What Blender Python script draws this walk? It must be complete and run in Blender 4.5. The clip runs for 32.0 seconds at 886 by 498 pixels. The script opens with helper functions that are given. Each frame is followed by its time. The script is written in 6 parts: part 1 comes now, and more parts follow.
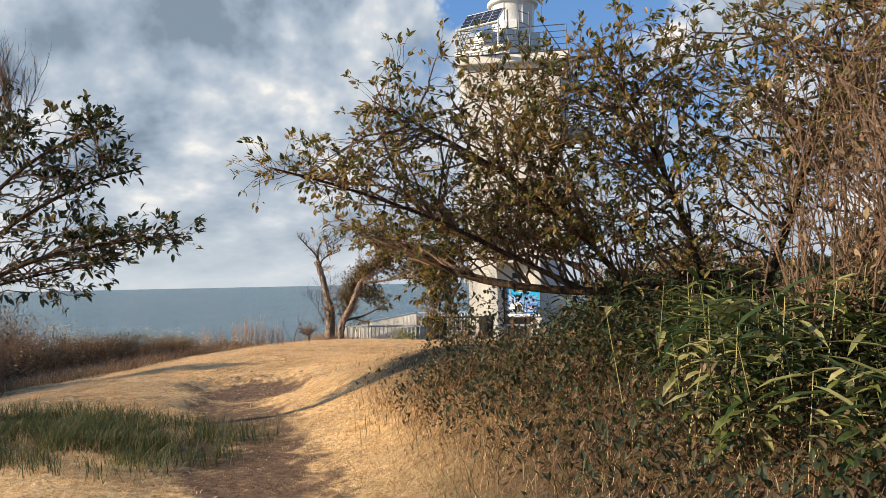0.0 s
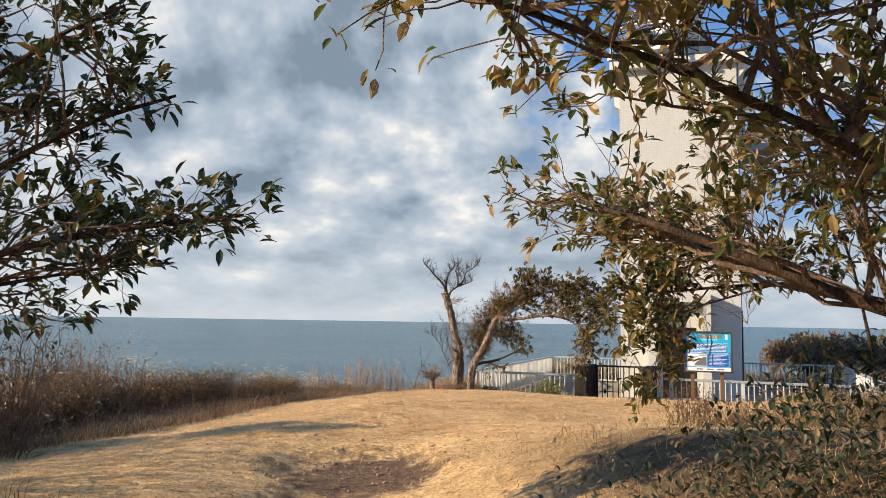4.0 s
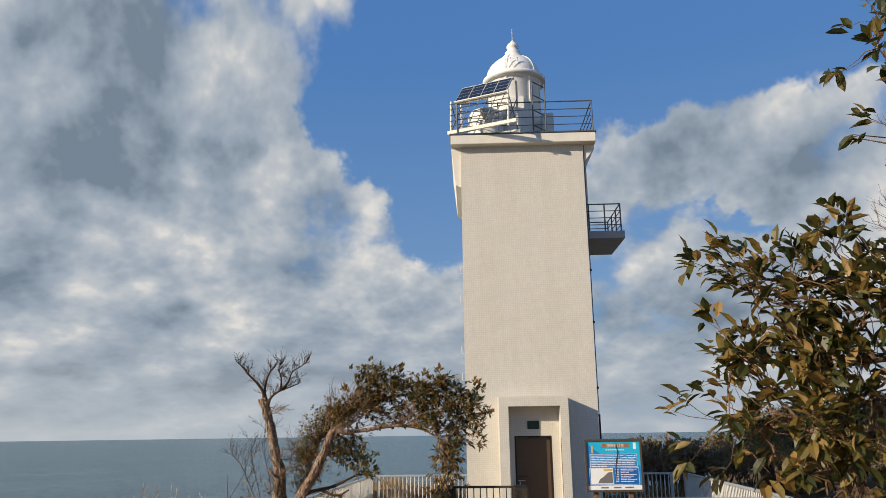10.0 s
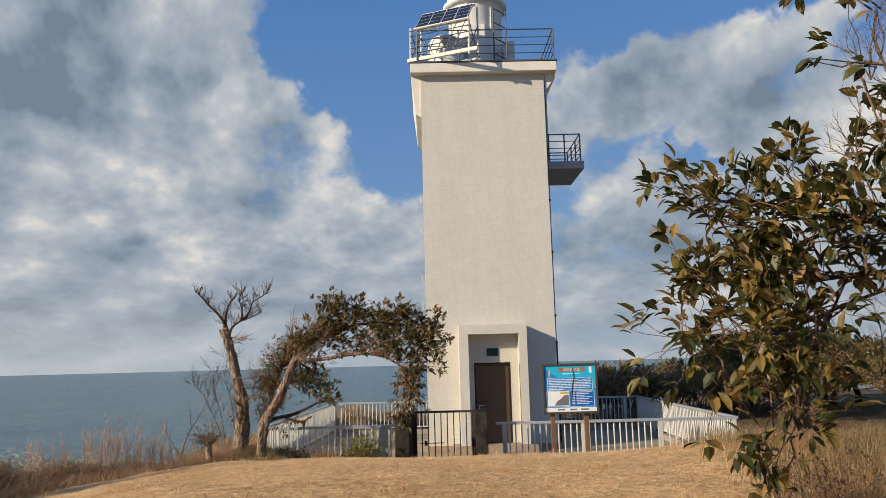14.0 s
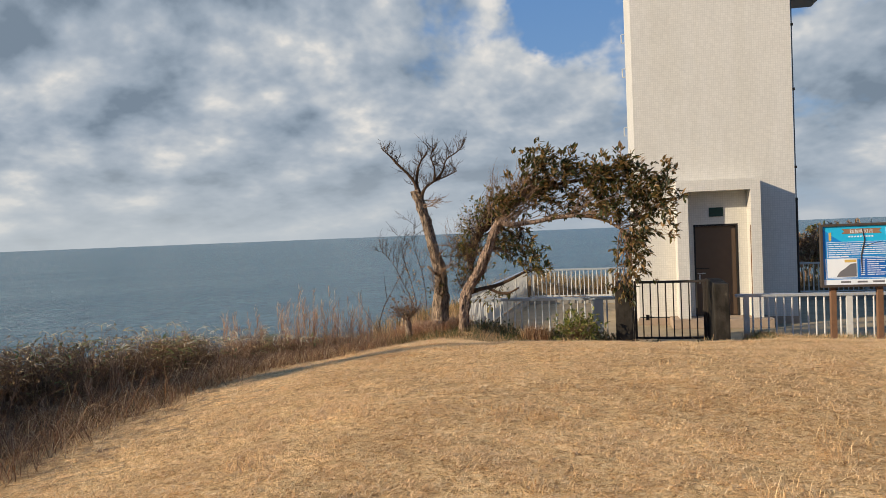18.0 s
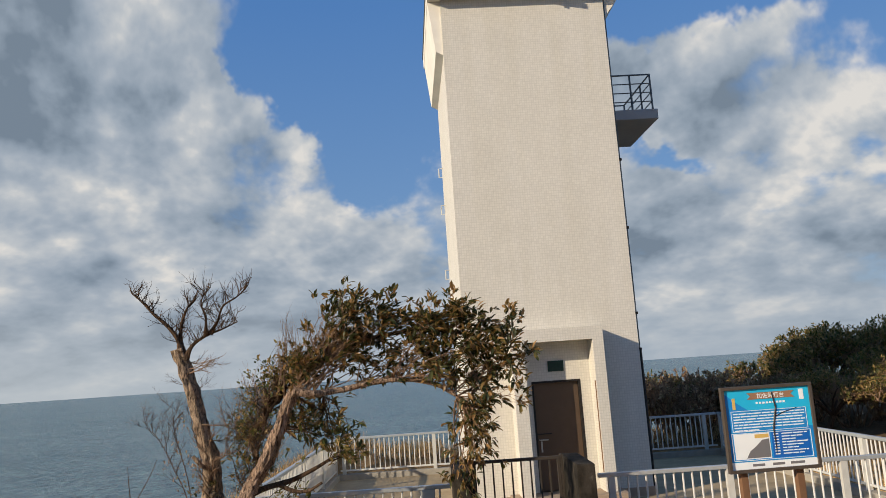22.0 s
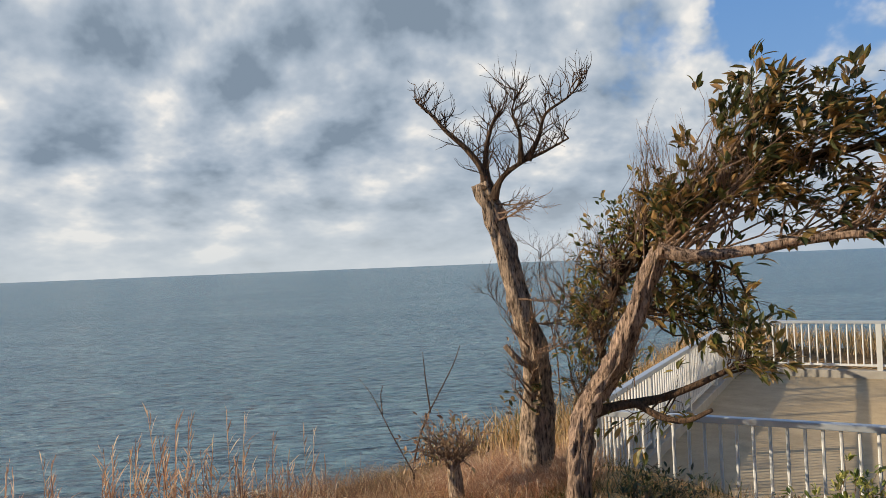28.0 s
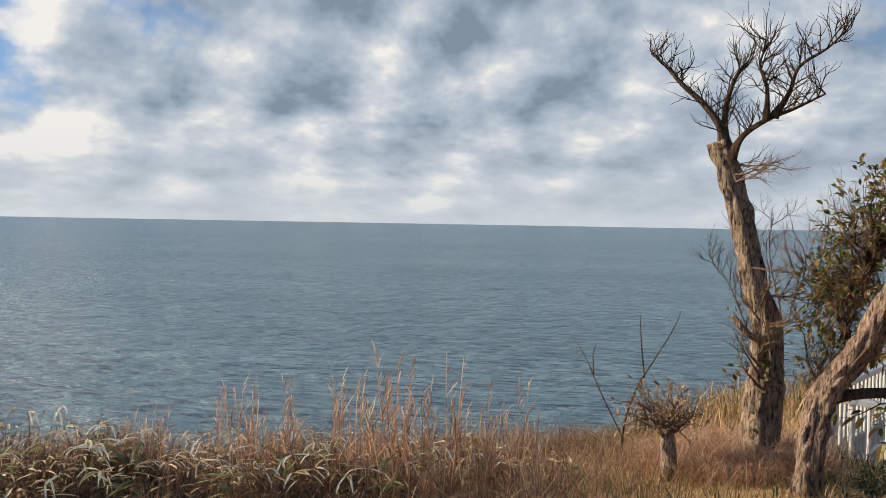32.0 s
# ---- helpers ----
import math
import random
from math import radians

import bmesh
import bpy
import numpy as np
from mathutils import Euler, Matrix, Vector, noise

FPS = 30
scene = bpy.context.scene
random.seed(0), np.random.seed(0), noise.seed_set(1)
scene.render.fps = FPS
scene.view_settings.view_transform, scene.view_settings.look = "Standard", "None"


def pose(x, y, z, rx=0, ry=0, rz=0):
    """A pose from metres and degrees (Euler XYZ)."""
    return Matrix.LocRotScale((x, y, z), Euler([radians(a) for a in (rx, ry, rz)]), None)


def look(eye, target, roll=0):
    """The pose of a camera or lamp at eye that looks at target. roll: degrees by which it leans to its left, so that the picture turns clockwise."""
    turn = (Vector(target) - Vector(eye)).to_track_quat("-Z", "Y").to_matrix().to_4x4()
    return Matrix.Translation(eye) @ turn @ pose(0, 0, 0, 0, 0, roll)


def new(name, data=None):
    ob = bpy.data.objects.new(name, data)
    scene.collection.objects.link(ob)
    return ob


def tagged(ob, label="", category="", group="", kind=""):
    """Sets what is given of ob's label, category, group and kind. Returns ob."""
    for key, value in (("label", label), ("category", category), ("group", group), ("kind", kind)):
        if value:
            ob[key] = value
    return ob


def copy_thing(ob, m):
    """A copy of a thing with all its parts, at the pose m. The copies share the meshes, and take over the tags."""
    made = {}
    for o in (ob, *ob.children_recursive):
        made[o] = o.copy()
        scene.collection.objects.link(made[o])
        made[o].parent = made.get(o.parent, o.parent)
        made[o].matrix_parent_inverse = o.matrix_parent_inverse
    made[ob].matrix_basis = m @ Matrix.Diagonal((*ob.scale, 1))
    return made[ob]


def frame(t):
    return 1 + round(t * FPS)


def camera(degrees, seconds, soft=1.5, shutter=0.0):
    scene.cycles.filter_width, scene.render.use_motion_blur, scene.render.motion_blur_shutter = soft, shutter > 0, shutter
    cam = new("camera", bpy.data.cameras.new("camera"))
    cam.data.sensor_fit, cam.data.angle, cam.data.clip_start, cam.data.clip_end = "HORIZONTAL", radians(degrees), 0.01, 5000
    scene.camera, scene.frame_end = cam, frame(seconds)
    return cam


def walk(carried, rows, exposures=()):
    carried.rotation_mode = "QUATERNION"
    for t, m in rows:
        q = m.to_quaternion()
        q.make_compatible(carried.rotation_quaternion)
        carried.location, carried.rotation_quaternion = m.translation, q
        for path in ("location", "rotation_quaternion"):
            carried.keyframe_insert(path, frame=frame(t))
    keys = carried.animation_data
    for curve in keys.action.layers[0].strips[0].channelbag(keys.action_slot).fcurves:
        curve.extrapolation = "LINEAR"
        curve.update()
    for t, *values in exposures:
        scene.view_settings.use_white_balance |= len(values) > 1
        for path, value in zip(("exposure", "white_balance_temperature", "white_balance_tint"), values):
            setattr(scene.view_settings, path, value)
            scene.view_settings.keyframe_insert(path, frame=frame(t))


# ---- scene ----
cam = camera(60.0, 32.0, soft=0.8)
PATH = [
    (0, (3.236, -27.343, 2.246), (2.815, -25.39, 2.324), -1.2),
    (0.5, (2.943, -26.834, 2.238), (2.552, -24.876, 2.36), -1.5),
    (1, (2.734, -26.374, 2.252), (2.364, -24.419, 2.462), -1.6),
    (1.5, (2.467, -25.939, 2.262), (2.0, -24.006, 2.477), -1.1),
    (2, (2.259, -25.457, 2.269), (1.756, -23.532, 2.467), -1.7),
    (2.5, (2.102, -25.116, 2.257), (1.535, -23.207, 2.45), -2.0),
    (3, (1.979, -24.729, 2.219), (1.313, -22.851, 2.396), -1.5),
    (3.5, (1.792, -24.31, 2.269), (1.132, -22.429, 2.438), -0.9),
    (4, (1.604, -23.917, 2.209), (0.892, -22.057, 2.388), 0.9),
    (4.5, (1.364, -23.602, 2.209), (0.593, -21.759, 2.303), 2.4),
    (6.5, (0.552, -22.178, 2.214), (-0.259, -20.351, 2.168), 0.4),
    (7, (0.331, -21.865, 2.223), (-0.439, -20.02, 2.159), 0.5),
    (8, (-0.226, -21.108, 2.169), (-0.695, -19.165, 2.105), 1.2),
    (8.5, (-0.415, -20.881, 2.162), (-0.879, -18.937, 2.24), 1.1),
    (9, (-0.459, -20.797, 2.17), (-0.815, -18.849, 2.448), 0.4),
    (9.5, (-0.598, -20.587, 2.187), (-0.841, -18.647, 2.607), -0.2),
    (10, (-0.683, -20.528, 2.187), (-0.828, -18.587, 2.649), -0.8),
    (10.5, (-0.683, -20.559, 2.192), (-0.796, -18.618, 2.663), -1.0),
    (11, (-0.705, -20.611, 2.189), (-0.785, -18.662, 2.632), -0.2),
    (11.5, (-0.701, -20.604, 2.2), (-0.773, -18.649, 2.616), 0.3),
    (12, (-0.684, -20.649, 2.2), (-0.74, -18.694, 2.616), -0.2),
    (12.5, (-0.676, -20.63, 2.201), (-0.702, -18.677, 2.631), -0.1),
    (13, (-0.685, -20.573, 2.183), (-0.678, -18.624, 2.631), 0.1),
    (13.5, (-0.688, -20.601, 2.161), (-0.683, -18.643, 2.572), -1.0),
    (14, (-0.695, -20.537, 2.132), (-0.741, -18.558, 2.419), -1.5),
    (14.5, (-0.696, -20.286, 2.106), (-0.914, -18.306, 2.288), -0.9),
    (15, (-0.754, -20.073, 2.101), (-1.145, -18.115, 2.222), 0.6),
    (15.5, (-0.949, -19.915, 2.092), (-1.583, -18.02, 2.172), -0.0),
    (17.5, (-1.562, -18.731, 2.098), (-2.182, -16.832, 1.999), -2.4),
    (18, (-1.757, -18.392, 2.149), (-2.238, -16.451, 2.1), -2.3),
    (18.5, (-1.811, -17.95, 2.178), (-2.266, -16.003, 2.165), -2.1),
    (19, (-1.947, -17.464, 2.208), (-2.417, -15.521, 2.156), -1.5),
    (19.5, (-1.936, -17.091, 2.277), (-2.417, -15.154, 2.154), -2.2),
    (20, (-2.032, -16.735, 2.333), (-2.475, -14.787, 2.233), -2.8),
    (20.5, (-2.063, -16.368, 2.317), (-2.462, -14.41, 2.24), -2.5),
    (21, (-2.148, -15.91, 2.322), (-2.51, -13.945, 2.245), -2.7),
    (21.5, (-2.116, -15.535, 2.356), (-2.378, -13.555, 2.45), -3.0),
    (22, (-2.089, -15.196, 2.385), (-2.069, -13.22, 2.695), -3.9),
    (22.5, (-2.058, -14.755, 2.357), (-1.867, -12.779, 2.601), -1.2),
    (23, (-2.023, -14.329, 2.351), (-1.814, -12.348, 2.521), -1.1),
    (23.5, (-1.973, -13.93, 2.322), (-1.736, -11.95, 2.48), -1.1),
    (24, (-1.966, -13.506, 2.312), (-1.747, -11.524, 2.467), -2.2),
    (24.5, (-1.97, -13.139, 2.269), (-1.852, -11.149, 2.433), -3.8),
    (25, (-1.989, -12.742, 2.288), (-2.236, -10.759, 2.372), -3.9),
    (25.5, (-2.146, -12.3, 2.273), (-2.793, -10.41, 2.369), -4.1),
    (27.5, (-2.655, -11.257, 2.234), (-3.398, -9.4, 2.228), -3.2),
    (28, (-2.718, -11.1, 2.233), (-3.668, -9.34, 2.265), -2.3),
    (29, (-2.776, -11.047, 2.235), (-3.958, -9.434, 2.189), 0.2),
    (29.5, (-2.797, -11.085, 2.219), (-4.047, -9.527, 2.14), 0.3),
    (30, (-2.8, -11.083, 2.225), (-4.082, -9.55, 2.145), -0.4),
    (30.5, (-2.8, -11.085, 2.231), (-4.084, -9.554, 2.156), -0.5),
    (31, (-2.789, -11.088, 2.234), (-4.077, -9.56, 2.167), 0.2),
    (31.5, (-2.813, -11.099, 2.22), (-4.101, -9.571, 2.15), 0.9),
    (32, (-2.847, -11.121, 2.224), (-4.228, -9.676, 2.148), 1.0),
]
walk(cam, [(t, look(eye, target, roll)) for t, eye, target, roll in PATH], [(0, 0.62), (4, 0.62), (7, 0.45), (8.5, 0.38), (10, 0.22), (14, 0.20), (18, 0.28), (21, 0.26), (23, 0.18), (25, 0.32), (28, 0.5), (32, 0.5)])

# ---- world, sun ----
SUN_TRAVEL = Vector((1.6, 1.0, -0.74)).normalized()
sun_data = bpy.data.lights.new("sun", "SUN")
sun_data.energy, sun_data.angle, sun_data.color = 4.9, radians(0.6), (1.0, 0.84, 0.63)
sun = new("sun", sun_data)
sun.matrix_world = look((-30, -20, 14), Vector((-30, -20, 14)) + SUN_TRAVEL)

world = bpy.data.worlds.new("sky")
scene.world = world
world.use_nodes = True
wn, wl = world.node_tree.nodes, world.node_tree.links
wn.clear()


def wmath(op, a, b=None, clamp=False):
    n = wn.new("ShaderNodeMath")
    n.operation, n.use_clamp = op, clamp
    for i, v in enumerate((a, b)):
        if v is None:
            continue
        if isinstance(v, (int, float)):
            n.inputs[i].default_value = v
        else:
            wl.new(v, n.inputs[i])
    return n.outputs[0]


def wramp(fac, stops):
    n = wn.new("ShaderNodeValToRGB")
    el = n.color_ramp.elements
    while len(el) < len(stops):
        el.new(0.5)
    for e, (p, c) in zip(el, stops):
        e.position, e.color = p, (*c, 1) if len(c) == 3 else c
    wl.new(fac, n.inputs[0])
    return n.outputs[0]


def wmix(fac, a, b):
    n = wn.new("ShaderNodeMix")
    n.data_type = "RGBA"
    if isinstance(fac, (int, float)):
        n.inputs[0].default_value = fac
    else:
        wl.new(fac, n.inputs[0])
    for i, v in ((6, a), (7, b)):
        if isinstance(v, tuple):
            n.inputs[i].default_value = (*v, 1)
        else:
            wl.new(v, n.inputs[i])
    return n.outputs[2]


def wnoise(vec, scale, detail, rough, loc=(0, 0, 0), scl=(1, 1, 1), distortion=0.0):
    m = wn.new("ShaderNodeMapping")
    m.inputs["Location"].default_value, m.inputs["Scale"].default_value = loc, scl
    wl.new(vec, m.inputs["Vector"])
    n = wn.new("ShaderNodeTexNoise")
    n.inputs["Scale"].default_value, n.inputs["Detail"].default_value = scale, detail
    n.inputs["Roughness"].default_value, n.inputs["Distortion"].default_value = rough, distortion
    wl.new(m.outputs[0], n.inputs["Vector"])
    return n.outputs["Fac"]


sky = wn.new("ShaderNodeTexSky")
sky.sky_type, sky.sun_disc = "NISHITA", False
sky.sun_elevation, sky.sun_rotation = radians(21), radians(238)
sky.air_density, sky.dust_density, sky.ozone_density = 1.0, 0.6, 1.6
coord = wn.new("ShaderNodeTexCoord").outputs["Generated"]
sep = wn.new("ShaderNodeSeparateXYZ")
wl.new(coord, sep.inputs[0])
dx, dy, dz = sep.outputs
# cloud layer seen in perspective: direction divided by height
rise = wmath("MAXIMUM", dz, 0.0)
flat = wn.new("ShaderNodeCombineXYZ")
wl.new(dx, flat.inputs[0])
wl.new(dy, flat.inputs[1])
wl.new(wmath("DIVIDE", wmath("MULTIPLY", rise, 1.3), wmath("ADD", rise, 0.42)), flat.inputs[2])
fv = flat.outputs[0]
# compass bearing and height of a direction in degrees, made ragged so that no cloud bank has a plain outline
ragged = wmath("MULTIPLY", wmath("SUBTRACT", wnoise(fv, 6.0, 5, 0.6, (4.0, 9.0, 2.0)), 0.5), 22.0)
ragged_up = wmath("MULTIPLY", wmath("SUBTRACT", wnoise(fv, 6.5, 5, 0.6, (14.0, 2.0, 7.0)), 0.5), 14.0)
bearing = wmath("ADD", wmath("MULTIPLY", wmath("ARCTAN2", dx, dy), 57.2958), ragged)
height = wmath("ADD", wmath("MULTIPLY", wmath("ARCSINE", dz), 57.2958), ragged_up)

# cloud banks: bearing, height, half width, half height, how dense, how light
BANKS = ((-28, 22.5, 11, 9, 0.95, -0.42), (-52, 17, 15, 12, 0.60, -0.05), (-21.5, 12.0, 4.5, 4.0, 0.50, 0.34), (-16, 21, 1.7, 3.2, 0.85, 0.34),
         (-11.5, 17.3, 2.6, 1.8, 0.60, 0.22), (-9, 22.5, 6.0, 4.5, -0.85, 0.0), (-2, 28, 9, 4.5, -0.45, -0.05), (14, 28, 10, 5, -0.95, 0.0),
         (12, 18.5, 8.0, 4.2, 1.25, -0.34), (24, 22, 7, 2.4, 0.85, 0.22), (17, 13.6, 6, 1.5, -0.60, 0.0), (27, 14.5, 8, 4.5, 1.15, 0.24),
         (14, 9.5, 8, 3.0, 0.75, 0.12), (2, 6.5, 28, 3.2, 0.1, -0.16), (-7, 11, 6, 3.6, 0.60, 0.12), (-3, 16.5, 4, 2.6, -0.50, 0.0), (-40, 6, 12, 2.6, 0.2, -0.10), (-47, 10.5, 6, 2.0, 0.1, 0.22), (26, 6, 14, 3.0, 0.4, -0.22), (-44, 12, 24, 22, 0.60, 0.0), (-50, 3, 20, 3.5, 0.0, 0.14), (-12, 4, 14, 3, 0.0, -0.08), (-20, 8, 9, 7, 0.45, 0.0))
bank, tone = 0.0, 0.0
for az, el, wa, we, dense, light in BANKS:
    u = wmath("MULTIPLY", wmath("SUBTRACT", bearing, az), 1.0 / wa)
    v = wmath("MULTIPLY", wmath("SUBTRACT", height, el), 1.0 / we)
    g = wmath("POWER", 2.7183, wmath("MULTIPLY", wmath("ADD", wmath("MULTIPLY", u, u), wmath("MULTIPLY", v, v)), -1.0))
    bank = wmath("ADD", wmath("MULTIPLY", g, dense), bank)
    if light:
        tone = wmath("ADD", wmath("MULTIPLY", g, light), tone)


def billow(loc):
    """Heaped cloud: rounded cells on top of a broken noise."""
    m = wn.new("ShaderNodeMapping")
    m.inputs["Location"].default_value = loc
    wl.new(fv, m.inputs["Vector"])
    vo = wn.new("ShaderNodeTexVoronoi")
    vo.feature = "SMOOTH_F1"
    vo.inputs["Scale"].default_value, vo.inputs["Detail"].default_value = 6.2, 4.0
    vo.inputs["Roughness"].default_value, vo.inputs["Smoothness"].default_value = 0.55, 0.35
    wl.new(m.outputs[0], vo.inputs["Vector"])
    n = wnoise(fv, 4.2, 12, 0.58, loc, (1, 1, 1), 0.2)
    return wmath("ADD", wmath("MULTIPLY", wmath("SUBTRACT", n, 0.5), 1.5), wmath("MULTIPLY", wmath("SUBTRACT", 0.5, vo.outputs["Distance"]), 0.75))


puff = billow((0.4, 2.2, 0.0))
puff_lit = billow((0.364, 2.184, 0.044))
low = wmath("MULTIPLY", wmath("MAXIMUM", wmath("SUBTRACT", 0.24, dz), 0.0), 3.2)
cover = wmath("ADD", wmath("ADD", wmath("ADD", bank, puff), low), 0.32)
mask = wn.new("ShaderNodeMapRange")
mask.interpolation_type = "SMOOTHSTEP"
mask.inputs["From Min"].default_value, mask.inputs["From Max"].default_value = 0.02, 0.50
wl.new(cover, mask.inputs["Value"])
relief = wmath("MULTIPLY", wmath("SUBTRACT", puff, puff_lit), 1.15)
thick = wmath("MULTIPLY", wmath("MINIMUM", wmath("MAXIMUM", wmath("SUBTRACT", cover, 0.35), 0.0), 0.9), -0.22)
soft = wmath("MULTIPLY", wmath("SUBTRACT", wnoise(fv, 4.6, 10, 0.6, (7.0, 3.0, 1.0), (1, 1, 1.35)), 0.5), 0.34)
shade = wramp(wmath("ADD", wmath("ADD", wmath("ADD", wmath("ADD", relief, tone), thick), soft), 0.67),
              [(0.05, (1.55, 2.0, 2.55)), (0.30, (2.4, 2.92, 3.55)), (0.54, (3.15, 3.62, 4.2)), (0.80, (4.45, 4.7, 4.95)), (1.0, (6.3, 6.1, 5.8))])
blue = wmix(0.8, sky.outputs[0], wramp(dz, [(0.05, (1.5, 2.7, 4.6)), (0.45, (0.62, 1.8, 4.4))]))
cloudy = wmix(mask.outputs[0], blue, shade)
haze = wramp(dz, [(0.0, (1, 1, 1)), (0.05, (0.55, 0.55, 0.55)), (0.13, (0, 0, 0))])
pale = wramp(wmath("SUBTRACT", 0.15, dx), [(0.15, (3.35, 3.85, 4.4)), (0.75, (4.6, 4.9, 5.05))])
final = wmix(wmath("MULTIPLY", haze, 0.72), cloudy, pale)
bg = wn.new("ShaderNodeBackground")
bg.inputs["Strength"].default_value = 0.1
wl.new(final, bg.inputs["Color"])
wout = wn.new("ShaderNodeOutputWorld")
wl.new(bg.outputs[0], wout.inputs["Surface"])


# ---- materials ----
class Mat:
    """Small wrapper to write node materials in few lines."""

    def __init__(self, name, rough=0.7, metal=0.0, spec=0.4):
        self.m = bpy.data.materials.new(name)
        self.m.use_nodes = True
        self.n, self.l = self.m.node_tree.nodes, self.m.node_tree.links
        self.b = self.n["Principled BSDF"]
        self.b.inputs["Roughness"].default_value = rough
        self.b.inputs["Metallic"].default_value = metal
        self.b.inputs["Specular IOR Level"].default_value = spec
        self.geo = self.n.new("ShaderNodeNewGeometry")
        self.pos = self.geo.outputs["Position"]

    def noise(self, scale, detail=4, rough=0.55, scl=(1, 1, 1), distortion=0.0):
        m = self.n.new("ShaderNodeMapping")
        m.inputs["Scale"].default_value = scl
        self.l.new(self.pos, m.inputs["Vector"])
        t = self.n.new("ShaderNodeTexNoise")
        t.inputs["Scale"].default_value, t.inputs["Detail"].default_value = scale, detail
        t.inputs["Roughness"].default_value, t.inputs["Distortion"].default_value = rough, distortion
        self.l.new(m.outputs[0], t.inputs["Vector"])
        return t.outputs["Fac"]

    def island(self):
        return self.geo.outputs["Random Per Island"]

    def ramp(self, fac, stops):
        r = self.n.new("ShaderNodeValToRGB")
        el = r.color_ramp.elements
        while len(el) < len(stops):
            el.new(0.5)
        for e, (p, c) in zip(el, stops):
            e.position, e.color = p, (*c, 1)
        self.l.new(fac, r.inputs[0])
        return r.outputs[0]

    def mix(self, fac, a, b, mode="MIX"):
        x = self.n.new("ShaderNodeMix")
        x.data_type, x.blend_type = "RGBA", mode
        if isinstance(fac, (int, float)):
            x.inputs[0].default_value = fac
        else:
            self.l.new(fac, x.inputs[0])
        for i, v in ((6, a), (7, b)):
            if isinstance(v, tuple):
                x.inputs[i].default_value = (*v, 1)
            else:
                self.l.new(v, x.inputs[i])
        return x.outputs[2]

    def math(self, op, a, b=0.0):
        x = self.n.new("ShaderNodeMath")
        x.operation = op
        for i, v in enumerate((a, b)):
            if isinstance(v, (int, float)):
                x.inputs[i].default_value = v
            else:
                self.l.new(v, x.inputs[i])
        return x.outputs[0]

    def color(self, c):
        if isinstance(c, tuple):
            self.b.inputs["Base Color"].default_value = (*c, 1)
        else:
            self.l.new(c, self.b.inputs["Base Color"])
        return self

    def rough(self, r):
        self.l.new(r, self.b.inputs["Roughness"])
        return self

    def bump(self, h, strength=0.3, dist=0.01):
        x = self.n.new("ShaderNodeBump")
        x.inputs["Strength"].default_value, x.inputs["Distance"].default_value = strength, dist
        self.l.new(h, x.inputs["Height"])
        self.l.new(x.outputs[0], self.b.inputs["Normal"])
        return self

    def leafy(self, amount):
        """Light that passes through thin leaves."""
        t = self.n.new("ShaderNodeBsdfTranslucent")
        src = self.b.inputs["Base Color"].links
        if src:
            self.l.new(src[0].from_socket, t.inputs["Color"])
        mx = self.n.new("ShaderNodeMixShader")
        mx.inputs[0].default_value = amount
        self.l.new(self.b.outputs[0], mx.inputs[1])
        self.l.new(t.outputs[0], mx.inputs[2])
        self.l.new(mx.outputs[0], self.n["Material Output"].inputs["Surface"])
        return self


def make_tiled_white():
    """Off-white mosaic render of small square tiles with weathering."""
    k = Mat("white_mosaic_tile", 0.55)
    br = k.n.new("ShaderNodeTexBrick")
    br.offset = 0.0
    br.inputs["Scale"].default_value = 1.0
    br.inputs["Brick Width"].default_value = br.inputs["Row Height"].default_value = 0.05
    br.inputs["Mortar Size"].default_value = 0.004
    br.inputs["Color1"].default_value = (0.66, 0.635, 0.575, 1)
    br.inputs["Color2"].default_value = (0.61, 0.585, 0.53, 1)
    br.inputs["Mortar"].default_value = (0.54, 0.52, 0.47, 1)
    sp = k.n.new("ShaderNodeSeparateXYZ")
    k.l.new(k.pos, sp.inputs[0])
    cb = k.n.new("ShaderNodeCombineXYZ")
    k.l.new(k.math("ADD", sp.outputs[0], sp.outputs[1]), cb.inputs[0])
    k.l.new(sp.outputs[2], cb.inputs[1])
    k.l.new(cb.outputs[0], br.inputs["Vector"])
    streak = k.ramp(k.noise(1.2, 6, 0.6, (2.2, 2.2, 0.18)), [(0.35, (1, 1, 1)), (0.8, (0.92, 0.91, 0.87))])
    patch = k.ramp(k.noise(2.5, 3), [(0.3, (0.95, 0.95, 0.95)), (0.7, (1, 1, 1))])
    k.color(k.mix(1.0, k.mix(1.0, br.outputs["Color"], streak, "MULTIPLY"), patch, "MULTIPLY"))
    k.bump(br.outputs["Fac"], -0.2, 0.003)
    return k.m


def plain(name, c, rough=0.6, metal=0.0, spread=0.12, scale=9.0, bump=0.08, dist=0.004, spec=0.4):
    k = Mat(name, rough, metal, spec)
    lo, hi = tuple(v * (1 - spread) for v in c), tuple(min(1, v * (1 + spread)) for v in c)
    f = k.mix(0.5, k.ramp(k.noise(scale, 5), [(0.3, lo), (0.7, hi)]), k.ramp(k.noise(scale * 0.13, 3), [(0.3, lo), (0.7, hi)]))
    k.color(f)
    if bump:
        k.bump(k.noise(scale * 5, 3), bump, dist)
    return k.m


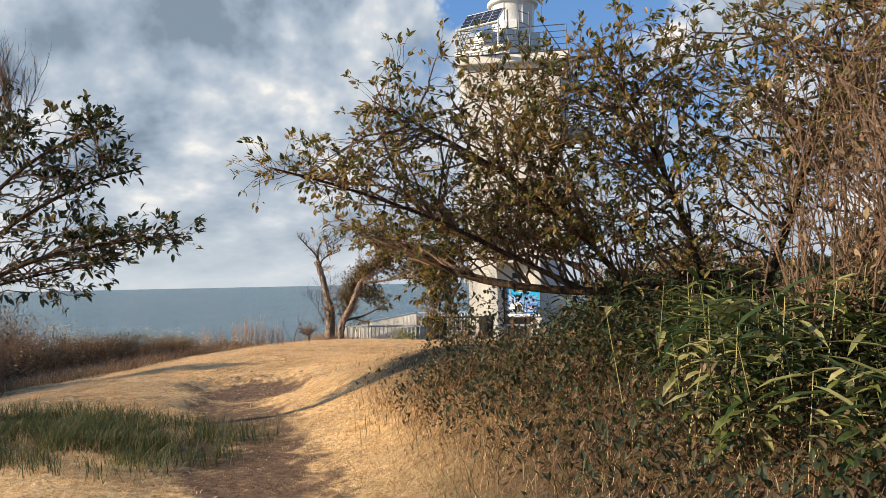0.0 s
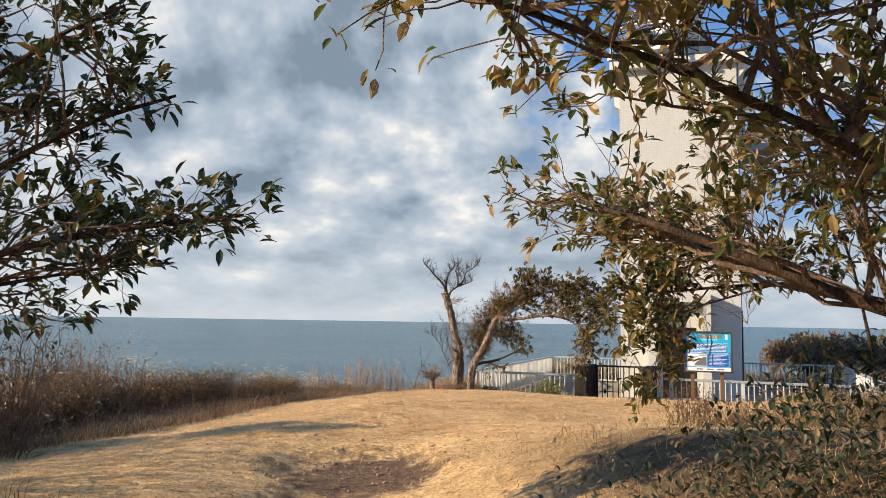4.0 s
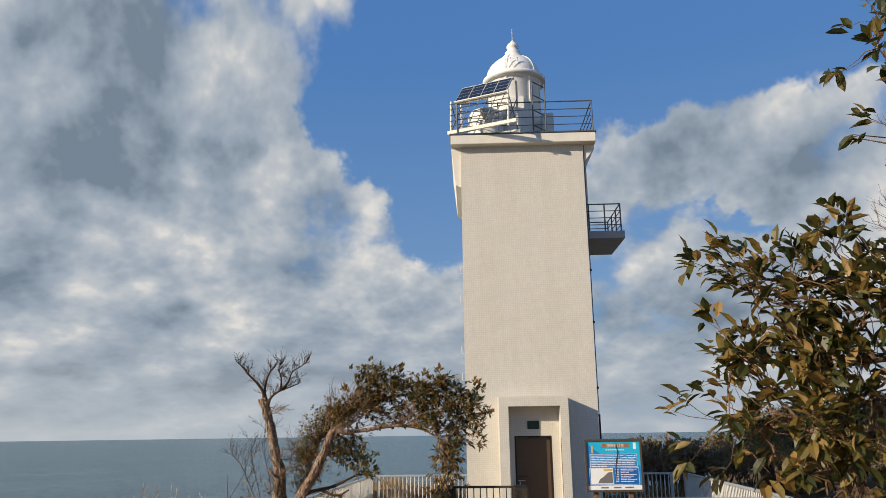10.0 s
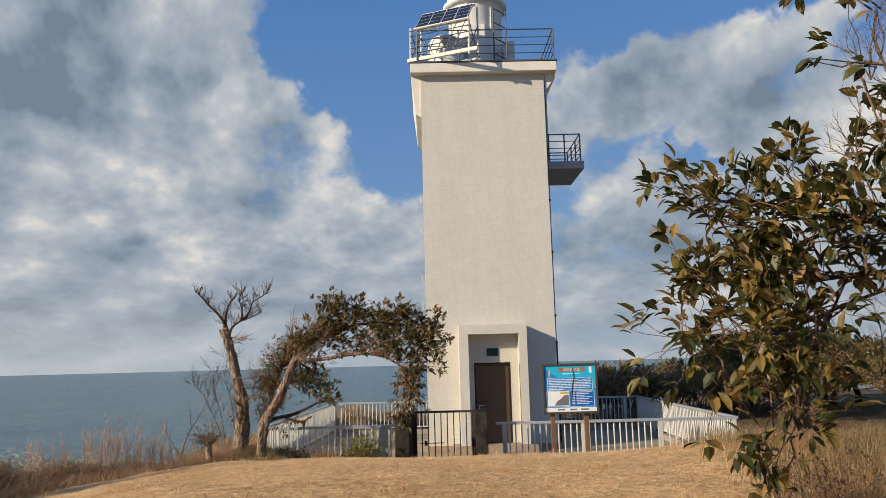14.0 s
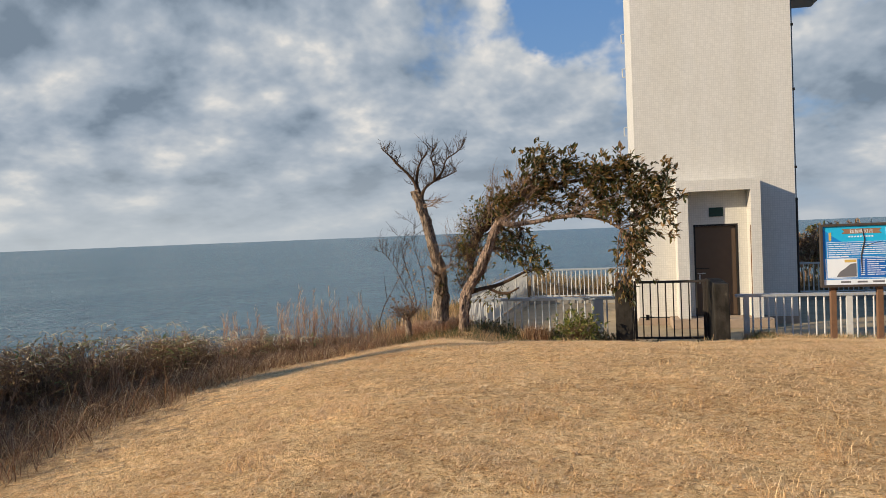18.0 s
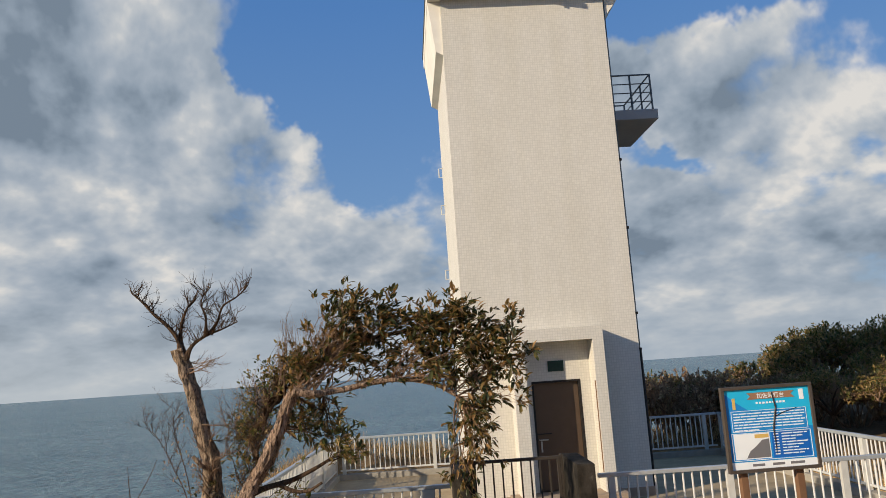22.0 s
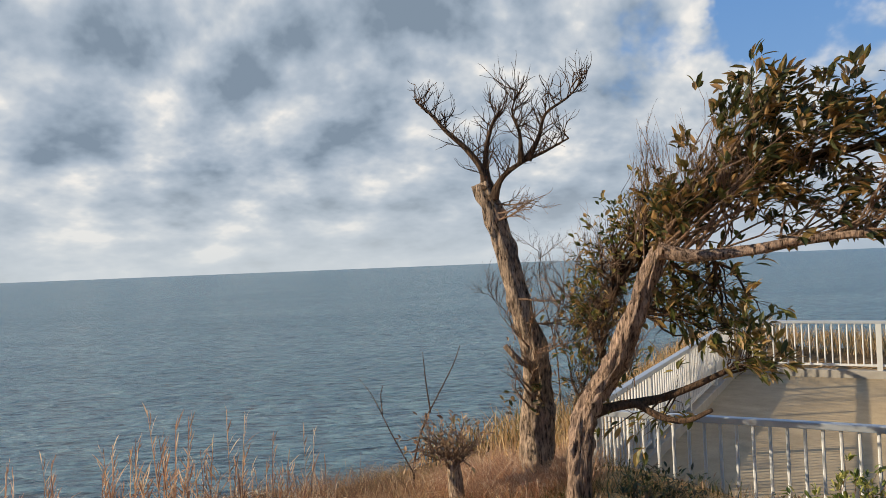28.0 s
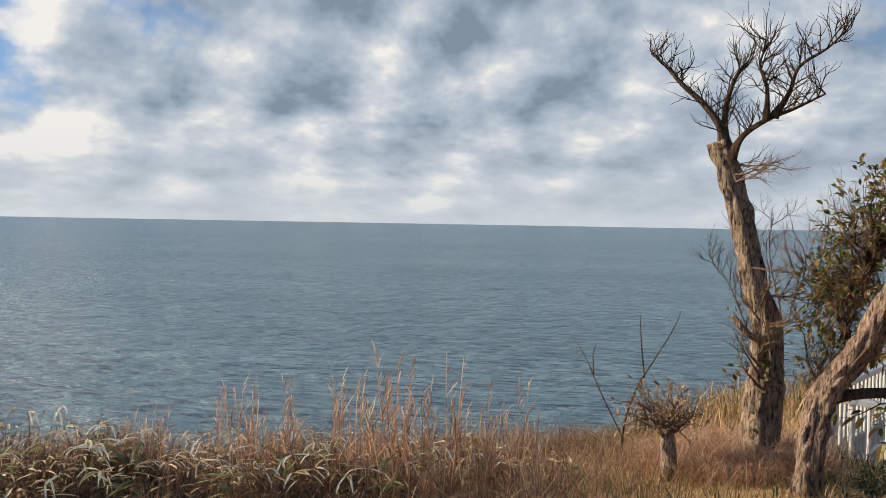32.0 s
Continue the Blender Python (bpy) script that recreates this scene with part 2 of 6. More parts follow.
def make_ground():
    k = Mat("lawn_earth", 0.95, spec=0.1)
    straw = k.ramp(k.math("ADD", k.math("MULTIPLY", k.noise(22, 5, 0.7, (1, 1, 1), 0.8), 0.6), k.math("MULTIPLY", k.noise(75, 4, 0.7, (1, 0.45, 1), 1.5), 0.4)), [(0.37, (0.24, 0.125, 0.050)), (0.46, (0.76, 0.475, 0.215)), (0.58, (1.0, 0.745, 0.41))])
    soft = k.mix(1.0, k.ramp(k.noise(0.9, 5, 0.6), [(0.3, (0.72, 0.69, 0.66)), (0.7, (1.12, 1.10, 1.06))]), k.ramp(k.noise(5.5, 6, 0.7, (1, 1, 1), 1.2), [(0.35, (0.70, 0.67, 0.63)), (0.62, (1.12, 1.12, 1.10))]), "MULTIPLY")
    grass = k.mix(1.0, straw, soft, "MULTIPLY")
    dirt = k.ramp(k.noise(18, 8, 0.7), [(0.32, (0.085, 0.050, 0.030)), (0.68, (0.30, 0.19, 0.115))])
    at = k.n.new("ShaderNodeAttribute")
    at.attribute_name = "bare"
    edge = k.math("ADD", at.outputs["Fac"], k.math("MULTIPLY", k.math("SUBTRACT", k.noise(4.5, 7, 0.7), 0.5), 1.9))
    f = k.ramp(edge, [(0.45, (0, 0, 0)), (0.75, (1, 1, 1))])
    at2 = k.n.new("ShaderNodeAttribute")
    at2.attribute_name = "wild"
    soil = k.ramp(k.noise(9, 6), [(0.3, (0.075, 0.052, 0.030)), (0.7, (0.20, 0.135, 0.076))])
    k.color(k.mix(at2.outputs["Fac"], k.mix(f, grass, dirt), soil))
    k.bump(k.math("ADD", k.noise(45, 6, 0.7), k.math("MULTIPLY", k.noise(7, 4, 0.6), 1.5)), 0.9, 0.035)
    return k.m


def make_water():
    k = Mat("sea_water", 0.24, spec=0.6)
    rot = k.n.new("ShaderNodeVectorRotate")
    rot.rotation_type = "Z_AXIS"
    rot.inputs["Angle"].default_value = radians(-32)
    k.l.new(k.pos, rot.inputs["Vector"])
    k.pos = rot.outputs[0]
    tint = k.ramp(k.noise(0.009, 5, 0.65, (0.5, 1.6, 1)), [(0.3, (0.092, 0.176, 0.190)), (0.7, (0.152, 0.244, 0.252))])
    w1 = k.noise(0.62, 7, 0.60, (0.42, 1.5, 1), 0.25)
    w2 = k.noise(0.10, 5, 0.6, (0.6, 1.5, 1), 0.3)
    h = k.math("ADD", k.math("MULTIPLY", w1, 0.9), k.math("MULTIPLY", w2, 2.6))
    # ripple shading put into the colour: troughs darkened, crests lightened
    ripple_shade = k.ramp(w1, [(0.37, (0.10, 0.15, 0.19)), (0.44, (0.66, 0.72, 0.76)), (0.50, (1.0, 1.0, 1.0)), (0.64, (1.42, 1.36, 1.30))])
    k.color(k.mix(1.0, tint, ripple_shade, "MULTIPLY"))
    k.bump(h, 1.0, 1.9)
    k.b.inputs["IOR"].default_value = 1.33
    return k.m


def make_bark(name, a, b, scale=1.0, long=0.11):
    k = Mat(name, 0.9, spec=0.15)
    g = k.noise(42 * scale, 8, 0.72, (1, 1, long), 0.35)
    strips = k.noise(120 * scale, 5, 0.65, (1, 1, 0.10), 0.3)
    f = k.math("ADD", k.math("MULTIPLY", g, 0.6), k.math("MULTIPLY", strips, 0.4))
    k.color(k.mix(1.0, k.ramp(f, [(0.41, a), (0.48, tuple(u * 0.55 + v * 0.45 for u, v in zip(a, b))), (0.57, b)]), k.ramp(k.noise(6, 5, 0.65), [(0.32, (0.55, 0.52, 0.50)), (0.68, (1.1, 1.05, 1.0))]), "MULTIPLY"))
    k.bump(f, 1.0, 0.05)
    return k.m


def make_leaf(name, stops, through_light=0.25, rough=0.45):
    k = Mat(name, rough, spec=0.45)
    base = k.ramp(k.island(), stops)
    k.color(k.mix(1.0, base, k.ramp(k.noise(30, 3), [(0.3, (0.8, 0.8, 0.8)), (0.7, (1.1, 1.1, 1.1))]), "MULTIPLY"))
    k.leafy(through_light)
    return k.m


def make_concrete_floor():
    k = Mat("terrace_concrete", 0.85, spec=0.2)
    base = k.ramp(k.noise(2.2, 6, 0.65), [(0.3, (0.27, 0.21, 0.125)), (0.7, (0.42, 0.33, 0.205))])
    fine = k.ramp(k.noise(40, 4), [(0.3, (0.85, 0.85, 0.85)), (0.7, (1.08, 1.08, 1.08))])
    k.color(k.mix(1.0, base, fine, "MULTIPLY"))
    k.bump(k.noise(60, 4), 0.3, 0.004)
    return k.m


def make_wall_concrete():
    k = Mat("mossy_concrete", 0.92, spec=0.15)
    base = k.ramp(k.noise(3.5, 7, 0.68, (1, 1, 0.55)), [(0.42, (0.016, 0.014, 0.011)), (0.62, (0.044, 0.038, 0.031)), (0.84, (0.22, 0.19, 0.155))])
    k.color(base)
    k.bump(k.noise(35, 5), 0.5, 0.008)
    return k.m


M_TILE = make_tiled_white()
M_SLAB = plain("white_painted_concrete", (0.70, 0.67, 0.60), 0.7, 0, 0.10, 4)
M_GREYSLAB = plain("grey_painted_concrete", (0.33, 0.33, 0.33), 0.75, 0, 0.10, 4)
M_LANTERN = plain("white_enamel_paint", (0.78, 0.77, 0.73), 0.42, 0, 0.10, 5, 0.05)
M_DOOR = plain("brown_steel_door", (0.115, 0.075, 0.048), 0.45, 0.2, 0.12, 5, 0.03)
M_DARK = plain("dark_iron", (0.022, 0.020, 0.019), 0.55, 0.3, 0.25, 20)
M_GATE = plain("weathered_brown_iron", (0.050, 0.041, 0.034), 0.6, 0.2, 0.3, 18)
M_RAILDARK = plain("grey_steel_rail", (0.10, 0.11, 0.115), 0.5, 0.4, 0.15, 14)
M_RAIL = plain("white_aluminium_rail", (0.60, 0.60, 0.57), 0.45, 0.1, 0.10, 12, 0.04)
M_RAILTOP = plain("pale_blue_aluminium", (0.42, 0.45, 0.47), 0.38, 0.35, 0.10, 10, 0.04)
M_POST = plain("grey_rail_post", (0.50, 0.50, 0.47), 0.6, 0.0, 0.14, 10, 0.06)
M_FLOOR = make_concrete_floor()
M_STEP = plain("stained_step_concrete", (0.33, 0.25, 0.18), 0.9, 0, 0.2, 7, 0.2)
M_KERB = plain("weathered_kerb_concrete", (0.30, 0.28, 0.24), 0.9, 0, 0.22, 6, 0.25)
M_WALL = make_wall_concrete()
M_STONE = plain("earthy_stone", (0.34, 0.23, 0.145), 0.9, 0, 0.3, 30, 0.3)
M_WOOD = plain("brown_sign_timber", (0.16, 0.085, 0.045), 0.75, 0, 0.22, 16, 0.15)
M_SIGNBACK = plain("dark_sign_frame", (0.065, 0.052, 0.042), 0.6, 0, 0.18, 16, 0.08)
M_BLUE = plain("blue_sign_print", (0.012, 0.23, 0.60), 0.35, 0, 0.05, 6, 0.0)
M_CYAN = plain("cyan_sign_print", (0.02, 0.44, 0.72), 0.35, 0, 0.05, 6, 0.0)
M_NAVY = plain("deep_blue_sign_print", (0.008, 0.12, 0.46), 0.35, 0, 0.05, 6, 0.0)
M_PAPER = plain("white_sign_print", (0.78, 0.82, 0.84), 0.4, 0, 0.04, 6, 0.0)
M_SIGNBROWN = plain("brown_sign_print", (0.30, 0.17, 0.10), 0.4, 0, 0.05, 6, 0.0)
M_SIGNGREY = plain("grey_sign_print", (0.16, 0.16, 0.17), 0.4, 0, 0.05, 6, 0.0)
M_SIGNYEL = plain("ochre_sign_print", (0.62, 0.42, 0.12), 0.4, 0, 0.05, 6, 0.0)
M_PLAQUE = plain("green_bronze_plaque", (0.018, 0.045, 0.033), 0.4, 0.3, 0.2, 20, 0.05)
M_PANEL = plain("solar_cell", (0.018, 0.020, 0.028), 0.15, 0.2, 0.15, 10, 0.0, spec=0.7)
M_STEEL = plain("galvanised_steel", (0.55, 0.54, 0.50), 0.45, 0.3, 0.1, 12, 0.05)
M_GROUND = make_ground()
M_WATER = make_water()
M_BARK_OLD = make_bark("rough_grey_brown_bark", (0.024, 0.017, 0.012), (0.54, 0.42, 0.31), 0.8, 0.30)
M_BARK_PALE = make_bark("pale_peeling_bark", (0.040, 0.026, 0.019), (0.58, 0.43, 0.32))
M_BARK_DARK = make_bark("dark_branch_bark", (0.045, 0.030, 0.020), (0.16, 0.105, 0.066))
M_TWIG = make_bark("dry_twig", (0.19, 0.122, 0.078), (0.46, 0.315, 0.21), 2)
M_LEAF = make_leaf("evergreen_leaf", [(0.0, (0.026, 0.038, 0.013)), (0.34, (0.075, 0.080, 0.023)), (0.55, (0.17, 0.125, 0.034)), (0.78, (0.27, 0.15, 0.050)), (1.0, (0.42, 0.26, 0.10))], 0.38)
M_LEAF_NEAR = make_leaf("broad_olive_leaf", [(0.0, (0.050, 0.068, 0.019)), (0.28, (0.13, 0.14, 0.034)), (0.52, (0.25, 0.205, 0.055)), (0.75, (0.38, 0.235, 0.085)), (1.0, (0.52, 0.35, 0.15))], 0.5)
M_LEAF_LARGE = make_leaf("large_dark_leaf", [(0.0, (0.026, 0.038, 0.011)), (0.38, (0.075, 0.082, 0.021)), (0.62, (0.17, 0.135, 0.033)), (0.84, (0.29, 0.19, 0.052)), (1.0, (0.42, 0.27, 0.10))], 0.4)
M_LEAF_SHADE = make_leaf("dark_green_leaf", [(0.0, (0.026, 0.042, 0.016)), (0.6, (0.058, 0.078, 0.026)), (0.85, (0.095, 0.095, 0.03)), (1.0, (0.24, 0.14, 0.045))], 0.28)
M_LEAF_DRY = make_leaf("withered_brown_leaf", [(0.0, (0.15, 0.085, 0.050)), (0.45, (0.32, 0.195, 0.11)), (0.8, (0.52, 0.36, 0.21)), (1.0, (0.16, 0.16, 0.05))], 0.4, 0.7)
M_LEAF_HEDGE = make_leaf("russet_hedge_leaf", [(0.0, (0.11, 0.060, 0.028)), (0.5, (0.28, 0.165, 0.080)), (0.8, (0.46, 0.30, 0.15)), (0.92, (0.24, 0.21, 0.06)), (1.0, (0.86, 0.72, 0.47))], 0.6, 0.7)
# greens lowered so the bank's shade sits in the leaf colour; weeds share them
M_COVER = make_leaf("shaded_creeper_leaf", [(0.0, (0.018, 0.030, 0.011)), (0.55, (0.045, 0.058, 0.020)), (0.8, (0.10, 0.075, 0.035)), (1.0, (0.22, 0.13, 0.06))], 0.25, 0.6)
M_BUSH = make_leaf("yellow_green_leaf", [(0.0, (0.07, 0.11, 0.022)), (0.5, (0.20, 0.23, 0.045)), (1.0, (0.50, 0.44, 0.14))], 0.35, 0.45)
M_SASA = make_leaf("bamboo_grass_leaf", [(0.0, (0.030, 0.062, 0.016)), (0.35, (0.075, 0.115, 0.028)), (0.6, (0.20, 0.22, 0.06)), (1.0, (0.58, 0.50, 0.22))], 0.35, 0.5)
M_STRAW = make_leaf("dry_straw_blade", [(0.0, (0.48, 0.265, 0.10)), (0.45, (0.84, 0.55, 0.255)), (1.0, (0.97, 0.74, 0.42))], 0.2, 0.7)
M_ROUGH = make_leaf("rough_grass_blade", [(0.0, (0.10, 0.10, 0.030)), (0.3, (0.24, 0.16, 0.062)), (0.7, (0.50, 0.31, 0.14)), (1.0, (0.76, 0.55, 0.29))], 0.42, 0.7)
M_GREENGRASS = make_leaf("green_grass_blade", [(0.0, (0.03, 0.055, 0.012)), (0.6, (0.075, 0.10, 0.022)), (1.0, (0.25, 0.19, 0.06))], 0.3, 0.6)
M_TANGLE = make_leaf("russet_stem", [(0.0, (0.11, 0.055, 0.030)), (0.45, (0.30, 0.16, 0.080)), (0.8, (0.52, 0.32, 0.165)), (1.0, (0.84, 0.66, 0.40))], 0.45, 0.75)
M_PALELEAF = make_leaf("bleached_bamboo_leaf", [(0.0, (0.58, 0.45, 0.22)), (0.5, (0.80, 0.70, 0.46)), (1.0, (0.93, 0.88, 0.72))], 0.45, 0.6)
M_REED = make_leaf("russet_reed", [(0.0, (0.30, 0.16, 0.092)), (0.6, (0.62, 0.36, 0.20)), (1.0, (0.90, 0.72, 0.48))], 0.45, 0.75)


# ---- mesh helpers ----
class Build:
    """Collects vertices and faces of one mesh."""

    def __init__(self):
        self.v, self.f = [], []

    def box(self, x0, x1, y0, y1, z0, z1):
        n = len(self.v)
        self.v += [(x, y, z) for z in (z0, z1) for y in (y0, y1) for x in (x0, x1)]
        self.f += [tuple(n + i for i in q) for q in ((0, 2, 3, 1), (4, 5, 7, 6), (0, 1, 5, 4), (2, 6, 7, 3), (0, 4, 6, 2), (1, 3, 7, 5))]
        return self

    def tube(self, pts, radii, n=6, cap=True):
        pts = [Vector(p) for p in pts]
        if isinstance(radii, (int, float)):
            radii = [radii] * len(pts)
        start = len(self.v)
        side = None
        for i, p in enumerate(pts):
            d = (pts[min(i + 1, len(pts) - 1)] - pts[max(i - 1, 0)])
            d = d.normalized() if d.length > 1e-9 else Vector((0, 0, 1))
            if side is None:
                side = d.cross(Vector((0.31, 0.83, 0.47))).normalized()
            side = (side - d * side.dot(d))
            side = side.normalized() if side.length > 1e-6 else d.orthogonal().normalized()
            other = d.cross(side)
            for k in range(n):
                a = 2 * math.pi * k / n
                q = p + (side * math.cos(a) + other * math.sin(a)) * radii[i]
                self.v.append((q.x, q.y, q.z))
        for i in range(len(pts) - 1):
            for k in range(n):
                a, b = start + i * n + k, start + i * n + (k + 1) % n
                self.f.append((a, b, b + n, a + n))
        if cap:
            self.f.append(tuple(start + k for k in reversed(range(n))))
            e = start + (len(pts) - 1) * n
            self.f.append(tuple(e + k for k in range(n)))
        return self

    def rod(self, a, b, r, n=6):
        return self.tube([a, b], [r, r], n)

    def leaf(self, p, d, up, length, width):
        """A folded oval leaf with a pointed, drooping tip."""
        d = d.normalized()
        s = d.cross(up)
        s = s.normalized() if s.length > 1e-4 else d.orthogonal().normalized()
        u = s.cross(d)
        n = len(self.v)
        w, lift = s * (width * 0.5), u * (width * 0.16)
        a, c = p + d * (length * 0.32), p + d * (length * 0.68) - u * (length * 0.05)
        tip = p + d * length - u * (length * 0.16)
        for q in (p, a + w * 0.92 + lift, a, a - w * 0.92 + lift, c + w * 0.88 + lift, c, c - w * 0.88 + lift, tip):
            self.v.append((q.x, q.y, q.z))
        self.f += [(n, n + 1, n + 2), (n, n + 2, n + 3), (n + 1, n + 4, n + 5, n + 2), (n + 2, n + 5, n + 6, n + 3), (n + 4, n + 7, n + 5), (n + 5, n + 7, n + 6)]

    def blade(self, p, lean, height, width, droop):
        """A grass blade of three short faces that bends over."""
        n = len(self.v)
        s = Vector((-lean.y, lean.x, 0))
        s = s.normalized() * (width * 0.5) if s.length > 1e-6 else Vector((width * 0.5, 0, 0))
        a = p + Vector((lean.x * 0.35, lean.y * 0.35, height * 0.55))
        b = p + Vector((lean.x, lean.y, height * (1 - droop)))
        for q in (p - s, p + s, a + s * 0.8, a - s * 0.8, b):
            self.v.append((q.x, q.y, q.z))
        self.f += [(n, n + 1, n + 2, n + 3), (n + 3, n + 2, n + 4)]

    def mesh(self, name, mat, smooth=False):
        me = bpy.data.meshes.new(name)
        me.from_pydata(self.v, [], self.f)
        me.materials.append(mat)
        if smooth:
            me.polygons.foreach_set("use_smooth", [True] * len(me.polygons))
        me.update()
        return me


def part(name, build, mat, parent=None, label="", smooth=False, bevel=0.0):
    """Links one mesh object under a thing or a part."""
    me = build.mesh(name, mat, smooth)
    if bevel:
        bm = bmesh.new()
        bm.from_mesh(me)
        bmesh.ops.bevel(bm, geom=bm.edges[:], offset=bevel, segments=2, affect="EDGES", profile=0.6)
        bm.to_mesh(me)
        bm.free()
    ob = new(name, me)
    if parent is not None:
        ob.parent = parent
    if label:
        ob["label"] = label
    return ob


def thing(name, label, category, group="", kind="", at=(0, 0, 0)):
    ob = new(name)
    ob.empty_display_size = 0.1
    ob.location = at
    return tagged(ob, label, category, group, kind)


def lathe(profile, n=48):
    b = Build()
    for r, z in profile:
        for k in range(n):
            a = 2 * math.pi * k / n
            b.v.append((r * math.cos(a), r * math.sin(a), z))
    for i in range(len(profile) - 1):
        for k in range(n):
            p, q = i * n + k, i * n + (k + 1) % n
            b.f.append((p, q, q + n, p + n))
    return b


def smooth01(a, b, x):
    t = min(1.0, max(0.0, (x - a) / (b - a)))
    return t * t * (3 - 2 * t)


# ---- the ground ----
TERRACE = (-5.05, 4.95, -4.45, 4.95)   # x0, x1, y0, y1
FLOOR_Z = -0.2
SEA_Z = -25.0


def path_side(x, y):
    """Distance to the right of the trodden line (3.2, -27.3) to (-0.7, -20.6)."""
    ux, uy = -0.503, 0.864
    return (x - 3.2) * uy - (y + 27.3) * ux


def left_edge(y):
    """Where the headland breaks off towards the sea, on the west side."""
    if y < -9:
        return -8.6 - 0.4 * math.sin(y * 0.5)
    if y < -4:
        return -8.6 + (y + 9) / 5.0 * 2.0
    return -6.6 + smooth01(-4, 0, y) * 0.9


def back_edge(x):
    return 7.0 + smooth01(4.0, 11.0, x) * 14.0


def bareness(x, y):
    """1 on trodden earth, 0 on grass."""
    a = math.exp(-(((x + 1.65) / 1.0) ** 2 + ((y + 17.45) / 1.05) ** 2)) * 1.05
    b = smooth01(1.0, 0.25, abs(path_side(x, y) - 0.45)) * smooth01(-17.0, -19.0, y) * 0.86
    c = smooth01(-6.3, -5.5, y) * smooth01(-2.5, -2.0, x) * smooth01(0.3, -0.2, x) * 0.7
    d = 0.46 * smooth01(-3.8, -5.6, x) * smooth01(-9.5, -12.0, y)
    return max(a, b, c, d)


def ground_z(x, y):
    z = 0.92
    z -= 0.42 * smooth01(-3.0, -7.5, x)
    # falls to the fence and the gate
    deep = 0.74 - 0.34 * smooth01(-3.3, -4.8, x)
    z -= deep * smooth01(-11.2, -5.0, y)
    if -2.5 < x < 0.3:
        z -= 0.20 * smooth01(-6.6, -5.2, y) * smooth01(-2.5, -1.8, x) * smooth01(0.3, -0.3, x)
    # worn hollow where the path meets the lawn
    z -= 0.07 * math.exp(-(((x + 1.5) / 1.5) ** 2 + ((y + 17.7) / 1.3) ** 2))
    z -= 0.12 * smooth01(-15, -20, y) * smooth01(1.5, 0.2, abs(path_side(x, y) - 0.4))
    z -= 0.07 * smooth01(0.45, 0.6, bareness(x, y) + 0.35 * noise.noise(Vector((x * 1.6, y * 1.6, 4.0)))) * smooth01(-15, -16.5, y) * smooth01(-19.8, -18.4, y)
    z -= 0.08 * smooth01(0.0, 1.0, x) * smooth01(-8.5, -6.5, y)
    # bank on the right of the path
    z += 0.55 * smooth01(1.2, 3.2, path_side(x, y)) * smooth01(-14.0, -19.0, y)
    z += 0.10 * smooth01(1.0, 3.0, x) * smooth01(-7.5, -9.5, y)
    z += 0.05 * noise.noise(Vector((x * 0.5, y * 0.5, 0.3))) + 0.018 * noise.noise(Vector((x * 2.3, y * 2.3, 5.0)))
    out = max(left_edge(y) - x, y - back_edge(x), x - 60)
    if out > 0:
        z -= 27.5 * smooth01(0, 15, out) + 0.5 * smooth01(0, 1.2, out)
        z += 0.5 * noise.noise(Vector((x * 0.4, y * 0.4, 2.0))) * smooth01(0, 4, out)
    return z


def axis(fine0, fine1, step, lo, hi):
    vals, v, s = [], fine0, step
    while v <= fine1:
        vals.append(v)
        v += step
    while vals[-1] < hi:
        s *= 1.18
        vals.append(min(hi, vals[-1] + s))
    s = step
    while vals[0] > lo:
        s *= 1.18
        vals.insert(0, max(lo, vals[0] - s))
    return vals


def in_terrace(x, y, m=0.0):
    return TERRACE[0] - m < x < TERRACE[1] + m and TERRACE[2] - m < y < TERRACE[3] + m


def wildness(x, y):
    """1 under scrub, 0 on the mown lawn."""
    a = smooth01(-5.65, -6.7, x + 0.28 * math.sin(y * 0.9))
    b = smooth01(1.5, 2.5, path_side(x, y)) * smooth01(-15.5, -19.0, y)
    c = smooth01(2.0, 4.5, x - 0.12 * (y + 12)) * smooth01(-5, -7, y)
    d = smooth01(5.0, 5.6, x)
    e = 0.9 * math.exp(-(((x + 1.7) / 1.3) ** 2 + ((y + 21.3) / 0.9) ** 2))
    return min(1.0, max(a, b, c, d, e, smooth01(4.9, 5.4, y)))


gx = axis(-9.0, 6.0, 0.14, -70.0, 70.0)
gy = axis(-29.0, -4.2, 0.14, -90.0, 60.0)
gb = Build()
bare_vals, wild_vals = [], []
for y in gy:
    for x in gx:
        z = ground_z(x, y)
        if in_terrace(x, y, 0.02):
            z = min(z, FLOOR_Z - 0.3)
        gb.v.append((x, y, z))
        bare_vals.append(bareness(x, y))
        wild_vals.append(wildness(x, y))
nx = len(gx)
for j in range(len(gy) - 1):
    for i in range(nx - 1):
        a = j * nx + i
        gb.f.append((a, a + 1, a + 1 + nx, a + nx))
gm = gb.mesh("ground", M_GROUND, True)
for nm, vals in (("bare", bare_vals), ("wild", wild_vals)):
    lay = gm.attributes.new(nm, "FLOAT", "POINT")
    lay.data.foreach_set("value", vals)
ground = tagged(new("ground", gm), "dry straw-coloured headland lawn with bare earth", "ground", kind="structure")

sea = Build()
sea.v = [(-6000, -3000, SEA_Z), (6000, -3000, SEA_Z), (6000, 6000, SEA_Z), (-6000, 6000, SEA_Z)]
sea.f = [(0, 1, 2, 3)]
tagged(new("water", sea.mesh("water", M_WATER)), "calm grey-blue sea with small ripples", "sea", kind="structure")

# ---- terrace ----
tx0, tx1, ty0, ty1 = TERRACE
